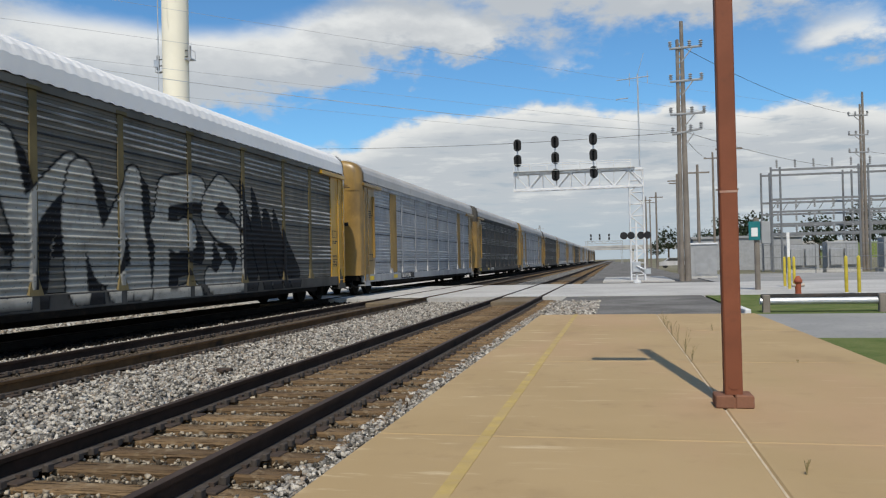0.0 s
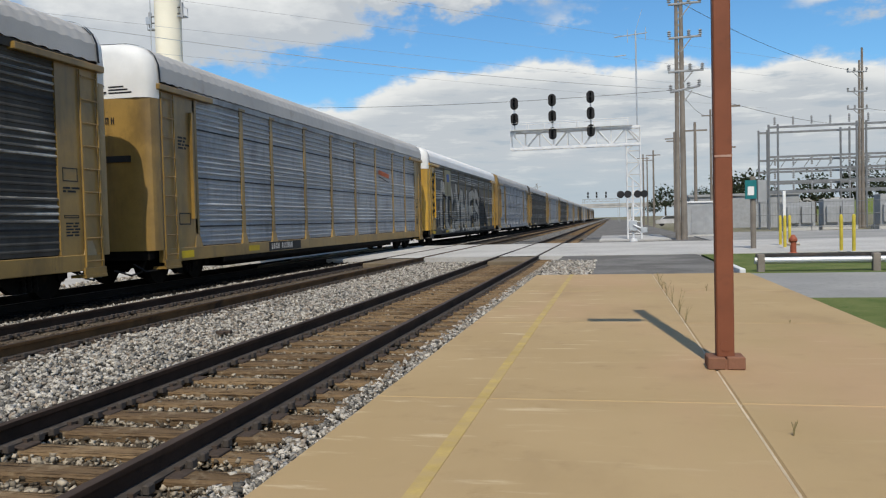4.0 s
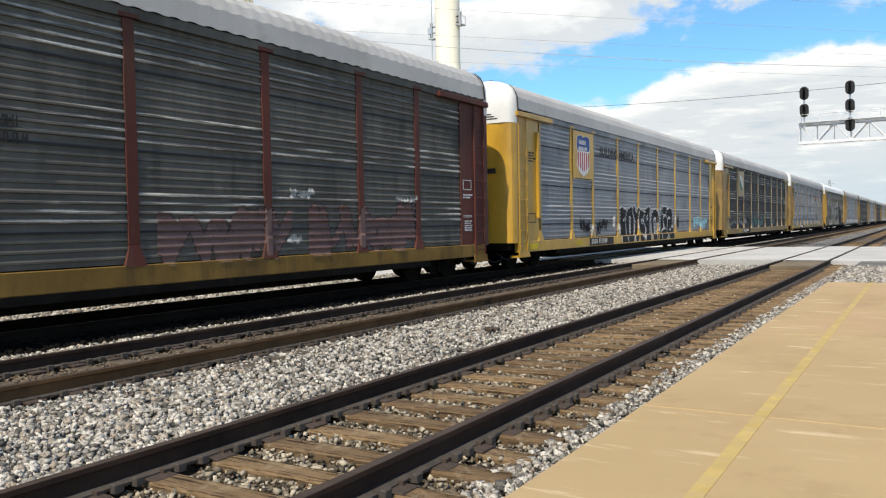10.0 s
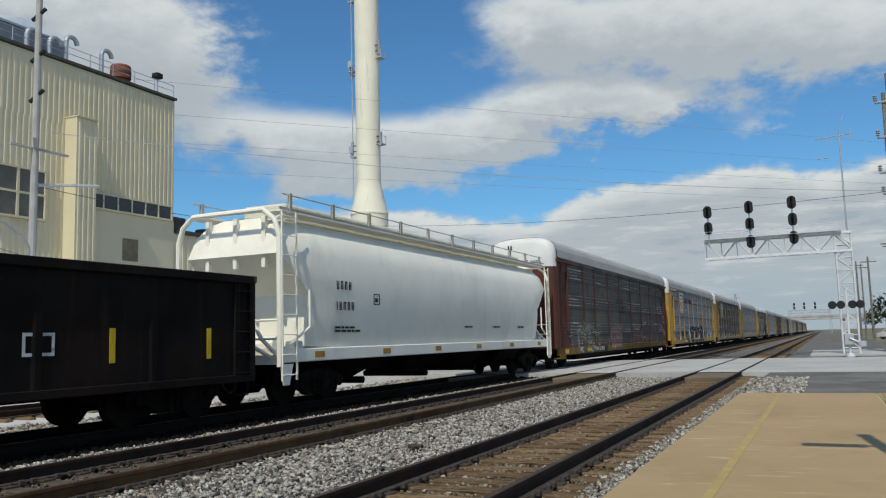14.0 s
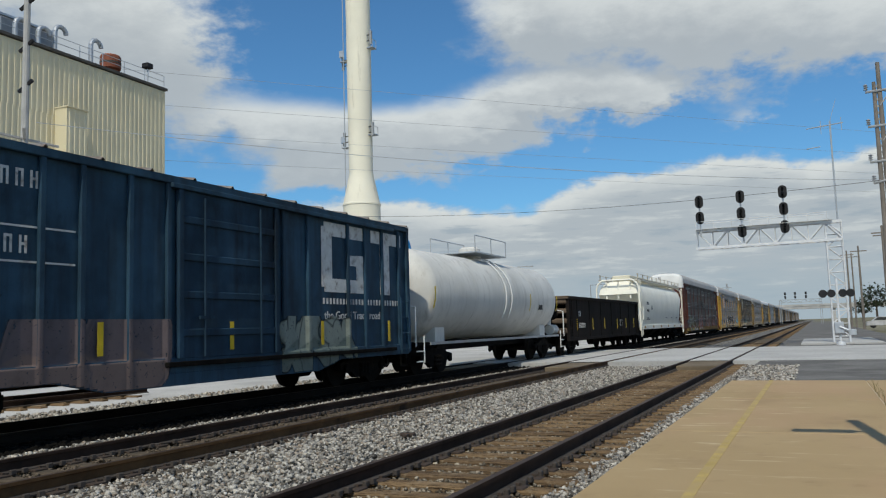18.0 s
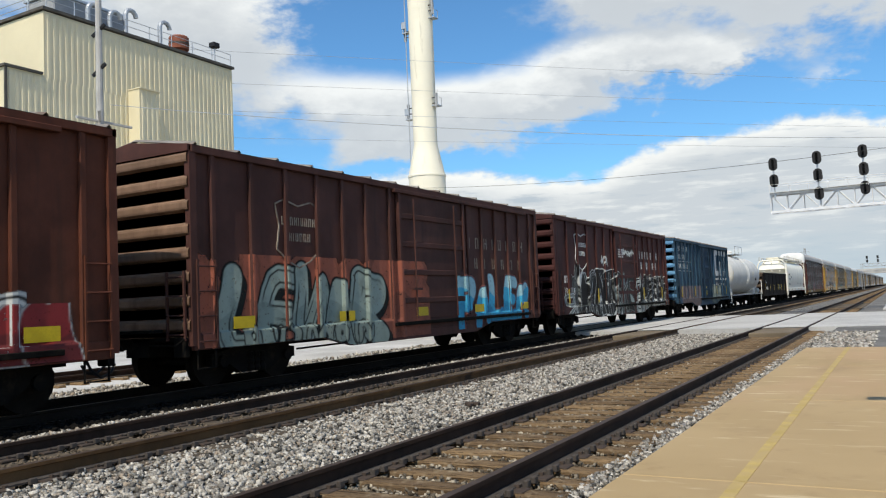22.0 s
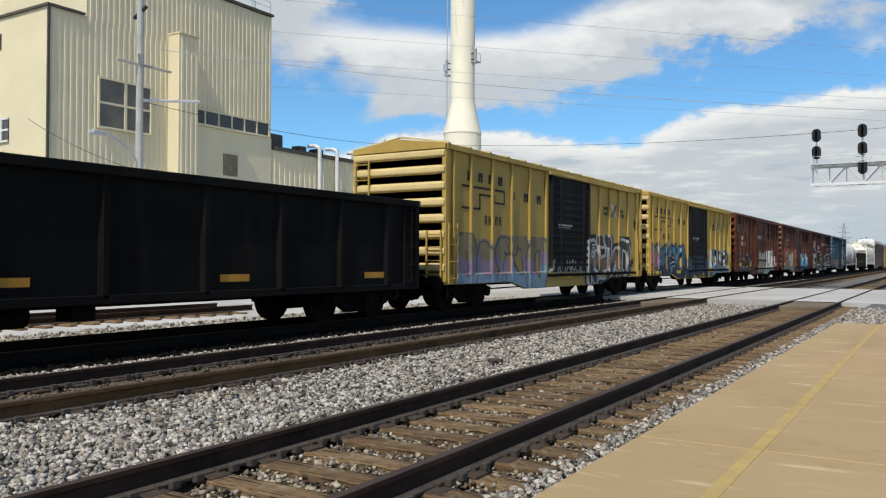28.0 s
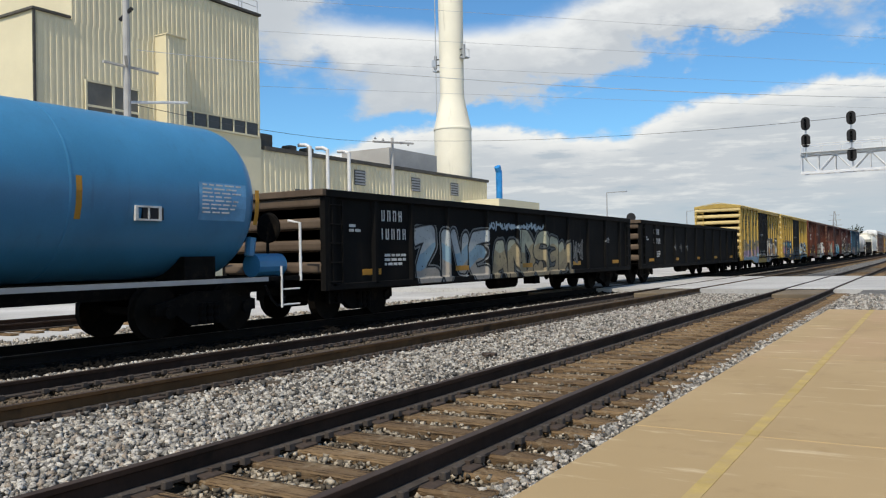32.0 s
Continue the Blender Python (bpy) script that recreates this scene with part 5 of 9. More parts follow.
for k in (-2.4, -1.3, 1.3, 2.4):
    part("insulator", Geo().lathe([(0.05, 0), (0.12, 0.06), (0.05, 0.2)], 8, "z", (0, k, 11.2)), M_grey, up2)


def wire(a, b, sag, material, r=0.016, label="thin grey overhead power wire"):
    a, b = Vector(a), Vector(b)
    pts = []
    for i in range(25):
        s = i / 24
        p = a.lerp(b, s)
        p.z -= sag * 4 * s * (1 - s)
        pts.append(tuple(p))
    solo("overhead_wire", Geo().path(pts, r, 4), material, label, "wire", group="overhead wires")
WIRES = [((-95, 1, 16.6), (22, 125, 16.6), 0.5), ((-95, 1, 18.9), (22, 125, 18.9), 0.5), ((-95, 1, 21.3), (22, 125, 21.3), 0.5), ((-93, 0, 23.4), (24, 124, 23.4), 0.5),
         ((3.9, 50.5, 8.9), (-30.3, 23.9, 10.9), 0.6), ((3.9, 50.5, 8.9), (-38, 57, 11.3), 0.7), ((3.9, 50.5, 8.9), (10.2, 90, 11.8), 0.5), ((3.9, 50.5, 9.0), (26, 90, 10.0), 0.6), ((24.9, 90, 11.9), (60, 110, 11), 0.6),
         ((-38, 57, 11.2), (-30.3, 23.9, 8.4), 0.5), ((-30.3, 23.9, 5.2), (-45, 27, 9.5), 0.3), ((4.2, 50.5, 14), (25, 90, 15.6), 0.8)]



# ---- the train ----
def train_at(t):
    return 10.65 * t - 0.02 * t * t


MOVING = []          # (car, its place along the train)
WHEELS = []
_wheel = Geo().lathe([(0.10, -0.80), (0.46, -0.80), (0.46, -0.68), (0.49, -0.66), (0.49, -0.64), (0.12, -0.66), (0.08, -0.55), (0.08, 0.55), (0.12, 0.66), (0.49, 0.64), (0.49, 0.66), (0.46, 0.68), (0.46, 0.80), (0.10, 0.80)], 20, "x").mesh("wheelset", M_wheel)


def side_frame_geo():
    g = Geo()
    for s in (-1, 1):
        x0, x1 = (0.93, 1.08) if s > 0 else (-1.08, -0.93)
        pts = [(-1.15, 0.40), (-1.15, 0.60), (-0.75, 0.66), (-0.35, 0.78), (0.35, 0.78), (0.75, 0.66), (1.15, 0.60), (1.15, 0.40), (0.72, 0.40), (0.40, 0.20), (-0.40, 0.20), (-0.72, 0.40)]
        n = len(pts)
        vs = [(x0, a, b) for a, b in pts] + [(x1, a, b) for a, b in pts]
        g.add(vs, [(i, (i + 1) % n, n + (i + 1) % n, n + i) for i in range(n)] + [tuple(range(n - 1, -1, -1)), tuple(range(n, 2 * n))])
        for y in (-0.89, 0.89):
            g.tube((x1 if s > 0 else x0, y, 0.46), ((x1 + 0.07) if s > 0 else (x0 - 0.07), y, 0.46), 0.12, 10)
    g.box(-0.95, 0.95, -0.2, 0.2, 0.45, 0.72)
    return g


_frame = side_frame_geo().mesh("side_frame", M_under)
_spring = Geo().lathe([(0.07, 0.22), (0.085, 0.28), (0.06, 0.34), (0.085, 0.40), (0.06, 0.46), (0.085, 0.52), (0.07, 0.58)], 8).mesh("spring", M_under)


def truck(car, y):
    t = part("truck", _frame, None, car, "black cast steel wheel truck", at=(0, y, 0))
    for sy in (-0.16, 0.0, 0.16):
        part("spring", _spring, None, t, at=(1.085, sy, 0))
    for wy in (-0.89, 0.89):
        WHEELS.append(part("wheelset", _wheel, None, t, at=(0, wy, 0.46)))
    return t


_coupler = Geo().box(-0.09, 0.09, -0.1, 0.55, 0.76, 0.95, 0.03).box(-0.17, 0.17, 0.45, 0.72, 0.70, 1.0, 0.05).mesh("coupler", M_under)
_hose = Geo().path([(0.35, 0.0, 0.8), (0.38, 0.15, 0.5), (0.36, 0.35, 0.36), (0.3, 0.6, 0.42), (0.2, 0.75, 0.55)], 0.025, 6).mesh("air_hose", M_text_black)


def running_gear(car, half, inset):
    for s in (-1, 1):
        truck(car, s * (half - inset))
        o = part("coupler", _coupler, None, car, at=(0, s * half, 0))
        h = part("air_hose", _hose, None, car, at=(0, s * half, 0))
        if s < 0:
            o.rotation_euler = h.rotation_euler = (0, 0, math.pi)


def ladder(car, material, x, y0, y1, z0, z1, n, name="ladder", label=""):
    """Rungs and two rails standing off a side at x."""
    g = Geo()
    for y in (y0, y1):
        g.box(x + 0.02, x + 0.055, y - 0.02, y + 0.02, z0, z1)
    for i in range(n):
        z = z0 + 0.12 + (z1 - z0 - 0.24) * i / (n - 1)
        g.tube((x + 0.06, y0, z), (x + 0.06, y1, z), 0.014, 6)
    return part(name, g, material, car, label)


def end_ladder(car, material, y, s, x0, x1, z0, z1, n):
    g = Geo()
    for x in (x0, x1):
        g.box(x - 0.02, x + 0.02, y + s * 0.02, y + s * 0.06, z0, z1)
    for i in range(n):
        z = z0 + 0.1 + (z1 - z0 - 0.2) * i / (n - 1)
        g.tube((x0, y + s * 0.06, z), (x1, y + s * 0.06, z), 0.014, 6)
    return part("end_ladder", g, material, car)


def lettering(car, name, text, material, x, y, z, size, label, squeeze=1.0):
    """Built-in font, laid 4 mm off a side facing +x; y is the text's rear edge (the train's rear is to the left)."""
    cu = bpy.data.curves.new(name, "FONT")
    cu.body, cu.size, cu.extrude, cu.offset = text, size, 0.002, 0.012 * size
    tmp = bpy.data.objects.new(name, cu)
    scene.collection.objects.link(tmp)
    bpy.context.view_layer.update()
    me = bpy.data.meshes.new_from_object(tmp)
    bpy.data.objects.remove(tmp)
    me.transform(Matrix.Translation((x, y, z)) @ Matrix.Rotation(radians(90), 4, "Z") @ Matrix.Rotation(radians(90), 4, "X") @ Matrix.Diagonal((squeeze, 1, 1, 1)))
    me.materials.clear()
    me.materials.append(material)
    o = new(name, me)
    o.parent = car
    o["label"] = label
    return o


def bars(car, x, y, z, h, words, material, label="rows of lettering", end=False, gap=0.42, wide=0.5, weight=0.15):
    """Writing shown as plain bars, two uprights and a tie for each letter; words: letters per word."""
    p = y
    for n in words:
        for i in range(n):
            k = (i * 7 + n * 3) % 5
            w, b = h * wide * (0.4 if k == 0 else 1.0), h * weight
            cells = [(0, b, 0, h)] if k == 0 else [(0, b, 0, h), (w - b, w, 0, h), (b, w - b, *((h - b, h), (0, b), (h * 0.45, h * 0.45 + b), (h - b, h))[k - 1])]
            g = Geo()
            for a0, a1, b0, b1 in cells:
                if end:
                    g.box(p + a0, p + a1, x - 0.003, x + 0.003, z + b0, z + b1)
                else:
                    g.box(x - 0.003, x + 0.003, p + a0, p + a1, z + b0, z + b1)
            part("letter", g, material, car, label)
            p += w + h * gap
        p += h * 0.7


def small_print(car, x, y, z, lines, width, material, h=0.06, seed=1):
    g, rng = Geo(), random.Random(seed)
    for i in range(lines):
        p = y
        while p < y + width * rng.uniform(0.6, 1.0):
            w = rng.uniform(0.08, 0.25)
            g.box(x - 0.003, x + 0.003, p, p + w, z - i * h * 1.7, z - i * h * 1.7 + h)
            p += w + 0.05
    return part("small_print", g, material, car, "lines of small stencilled print")


# ---- bi-level car carriers ----
BAYS = [-0.45, -3.4, -5.7, -8.6, -11.6, -14.5, -17.2, -20.0, -22.1, -24.8]
HALF = 13.25


RIB = 0.14
SEAMS = (1.40, 2.66, 3.92)


def rib_depth(z):
    """Strong ribs in three groups up the side, shallow ones between them."""
    zone = (z + 0.02 - 0.9) % 1.26
    return 0.036 if 0.54 < zone < 1.12 else 0.016


def rack_panel(y0, y1, x, side, sheet_paint, worn):
    """Horizontally ribbed sheet: three groups of strong ribs between finer ones."""
    prof, z = [], 0.9
    while z < 4.68:
        d = rib_depth(z)
        prof += [(0.0, z), (0.0, z + RIB * 0.50), (d, z + RIB * 0.58), (d, z + RIB * 0.78), (d * 0.9, z + RIB * 0.82)]
        z += RIB
    prof.append((0.0, 4.7))
    me = Geo().strip([[(x + side * a, y0, b) for a, b in prof], [(x + side * a, y1, b) for a, b in prof]]).mesh("side_panel", sheet_paint)
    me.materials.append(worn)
    # strong rib faces take the paler paint that carries the sun on them
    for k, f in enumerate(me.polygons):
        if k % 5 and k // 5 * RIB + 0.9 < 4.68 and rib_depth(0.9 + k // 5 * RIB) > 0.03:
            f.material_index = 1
    return me


def rack_roof():
    ys = [-HALF + 2 * HALF * i / 140 for i in range(141)]
    rows = []
    for i, y in enumerate(ys):
        up = 0.023 if i % 2 else 0.0
        for yy, lift in ((y, up), (y + 2 * HALF / 140 * 0.5, up)):
            row = []
            for k in range(13):
                a = math.pi * k / 12
                c = math.cos(a)
                x = 1.53 * (abs(c) ** 0.62) * (1 if c > 0 else -1)
                z = 4.86 + 0.93 * math.sin(a) ** 0.7
                row.append((x, min(yy, HALF), z + lift))
            rows.append(row)
    return Geo().strip(rows)


def rack_end(s):
    """Curved clamshell end: bowed outwards and rounded at the corners."""
    plan = [(1.5, 0.0), (1.495, 0.14), (1.44, 0.27), (1.3, 0.35), (0.7, 0.385), (0.0, 0.40), (-0.7, 0.385), (-1.3, 0.35), (-1.44, 0.27), (-1.495, 0.14), (-1.5, 0.0)]
    low = Geo().strip([[(x, s * (HALF + y), z) for x, y in plan] for z in (0.85, 4.45)])
    arch = [(1.5, 4.45), (1.51, 4.7)]
    for k in range(13):
        a = math.pi * k / 12
        c = math.cos(a)
        arch.append((1.51 * abs(c) ** 0.55 * (1 if c > 0 else -1), 4.86 + 0.92 * math.sin(a) ** 0.6))
    arch += [(-1.51, 4.7), (-1.5, 4.45)]
    rows = []
    for d, k in ((-0.03, 1.0), (0.15, 0.998), (0.27, 0.965), (0.345, 0.91), (0.395, 0.80)):
        rows.append([(x * k, s * (HALF + d), 4.45 + (z - 4.45) * (k if z > 4.5 else 1.0)) for x, z in arch])
    cap = Geo().strip(rows)
    n = len(arch)
    cap.f.append(tuple(range(len(cap.v) - n, len(cap.v))))
    return low, cap


def rack_seam(s):
    rows = []
    for d in (-0.05, 0.02):
        row = []
        for k in range(13):
            a = math.pi * k / 12
            c = math.cos(a)
            row.append((1.55 * abs(c) ** 0.58 * (1 if c > 0 else -1), s * (HALF + d), 4.86 + 0.965 * math.sin(a) ** 0.65))
        rows.append(row)
    return Geo().strip(rows).mesh("roof_seam", M_text_black, False)


_roofs = {}


def car_carrier(u_front, trim, panel, roof, label, skirt=None, logo="", white_end=M_white, posts=None, board=None, worn=None, mark=M_text_black):
    """A tri-level autorack. trim: posts, ends and sills; panel: the ribbed sheets."""
    car = thing("car_carrier", label, "train car", (XT, u_front - HALF, 0), "cars of the freight train")
    MOVING.append((car, u_front - HALF))
    posts, worn = posts or trim, worn or P_rib
    off = HALF          # bay places are given from the front end
    sill = skirt or trim
    part("sill", Geo().box(1.36, 1.5, -HALF, HALF, 0.55, 0.88, 0.012).box(-1.5, -1.36, -HALF, HALF, 0.55, 0.88, 0.012).box(-0.3, 0.3, -HALF, HALF, 0.62, 0.86), sill, car)
    part("floor", Geo().box(-1.36, 1.36, -HALF, HALF, 0.86, 0.92), M_under, car)
    part("side_channel", Geo().box(1.44, 1.52, -HALF + 3, HALF - 3, 0.42, 0.55), M_under, car)
    edges = [off - 1.22] + [off + b for b in BAYS[1:]]
    for i, (a, b) in enumerate(zip(edges, edges[1:])):
        part("side_panel", rack_panel(b + 0.10, a - 0.10, 1.43, 1, panel, worn), None, car)
    part("side_panel", rack_panel(-HALF + 1.7, HALF - 0.5, -1.43, -1, panel, worn), None, car)
    for b in BAYS:
        y = off + b
        for s in (-1, 1):
            a0, a1 = (1.44, 1.470) if s > 0 else (-1.470, -1.44)
            g = Geo().box(a0, a1, y - 0.11, y + 0.11, 1.2, 4.72, 0.01)
            p = 1.0 if s > 0 else -1.0
            g.add([(p * 1.44, y - 0.09, 1.2), (p * 1.44, y + 0.09, 1.2), (p * 1.44, y + 0.2, 0.86), (p * 1.44, y - 0.2, 0.86), (p * 1.472, y - 0.09, 1.2), (p * 1.472, y + 0.09, 1.2), (p * 1.505, y + 0.2, 0.86), (p * 1.505, y - 0.2, 0.86)], [(0, 1, 2, 3), (4, 5, 6, 7), (0, 1, 5, 4), (1, 2, 6, 5), (2, 3, 7, 6), (3, 0, 4, 7)])
            part("post", g, posts, car)
            if s > 0:
                part("gusset", Geo().box(1.45, 1.51, y - 0.2, y + 0.2, 4.70, 4.78, 0.01), posts, car)
    part("top_rail", Geo().box(1.40, 1.5, -HALF + 0.9, HALF - 0.4, 4.70, 4.86).box(-1.5, -1.40, -HALF, HALF, 4.70, 4.86), panel, car)
    key = roof.name
    if key not in _roofs:
        _roofs[key] = rack_roof().mesh("roof", roof, False)
    part("roof", _roofs[key], None, car)
    # ends
    for s in (-1, 1):
        lo_, hi_ = rack_end(s)
        part("end_door", lo_.mesh("end_door", trim, True), None, car)
        part("end_cap", hi_.mesh("end_cap", white_end, True), None, car, "white painted upper end")
        y = s * HALF
        f = s * (HALF + 0.40)
        for x in (-0.55, -0.42):
            part("cap_slot", Geo().box(x - 0.02, x + 0.02, f - 0.05, f + 0.012, 5.28, 5.46), M_text_black, car, "black slot")
        part("cap_handle", Geo().tube((-0.45, f + s * 0.02, 5.05), (-0.45, f + s * 0.02, 5.4), 0.012, 5).tube((-0.2, f + s * 0.02, 4.75), (0.35, f + s * 0.02, 4.75), 0.014, 5).tube((-0.25, f + s * 0.02, 4.6), (0.40, f + s * 0.02, 4.6), 0.014, 5), M_text_black, car, "black grab irons")
        part("marker_slot", Geo().box(0.10, 0.95, min(f - s * 0.12, f + s * 0.02), max(f - s * 0.12, f + s * 0.02), 2.95, 3.10), M_text_black, car, "black marker light slot")
        part("door_seam", Geo().box(-0.02, 0.02, min(f - s * 0.02, f + s * 0.012), max(f - s * 0.02, f + s * 0.012), 0.9, 4.45), M_text_black, car)
        part("roof_seam", rack_seam(s), None, car, "black rubber seam")
        part("end_panel", Geo().box(1.40, 1.47, min(y, y - s * 1.7), max(y, y - s * 1.7), 0.88, 4.72) if s < 0 else Geo().box(1.40, 1.476, y - 1.32, y, 0.88, 4.72), trim, car)
        part("header", Geo().box(1.40, 1.60, min(y - s * 2.5, y + s * 0.1), max(y - s * 2.5, y + s * 0.1), 4.66, 4.80, 0.015), trim, car)
        part("door_edge", Geo().box(1.46, 1.56, y - s * 1.45 - 0.04, y - s * 1.45 + 0.05, 1.6, 4.3), trim, car) if s < 0 else None
        ladder(car, trim, 1.48, y - s * 0.08, y - s * 0.62, 0.62, 4.62, 9)
        part("step_plate", Geo().box(1.2, 1.56, min(y - s * 0.7, y), max(y - s * 0.7, y), 0.40, 0.46).box(1.5, 1.54, min(y - s * 0.7, y), max(y - s * 0.7, y), 0.44, 0.60), sill, car)
    part("reflector", Geo().box(1.502, 1.508, -HALF + 0.8, -HALF + 1.4, 0.62, 0.80), M_reflect, car, "yellow reflector")
    part("reflector", Geo().box(1.502, 1.508, -HALF + 4.6, -HALF + 5.3, 0.64, 0.80), M_reflect, car, "yellow reflector")
    bars(car, 1.504, -HALF + 6.2, 0.64, 0.18, (4, 6), M_text_white, "white stencilled car number")
    part("number_board", Geo().box(1.499, 1.5025, -HALF + 6.0, -HALF + 8.6, 0.58, 0.86), M_text_black, car, "black number board")
    for z0, z1 in ((2.35, 2.62), (1.62, 1.68)):
        part("placard_frame", Geo().box(1.477, 1.481, HALF - 1.2, HALF - 0.75, z0, z0 + 0.02).box(1.477, 1.481, HALF - 1.2, HALF - 0.75, z1 - 0.02, z1).box(1.477, 1.481, HALF - 1.2, HALF - 1.18, z0, z1).box(1.477, 1.481, HALF - 0.77, HALF - 0.75, z0, z1), mark, car, "thin painted frame")
    small_print(car, 1.479, HALF - 1.2, 2.2, 2, 0.35, mark, 0.04, 5)
    small_print(car, 1.479, HALF - 1.15, 1.5, 5, 0.35, mark, 0.035, 6)
    small_print(car, 1.474, -HALF + 0.85, 3.6, 4, 0.5, M_text_black, 0.05)
    for k in range(3):
        part("cap_print", Geo().box(0.45, 1.05 - 0.1 * k, -HALF - 0.402, -HALF - 0.395, 4.56 + 0.07 * k, 4.595 + 0.07 * k), M_text_black, car, "small black print")
    part("placard", Geo().box(1.471, 1.476, -HALF + 0.8, -HALF + 1.35, 1.72, 1.75).box(1.471, 1.476, -HALF + 0.8, -HALF + 1.35, 1.45, 1.48).box(1.471, 1.476, -HALF + 0.8, -HALF + 0.83, 1.48, 1.72).box(1.471, 1.476, -HALF + 1.32, -HALF + 1.35, 1.48, 1.72), M_text_black, car)
    bars(car, -HALF - 0.405, -0.2, 4.1, 0.16, (4,), mark, "stencilled reporting mark", True)
    bars(car, -HALF - 0.405, -0.2, 3.85, 0.16, (6,), mark, "stencilled car number", True)
    if logo:
        y0, y1 = off - 22.02, off - 20.08
        g = Geo().box(1.50, 1.506, y0, y1, 3.0, 4.66)
        lg = part("logo_board", g, board or trim, car, "painted board")
        yc = (y0 + y1) / 2
        if logo == "shield":
            outline = [(-0.62, 0.62), (-0.3, 0.70), (0, 0.62), (0.3, 0.70), (0.62, 0.62), (0.66, 0.3), (0.56, 0.0), (0.62, -0.4), (0.4, -0.62), (0, -0.78), (-0.4, -0.62), (-0.62, -0.4), (-0.56, 0.0), (-0.66, 0.3)]
            n = len(outline)
            part("shield", Geo().add([(1.509, yc + a, 3.85 + b) for a, b in outline], [tuple(range(n))]).mesh("shield", M_white, False, False), None, lg, "white shield")
            part("shield_top", Geo().add([(1.511, yc + a * 0.95, 3.87 + b * 0.95) for a, b in outline[:6] + [(0.58, 0.12), (-0.58, 0.12)] + outline[13:]], [tuple(range(9))]).mesh("shield_top", M_logoblue, False, False), None, lg, "blue shield field")
            g = Geo()
            for i in range(6):
                a = -0.5 + i * 0.2
                g.box(1.510, 1.513, yc + a - 0.045, yc + a + 0.045, 3.85 - 0.62 + abs(a) * 0.35, 3.93)
            part("stripe", g, M_logored, lg, "red stripes")
            bars(lg, 1.513, yc - 0.42, 4.2, 0.16, (5,), M_text_white, "white lettering")
            bars(lg, 1.513, yc - 0.45, 3.99, 0.14, (7,), M_text_white, "white lettering")
        elif logo == "flag":
            part("flag", Geo().add([(1.509, yc - 0.55, 4.4), (1.509, yc + 0.5, 4.2), (1.509, yc + 0.5, 3.5), (1.509, yc - 0.55, 3.75)], [(0, 1, 2, 3)]).mesh("flag", M_text_white, False, False), None, lg, "white flag")
            part("flag_field", Geo().add([(1.512, yc - 0.55, 4.4), (1.512, yc - 0.38, 4.1), (1.512, yc + 0.5, 3.42), (1.512, yc - 0.1, 3.42), (1.512, yc - 0.55, 3.7)], [(0, 1, 2, 3, 4)]).mesh("flag_field", M_logogreen, False, False), None, lg, "dark green field")
        else:
            part("emblem", Geo().box(1.507, 1.511, yc - 0.4, yc + 0.4, 3.9, 4.4, 0.001), M_logoblue if logo == "blue" else M_text_white, lg, "faded emblem")
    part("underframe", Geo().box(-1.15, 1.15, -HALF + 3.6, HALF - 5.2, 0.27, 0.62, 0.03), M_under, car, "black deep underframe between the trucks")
    part("brake_pipe", Geo().tube((1.22, -HALF + 3.8, 0.5), (1.22, HALF - 4.0, 0.5), 0.03, 6), M_under, car)
    for z in SEAMS:
        part("sheet_seam", Geo().box(1.435, 1.452, -HALF + 1.75, HALF - 1.25, z - 0.018, z + 0.018), M_text_black, car, "dark seam between the side sheets")
    for s in (-1, 1):
        part("brake_hose", Geo().path([(0.9, s * (HALF - 0.2), 0.62), (0.95, s * (HALF + 0.1), 0.34), (0.9, s * (HALF + 0.45), 0.28), (0.7, s * (HALF + 0.8), 0.42)], 0.024, 6).path([(1.25, s * (HALF - 0.3), 0.6), (1.3, s * (HALF - 0.05), 0.38), (1.2, s * (HALF + 0.3), 0.36), (1.0, s * (HALF + 0.5), 0.55)], 0.02, 6), M_text_black, car, "drooping black air hoses")
        part("buffer_beam", Geo().box(-1.3, 1.3, min(s * HALF, s * (HALF + 0.3)), max(s * HALF, s * (HALF + 0.3)), 0.62, 0.85, 0.02), M_under, car)
    running_gear(car, HALF + 0.35, 2.15)
    return car


M_logoblue = surface("shield_blue", (0.02, 0.07, 0.25), 0.5)
M_slate = surface("slate_blue_paint", (0.045, 0.065, 0.12), 0.5)
M_logored = surface("shield_red", (0.40, 0.03, 0.03), 0.5)
M_logogreen = surface("emblem_green", (0.01, 0.14, 0.10), 0.5)
P_yellow = rolling_stock("carrier_yellow", (0.47, 0.265, 0.032), 0.24, 0.14, dirt=(0.16, 0.10, 0.03), dirt_amount=0.25, grime=0.35, spec=0.5)
P_dullyellow = rolling_stock("carrier_faded_yellow", (0.26, 0.160, 0.044), 0.28, 0.2, dirt=(0.09, 0.06, 0.03), dirt_amount=0.38, spec=0.5)
P_beige = rolling_stock("dusty_beige_post", (0.30, 0.215, 0.105), 0.35, 0.15, dirt=(0.16, 0.11, 0.06), dirt_amount=0.3, spec=0.4)
P_maroon = rolling_stock("carrier_red_brown", (0.100, 0.031, 0.024), 0.5, 0.15, dirt_amount=0.3, spec=0.14)
P_silver = rolling_stock("ribbed_galvanised_sheet", (0.335, 0.342, 0.35), 0.5, 0.12, dirt=(0.16, 0.165, 0.175), dirt_amount=0.3, metal=0.35)
P_dark = rolling_stock("grimy_galvanised_sheet", (0.085, 0.080, 0.072), 0.6, 0.22, dirt=(0.055, 0.048, 0.04), dirt_amount=0.4, metal=0.2)
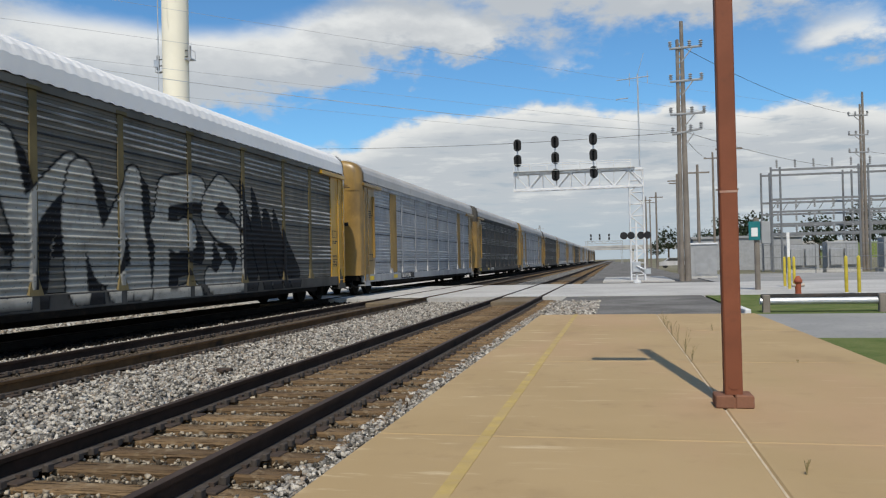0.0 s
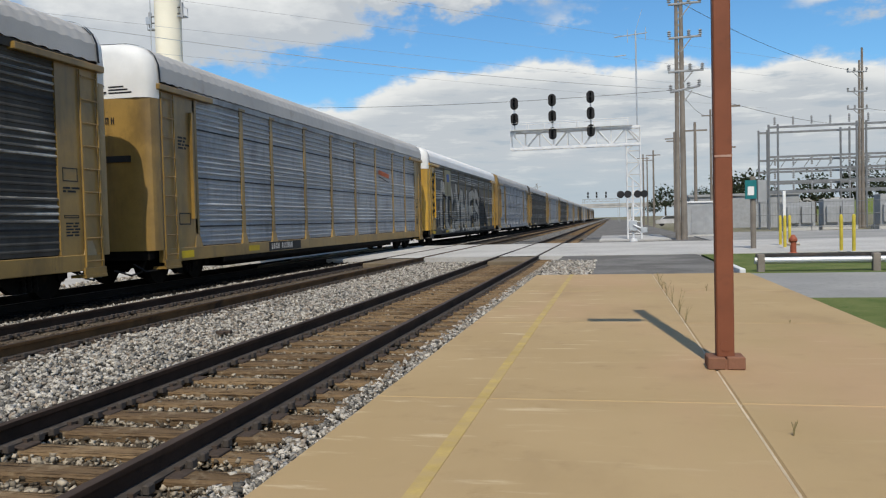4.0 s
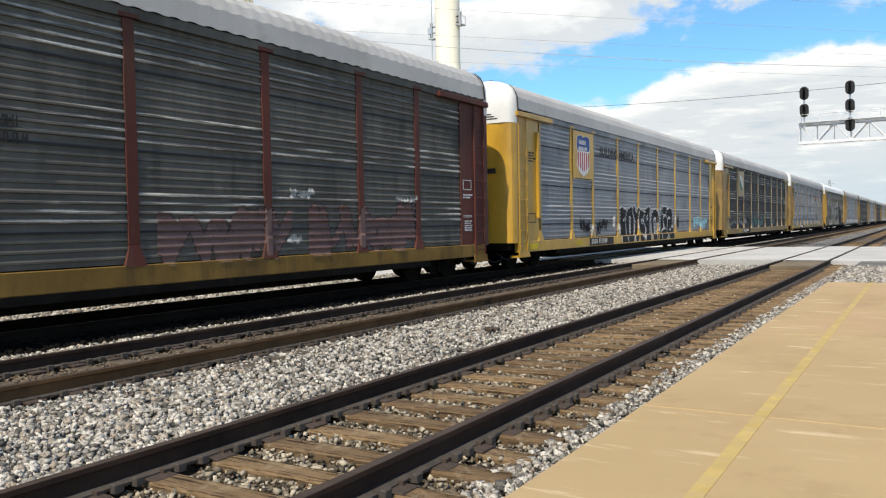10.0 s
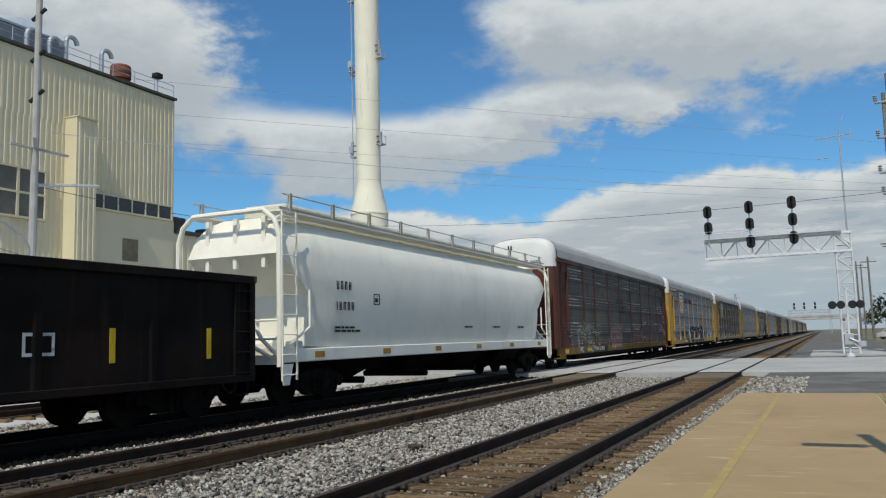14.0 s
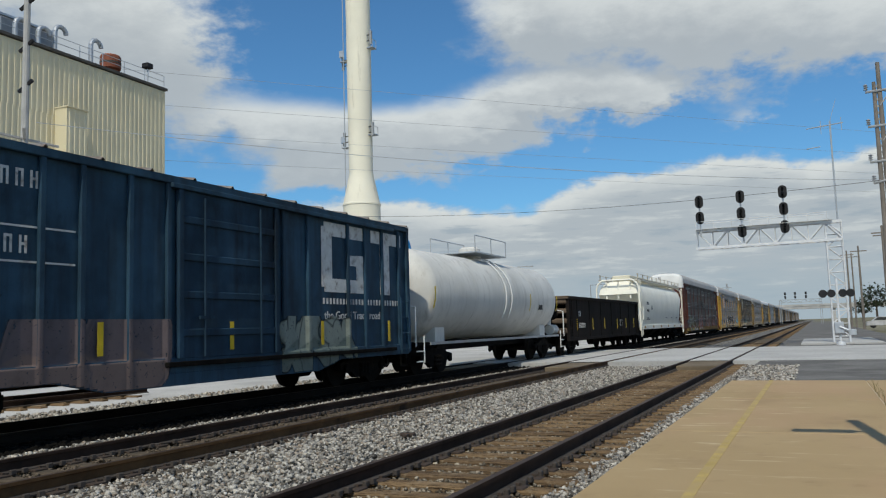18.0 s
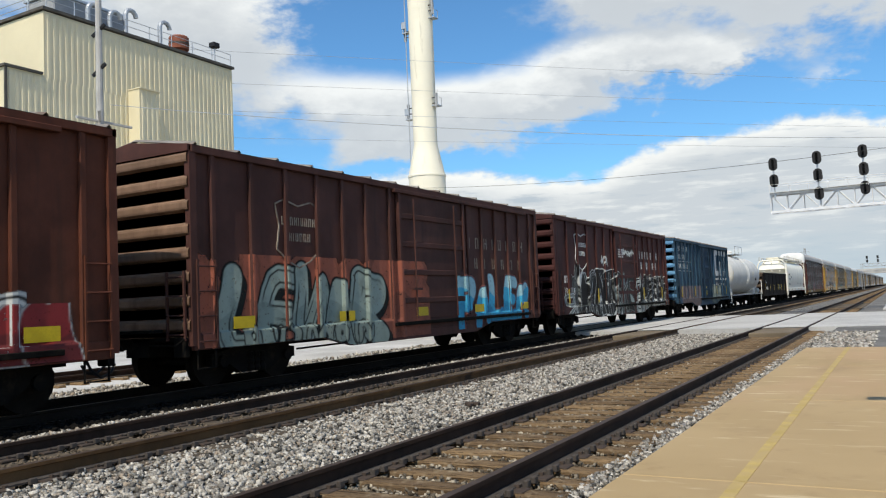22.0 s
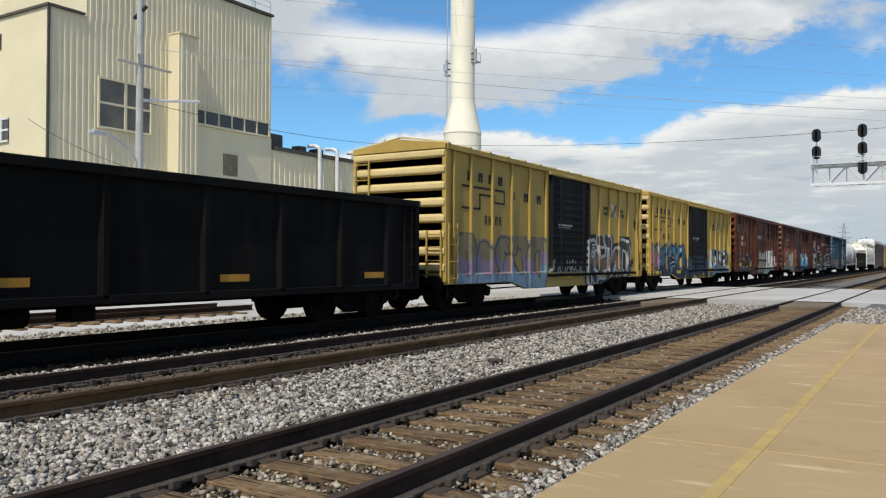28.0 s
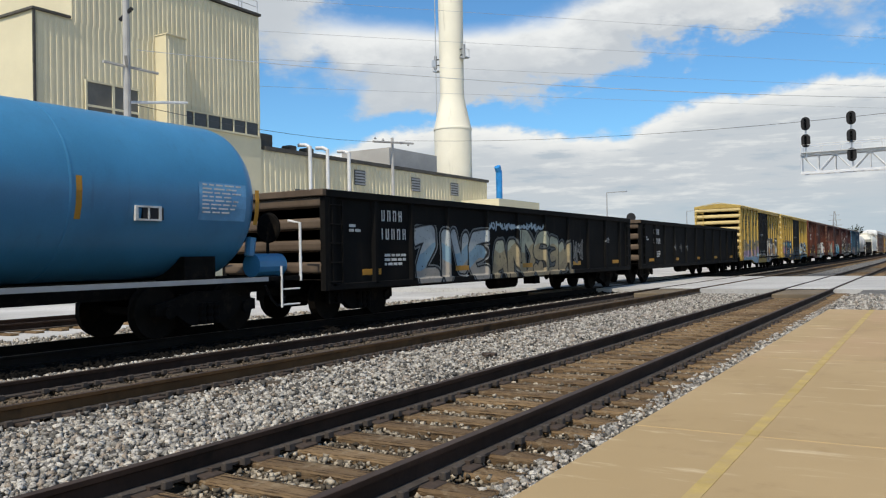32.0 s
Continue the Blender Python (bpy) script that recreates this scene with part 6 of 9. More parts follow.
P_darkw = rolling_stock("weathered_grey_sheet", (0.17, 0.17, 0.165), 0.6, 0.2, dirt=(0.07, 0.065, 0.06), dirt_amount=0.4, metal=0.2)
P_Apost = rolling_stock("faded_olive_post", (0.16, 0.125, 0.06), 0.6, 0.2, dirt=(0.09, 0.08, 0.06), dirt_amount=0.4)
P_A = rolling_stock("tagged_grey_sheet", (0.155, 0.144, 0.122), 0.55, 0.14, dirt=(0.085, 0.08, 0.072), dirt_amount=0.25, metal=0.15)
P_Dp = rolling_stock("silver_sheet_with_tags", (0.27, 0.276, 0.284), 0.5, 0.14, dirt=(0.12, 0.122, 0.128), dirt_amount=0.32, metal=0.35)
P_Cp = rolling_stock("dark_sheet_with_tags", (0.075, 0.071, 0.064), 0.6, 0.25, dirt=(0.05, 0.045, 0.038), dirt_amount=0.4, metal=0.2)
P_Ep = rolling_stock("dark_sheet_with_pale_tags", (0.120, 0.114, 0.099), 0.6, 0.22, dirt=(0.05, 0.048, 0.044), dirt_amount=0.38, metal=0.2)


def lit_rib_material(name, base, pale, cover):
    """Raised ribs paler in long uneven runs: wear, with the sun on them painted in."""
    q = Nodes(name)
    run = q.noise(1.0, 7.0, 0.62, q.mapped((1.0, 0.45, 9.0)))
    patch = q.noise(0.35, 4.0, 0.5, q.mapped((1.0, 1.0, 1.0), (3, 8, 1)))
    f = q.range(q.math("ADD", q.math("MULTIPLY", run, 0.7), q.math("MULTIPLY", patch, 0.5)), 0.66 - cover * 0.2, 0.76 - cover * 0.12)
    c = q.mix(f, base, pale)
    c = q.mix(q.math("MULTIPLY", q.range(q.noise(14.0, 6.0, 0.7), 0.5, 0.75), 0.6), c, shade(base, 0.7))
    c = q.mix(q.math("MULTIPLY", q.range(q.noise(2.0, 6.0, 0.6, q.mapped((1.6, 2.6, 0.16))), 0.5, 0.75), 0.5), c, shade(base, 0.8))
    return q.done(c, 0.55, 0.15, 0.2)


P_rib = lit_rib_material("sunlit_worn_ribs", (0.10, 0.095, 0.085), (0.44, 0.42, 0.38), 0.35)
P_ribA = lit_rib_material("sunlit_worn_grey_ribs", (0.15, 0.145, 0.13), (0.46, 0.445, 0.41), 0.75)
P_ribpale = lit_rib_material("sunlit_worn_silver_ribs", (0.30, 0.308, 0.318), (0.45, 0.465, 0.48), 0.45)
P_skirt = rolling_stock("rusty_yellow_sill", (0.20, 0.118, 0.032), 0.6, 0.25, dirt=(0.05, 0.034, 0.022), dirt_amount=0.5)
P_board = rolling_stock("faded_cream_board", (0.27, 0.25, 0.17), 0.6, 0.1, dirt_amount=0.25)
R_white = surface("white_roof_sheet", (0.70, 0.70, 0.69), 0.5, 0.0, 0.06, 0.5)
R_grey = surface("galvanised_roof_sheet", (0.40, 0.39, 0.375), 0.6, 0.1, 0.12, 0.5, dirt=(0.30, 0.28, 0.25), dirt_amount=0.2)

lead = car_carrier(59.3, P_dullyellow, P_silver, R_grey, posts=P_silver, skirt=P_silver, label= "silver ribbed car carrier with faded yellow ends", white_end=P_dullyellow, worn=P_ribpale)
P_tan = rolling_stock("faded_tan_board", (0.27, 0.175, 0.065), 0.6, 0.2, dirt=(0.14, 0.11, 0.06), dirt_amount=0.35)
for a, b in ((-9.0, -7.9), (7.6, 8.5)):
    part("side_board", Geo().box(1.47, 1.482, a, b, 0.92, 4.66), P_tan, lead, "faded tan painted board")
ahead = []
ahead.append(car_carrier(88.3, P_dullyellow, P_dark, R_grey, posts=P_dark, skirt=P_dark, label= "grimy grey car carrier with dull yellow ends", white_end=P_dark))
for i in range(11):
    src = (lead, ahead[0], lead)[i % 3]
    uu = 117.2 + 28.9 * i
    o = copy_thing(src, pose(XT, uu - HALF, 0))
    MOVING.append((o, uu - HALF))
    WHEELS.extend(q for q in o.children_recursive if q.name.startswith("wheelset"))
acar = car_carrier(30.2, P_yellow, P_A, R_white, "grey car carrier covered in large black painted tags", logo="blue", posts=P_Apost, skirt=P_dark, board=P_board, worn=P_ribA)
bcar = car_carrier(1.6, P_dullyellow, P_silver, R_grey, "silver ribbed car carrier with faded yellow posts", worn=P_ribpale)
g = Geo().add([(1.492, HALF - 8.3 + a, 3.45 + b) for a, b in ((0, 0.16), (1.75, 0.02), (1.83, 0.22), (0.1, 0.36))], [(0, 1, 2, 3)])
part("emblem", g.mesh("emblem", surface("faded_orange_emblem", (0.40, 0.10, 0.04), 0.6), False, False), None, bcar, "faded orange emblem bar")
g = Geo().add([(1.492, HALF - 8.25 + a, 3.33 + b) for a, b in ((0, 0.14), (1.7, -0.06), (1.7, -0.02), (0.0, 0.19))], [(0, 1, 2, 3)])
part("emblem", g.mesh("emblem", M_text_black, False, False), None, bcar, "dark emblem line")
ccar = car_carrier(-27.2, P_dullyellow, P_Cp, R_grey, "dark grimy car carrier with beige posts and dull yellow ends", logo="flag", posts=P_beige, board=P_beige)
dcar = car_carrier(-56.0, P_yellow, P_Dp, R_grey, "silver car carrier with bright yellow ends and a shield emblem", logo="shield", worn=P_ribpale)
lettering(dcar, "slogan", "BUILDING AMERICA", M_text_black, 1.478, HALF - 19.3, 3.95, 0.46, "dark blue slogan lettering", 1.0)
ecar = car_carrier(-84.6, P_maroon, P_Ep, R_grey, "dark grey car carrier with red-brown posts and ends", skirt=P_skirt, mark=M_text_white)
bars(ecar, 1.5, HALF - 14.2, 3.1, 0.3, (2,), M_text_black, "black emblem lettering")
g = Geo()
for i in range(5):
    g.box(1.495, 1.502, HALF - 15.6 + i * 0.1, HALF - 14.35, 3.12 + i * 0.075, 3.165 + i * 0.075)
part("emblem_stripes", g, M_text_black, ecar, "black emblem stripes")
bars(ecar, 1.5, HALF - 14.3, 2.85, 0.15, (7,), M_text_black, "black company lettering")
bars(ecar, 1.5, HALF - 14.3, 2.62, 0.15, (8,), M_text_black, "black company lettering")


# ---- box cars ----
def box_end(half, s, z0, z1, w=1.45, ribs=8):
    """End wall with deep horizontal pressed ribs."""
    prof = [(0.0, z0)]
    p = (z1 - z0) / ribs
    for i in range(ribs):
        a = z0 + i * p
        prof += [(0.0, a + 0.22 * p), (0.09, a + 0.32 * p), (0.10, a + 0.40 * p), (0.10, a + 0.60 * p), (0.085, a + 0.68 * p), (0.0, a + 0.78 * p)]
    prof.append((0.0, z1))
    return Geo().strip([[(x, s * (half + d), z) for d, z in prof] for x in (-w, w)])


def box_car(u_front, u_rear, paint, label, ribs, door, door_paint=None, eave=4.30, end_paint=None, roof_paint=None, door_slats=0, low_sill=0.55, peak=0.22, flat_reflectors=False):
    half = (u_front - u_rear) / 2
    mid = (u_front + u_rear) / 2
    car = thing("box_car", label, "train car", (XT, mid, 0), "cars of the freight train")
    MOVING.append((car, mid))
    part("body", Geo().box(-1.40, 1.40, -half, half, 0.95, eave, 0.01), paint, car)
    part("side_sill", Geo().box(1.36, 1.46, -half, half, 0.72, 1.0, 0.01).box(-1.46, -1.36, -half, half, 0.72, 1.0, 0.01).add([(1.46, -half + 3.6, 0.72), (1.46, half - 3.6, 0.72), (1.46, half - 4.6, low_sill - 0.05), (1.46, -half + 4.6, low_sill - 0.05), (1.36, -half + 3.6, 0.72), (1.36, half - 3.6, 0.72), (1.36, half - 4.6, low_sill - 0.05), (1.36, -half + 4.6, low_sill - 0.05)], [(0, 1, 2, 3), (4, 5, 6, 7), (0, 1, 5, 4), (1, 2, 6, 5), (2, 3, 7, 6), (3, 0, 4, 7)]), paint, car)
    part("center_sill", Geo().box(-0.3, 0.3, -half, half, 0.6, 0.95), M_under, car)
    part("floor_beam", Geo().box(-1.35, 1.35, -half, half, 0.88, 0.95), M_under, car)
    for r in ribs:
        y = half + r
        part("side_post", Geo().box(1.40, 1.475, y - 0.055, y + 0.055, 0.85, eave - 0.1, 0.015), paint, car)
    n = len(ribs)
    for i in range(n):
        y = -half + 0.6 + (2 * half - 1.2) * i / (n - 1)
        part("side_post", Geo().box(-1.475, -1.40, y - 0.055, y + 0.055, 0.85, eave - 0.1), paint, car)
    part("top_chord", Geo().box(1.39, 1.50, -half - 0.02, half + 0.02, eave - 0.12, eave + 0.02, 0.012).box(-1.50, -1.39, -half, half, eave - 0.12, eave + 0.02, 0.012), paint, car)
    for s in (-1, 1):
        part("end_wall", box_end(half, s, 0.95, eave).mesh("end_wall", end_paint or paint, False), None, car)
        for x in (-1.42, 1.42):
            part("corner_post", Geo().box(x - 0.06, x + 0.06, s * half - 0.06, s * half + 0.09, 0.8, eave), paint, car)
        # sloping end of the roof
        part("end_chord", Geo().add([(-1.48, s * half, eave - 0.1), (1.48, s * half, eave - 0.1), (1.48, s * half, eave + 0.02), (0, s * half, eave + peak), (-1.48, s * half, eave + 0.02), (-1.48, s * (half + 0.1), eave - 0.1), (1.48, s * (half + 0.1), eave - 0.1), (1.48, s * (half + 0.1), eave + 0.02), (0, s * (half + 0.1), eave + peak), (-1.48, s * (half + 0.1), eave + 0.02)], [(0, 1, 2, 3, 4), (5, 6, 7, 8, 9), (0, 1, 6, 5), (1, 2, 7, 6), (2, 3, 8, 7), (3, 4, 9, 8), (4, 0, 5, 9)]), paint, car)
        end_ladder(car, paint, s * (half + 0.1), s, -1.35, -0.9, 0.9, eave - 0.3, 8)
        end_ladder(car, paint, s * (half + 0.1), s, 0.95, 1.38, 0.9, 2.1, 4)
        part("brake_step", Geo().box(-0.9, 0.9, s * (half + 0.35) - 0.15, s * (half + 0.35) + 0.15, 1.05, 1.1), M_under, car)
    part("brake_wheel", Geo().lathe([(0.24, 0), (0.28, 0.02), (0.28, 0.05), (0.24, 0.06), (0.04, 0.03)], 16, "y", (-0.5, -half - 0.3, 2.2)), M_under, car)
    rg = Geo()
    rg.add([(1.5, -half, eave + 0.02), (0, -half, eave + peak), (-1.5, -half, eave + 0.02), (1.5, half, eave + 0.02), (0, half, eave + peak), (-1.5, half, eave + 0.02)], [(0, 1, 4, 3), (1, 2, 5, 4)])
    part("roof", rg.mesh("roof", roof_paint or M_boxroof, False), None, car)
    k = 14
    for i in range(k + 1):
        y = -half + 0.06 + (2 * half - 0.12) * i / k
        part("roof_seam", Geo().add([(1.52, y - 0.05, eave + 0.02), (0, y - 0.05, eave + peak + 0.05), (-1.52, y - 0.05, eave + 0.02), (1.52, y + 0.05, eave + 0.02), (0, y + 0.05, eave + peak + 0.05), (-1.52, y + 0.05, eave + 0.02), (1.52, y, eave + 0.07), (0, y, eave + peak + 0.09), (-1.52, y, eave + 0.07)], [(0, 1, 7, 6), (1, 2, 8, 7), (6, 7, 4, 3), (7, 8, 5, 4)]), roof_paint or M_boxroof, car)
    d0, d1 = half + door[0], half + door[1]
    dp = door_paint or paint
    dr = part("door", Geo().box(1.41, 1.47, d0, d1, 0.98, eave - 0.2, 0.012), dp, car, "sliding side door")
    ns = door_slats or 4
    for i in range(ns):
        z = 1.1 + (eave - 1.5) * (i + 0.5) / ns
        hgt = 0.05 if door_slats else 0.07
        part("door_rib", Geo().box(1.47, 1.51, d0 + 0.1, d1 - 0.1, z - hgt, z + hgt, 0.014), dp, dr)
    for y in (d0 + 0.05, d1 - 0.05):
        part("door_edge", Geo().box(1.47, 1.53, y - 0.06, y + 0.06, 0.98, eave - 0.2, 0.012), dp, dr)
    part("lock_rod", Geo().tube((1.55, d0 + 0.65, 1.0), (1.55, d0 + 0.65, eave - 0.3), 0.022, 6).box(1.53, 1.57, d0 + 0.5, d0 + 0.9, 1.7, 1.76), dp, dr)
    part("lock_rod", Geo().tube((1.55, d1 - 0.65, 1.0), (1.55, d1 - 0.65, eave - 0.3), 0.022, 6), dp, dr)
    part("door_track", Geo().box(1.44, 1.56, d0 - 0.3, half - 0.9, 0.84, 0.93, 0.01), M_under, car)
    part("door_track", Geo().box(1.42, 1.55, d0 - 0.2, half - 0.9, eave - 0.2, eave - 0.11, 0.01), paint, car)
    ladder(car, paint, 1.46, -half + 0.06, -half + 0.5, 0.75, 2.3, 4)
    ladder(car, paint, 1.46, half - 0.5, half - 0.06, 0.75, 2.3, 4)
    for s in (-1, 1):
        part("stirrup_step", Geo().path([(1.44, s * (half - 0.08), 0.8), (1.44, s * (half - 0.08), 0.4), (1.44, s * (half - 0.5), 0.4), (1.44, s * (half - 0.5), 0.8)], 0.02), M_under, car)
    for i in range(5):
        y = -half + 1.2 + (2 * half - 2.4) * i / 4
        part("reflector", Geo().box(1.478, 1.483, y - 0.28, y + 0.28, 1.05, 1.27) if flat_reflectors else Geo().box(1.478, 1.482, y - 0.06, y + 0.06, 1.1, 1.65) if not door_slats else Geo().box(1.465, 1.468, y - 0.35, y + 0.35, 0.78, 0.92), M_reflect, car, "yellow reflector strip")
    part("air_tank", Geo().tube((0.5, -0.7, 0.62), (0.5, 0.8, 0.62), 0.2, 12).box(0.7, 1.1, 1.2, 1.6, 0.5, 0.85), M_under, car)
    for s in (-1, 1):
        part("cut_lever", Geo().path([(1.4, s * (half + 0.12), 0.95), (1.3, s * (half + 0.3), 0.82), (0.3, s * (half + 0.32), 0.85)], 0.016), M_under, car)
        part("brake_rod", Geo().tube((0.85, s * (half - 3.4), 0.52), (0.85, s * 0.8, 0.55), 0.022, 6), M_under, car)
        for x in (-1.2, 1.2):
            part("end_sill_gusset", Geo().box(x - 0.15, x + 0.15, min(s * half, s * (half + 0.12)), max(s * half, s * (half + 0.12)), 0.6, 0.95, 0.02), M_under, car)
    running_gear(car, half + 0.25, 2.15)
    return car, half


M_boxroof = surface("galvanised_box_roof", (0.24, 0.22, 0.20), 0.6, 0.3, 0.25, 0.8, dirt=(0.13, 0.08, 0.05), dirt_amount=0.45)
RIB12 = [-0.55, -1.75, -2.95, -4.15, -5.3, -9.5, -10.5, -11.3, -12.1, -13.0, -13.9, -14.8]
B_blue = rolling_stock("faded_blue_box_car", (0.028, 0.066, 0.104), 0.5, 0.3, dirt=(0.016, 0.018, 0.022), dirt_amount=0.6, grime=0.7)
B_bluedoor = rolling_stock("sooty_blue_door", (0.022, 0.052, 0.085), 0.6, 0.3, dirt=(0.014, 0.013, 0.013), dirt_amount=0.6, grime=0.8)
# the blue again, lightened for the sun on the end walls
B_blueend = rolling_stock("sunlit_blue_end", (0.11, 0.26, 0.42), 0.5, 0.12, dirt=(0.05, 0.09, 0.14), dirt_amount=0.2)
B_maroon1 = rolling_stock("dark_maroon_box_car", (0.062, 0.024, 0.022), 0.55, 0.2, dirt=(0.035, 0.02, 0.018), dirt_amount=0.35)
B_maroon2 = rolling_stock("faded_maroon_box_car", (0.078, 0.034, 0.028), 0.55, 0.22, dirt=(0.04, 0.024, 0.02), dirt_amount=0.35)
# dusty rust-tan end, its colour also lifted for the sun on it
B_dustyend = rolling_stock("dusty_sunlit_box_end", (0.20, 0.125, 0.085), 0.7, 0.3, dirt=(0.07, 0.036, 0.026), dirt_amount=0.45)
B_brown = rolling_stock("faded_red_brown_box_car", (0.108, 0.036, 0.022), 0.55, 0.25, dirt=(0.045, 0.024, 0.018), dirt_amount=0.42)
B_yellow = rolling_stock("yellow_box_car_tagged_blue", (0.43, 0.285, 0.07), 0.5, 0.1, dirt=(0.30, 0.20, 0.06), dirt_amount=0.2, grime=0.35)
B_yellow2 = rolling_stock("yellow_box_car_tagged_grey", (0.42, 0.285, 0.08), 0.5, 0.1, dirt=(0.28, 0.19, 0.06), dirt_amount=0.2, grime=0.35)
# the yellow again, paler because sun on the ends is in the tone
B_yellowend = rolling_stock("sunlit_yellow_end", (0.60, 0.465, 0.22), 0.5, 0.08, dirt_amount=0.1, grime=0.2)
B_blackdoor = rolling_stock("black_slatted_door", (0.018, 0.018, 0.018), 0.6, 0.2, dirt=(0.034, 0.032, 0.03), dirt_amount=0.3, spec=0.06)

RIBS_I = [-0.5, -1.45, -2.35, -3.2, -4.95, -5.9, -9.4, -10.3, -11.3, -12.05, -12.9, -13.8, -14.75]
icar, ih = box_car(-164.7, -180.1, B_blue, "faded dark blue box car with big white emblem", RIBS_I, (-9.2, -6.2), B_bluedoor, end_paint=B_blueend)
bars(icar, 1.407, -6.8, 3.68, 0.27, (5, 5), M_text_white, "white company lettering")
bars(icar, 1.407, -6.8, 3.22, 0.27, (7,), M_text_white, "white company lettering")
bars(icar, 1.407, -6.8, 2.68, 0.27, (3, 6), M_text_white, "white reporting mark")
part("rule", Geo().box(1.404, 1.41, -6.8, -3.7, 3.07, 3.10).box(1.404, 1.41, -6.8, -3.7, 2.54, 2.57), M_text_white, icar, "white painted rules")
g = Geo()
a, b = 3.35, 5.42
g.box(1.402, 1.413, a + 0.12, b, 3.72, 4.05).box(1.402, 1.410, a, a + 0.46, 2.47, 3.93).box(1.402, 1.413, a + 0.12, b - 0.1, 2.35, 2.68).box(1.402, 1.410, b - 0.46, b, 2.47, 3.32).box(1.402, 1.413, a + 1.15, b - 0.03, 3.04, 3.30)
g.box(1.402, 1.413, 5.72, 7.4, 3.72, 4.05).box(1.402, 1.410, 6.2, 6.72, 2.35, 3.73)
for k in range(26):
    g.box(1.402, 1.41, 3.4 + 0.15 * k, 3.47 + 0.15 * k, 2.06, 2.2)
part("emblem", g, M_text_white, icar, "big white block emblem")
lettering(icar, "slogan", "the Good Track road", M_text_white, 1.406, 3.45, 1.70, 0.27, "white slogan lettering", 1.15)
RIBS_J = [-0.5, -1.4, -2.3, -3.2, -4.1, -5.0, -9.0, -10.0, -11.0, -12.1, -13.2, -14.3, -15.4]
jcar, jh = box_car(-182.1, -197.7, B_maroon1, "dark maroon box car with white lettering and tags", RIBS_J, (-8.7, -5.4))
bars(jcar, 1.407, 1.9, 3.02, 0.34, (9,), M_text_white, "white company lettering", gap=1.0, wide=0.55, weight=0.17)
bars(jcar, 1.407, 2.7, 2.52, 0.34, (7,), M_text_white, "white company lettering", gap=1.0, wide=0.55, weight=0.17)
bars(jcar, 1.407, -6.85, 1.88, 0.27, (2,), M_text_white, "white reporting mark")
bars(jcar, 1.407, -6.85, 1.43, 0.27, (5,), M_text_white, "white car number")
small_print(jcar, 1.474, jh - 8.2, 3.3, 4, 0.9, M_text_white)


def shield_outline(car, y, z, w, h, material):
    o = [(-0.5, 0.42), (-0.3, 0.5), (0.0, 0.42), (0.3, 0.5), (0.5, 0.42), (0.42, 0.1), (0.48, -0.25), (0.25, -0.42), (0, -0.52), (-0.25, -0.42), (-0.48, -0.25), (-0.42, 0.1)]
    g = Geo()
    for (a, b), (c, d) in zip(o, o[1:] + o[:1]):
        g.tube((1.404, y + a * w, z + b * h), (1.404, y + c * w, z + d * h), 0.022, 4)
    part("shield", g, material, car, "faded painted shield outline")
    bars(car, 1.407, y - 0.36 * w, z + 0.12 * h, 0.17, (9,), material, "faded lettering", gap=0.25, wide=0.5)
    bars(car, 1.407, y - 0.3 * w, z - 0.12 * h, 0.17, (7,), material, "faded lettering", gap=0.25, wide=0.5)


M_fadedletter = surface("faded_pale_lettering", (0.30, 0.25, 0.20), 0.7, 0.0, 0.3, 2.0, dirt=(0.12, 0.06, 0.04), dirt_amount=0.5)
shield_outline(jcar, -4.9, 3.1, 1.45, 1.4, M_text_white)
RIBS_K = [-0.5, -1.35, -2.2, -3.1, -4.0, -4.9, -8.9, -9.9, -10.8, -11.7, -12.7, -13.7, -14.7]
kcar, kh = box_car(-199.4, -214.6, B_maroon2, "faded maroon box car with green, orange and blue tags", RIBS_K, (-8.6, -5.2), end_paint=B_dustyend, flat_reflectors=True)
shield_outline(kcar, -4.7, 2.9, 1.4, 1.35, M_fadedletter)
bars(kcar, 1.407, 2.15, 2.88, 0.32, (9,), M_fadedletter, "faded yellow company lettering", gap=1.1, wide=0.6)
bars(kcar, 1.407, 2.5, 2.3, 0.3, (7,), M_fadedletter, "faded yellow company lettering", gap=1.5, wide=0.6)
RIBS_L = [-0.5, -1.6, -2.7, -3.8, -4.9, -9.3, -10.4, -11.5, -12.6, -13.7, -14.8]
lcar, lh = box_car(-216.25, -231.3, B_brown, "faded red-brown box car with big white tags", RIBS_L, (-9.0, -5.2), flat_reflectors=True)
bars(lcar, 1.407, -7.2, 3.2, 0.5, (8,), M_fadedletter, "large faded company lettering", gap=0.35, wide=0.6)
bars(lcar, 1.407, 2.7, 3.35, 0.27, (8,), M_fadedletter, "faded slogan lettering", gap=0.5, wide=0.55)
lettering(lcar, "slogan", "S E R V E S", M_fadedletter, 1.407, 3.0, 2.78, 0.36, "faded slogan lettering", 1.1)
lettering(lcar, "slogan", "T H E  S O U T H", M_fadedletter, 1.407, 2.6, 2.18, 0.36, "faded slogan lettering", 1.1)
bars(lcar, 1.407, -lh + 1.9, 2.75, 0.22, (3,), M_text_white, "white reporting mark")
bars(lcar, 1.407, -lh + 1.9, 2.38, 0.24, (6,), M_text_white, "white car number")
small_print(lcar, 1.474, lh - 8.4, 3.05, 3, 1.6, M_text_white)


RIBS_Y = [-0.5, -1.55, -2.6, -3.65, -4.7, -5.6, -9.4, -10.6, -11.8, -13.0, -14.2, -15.1]


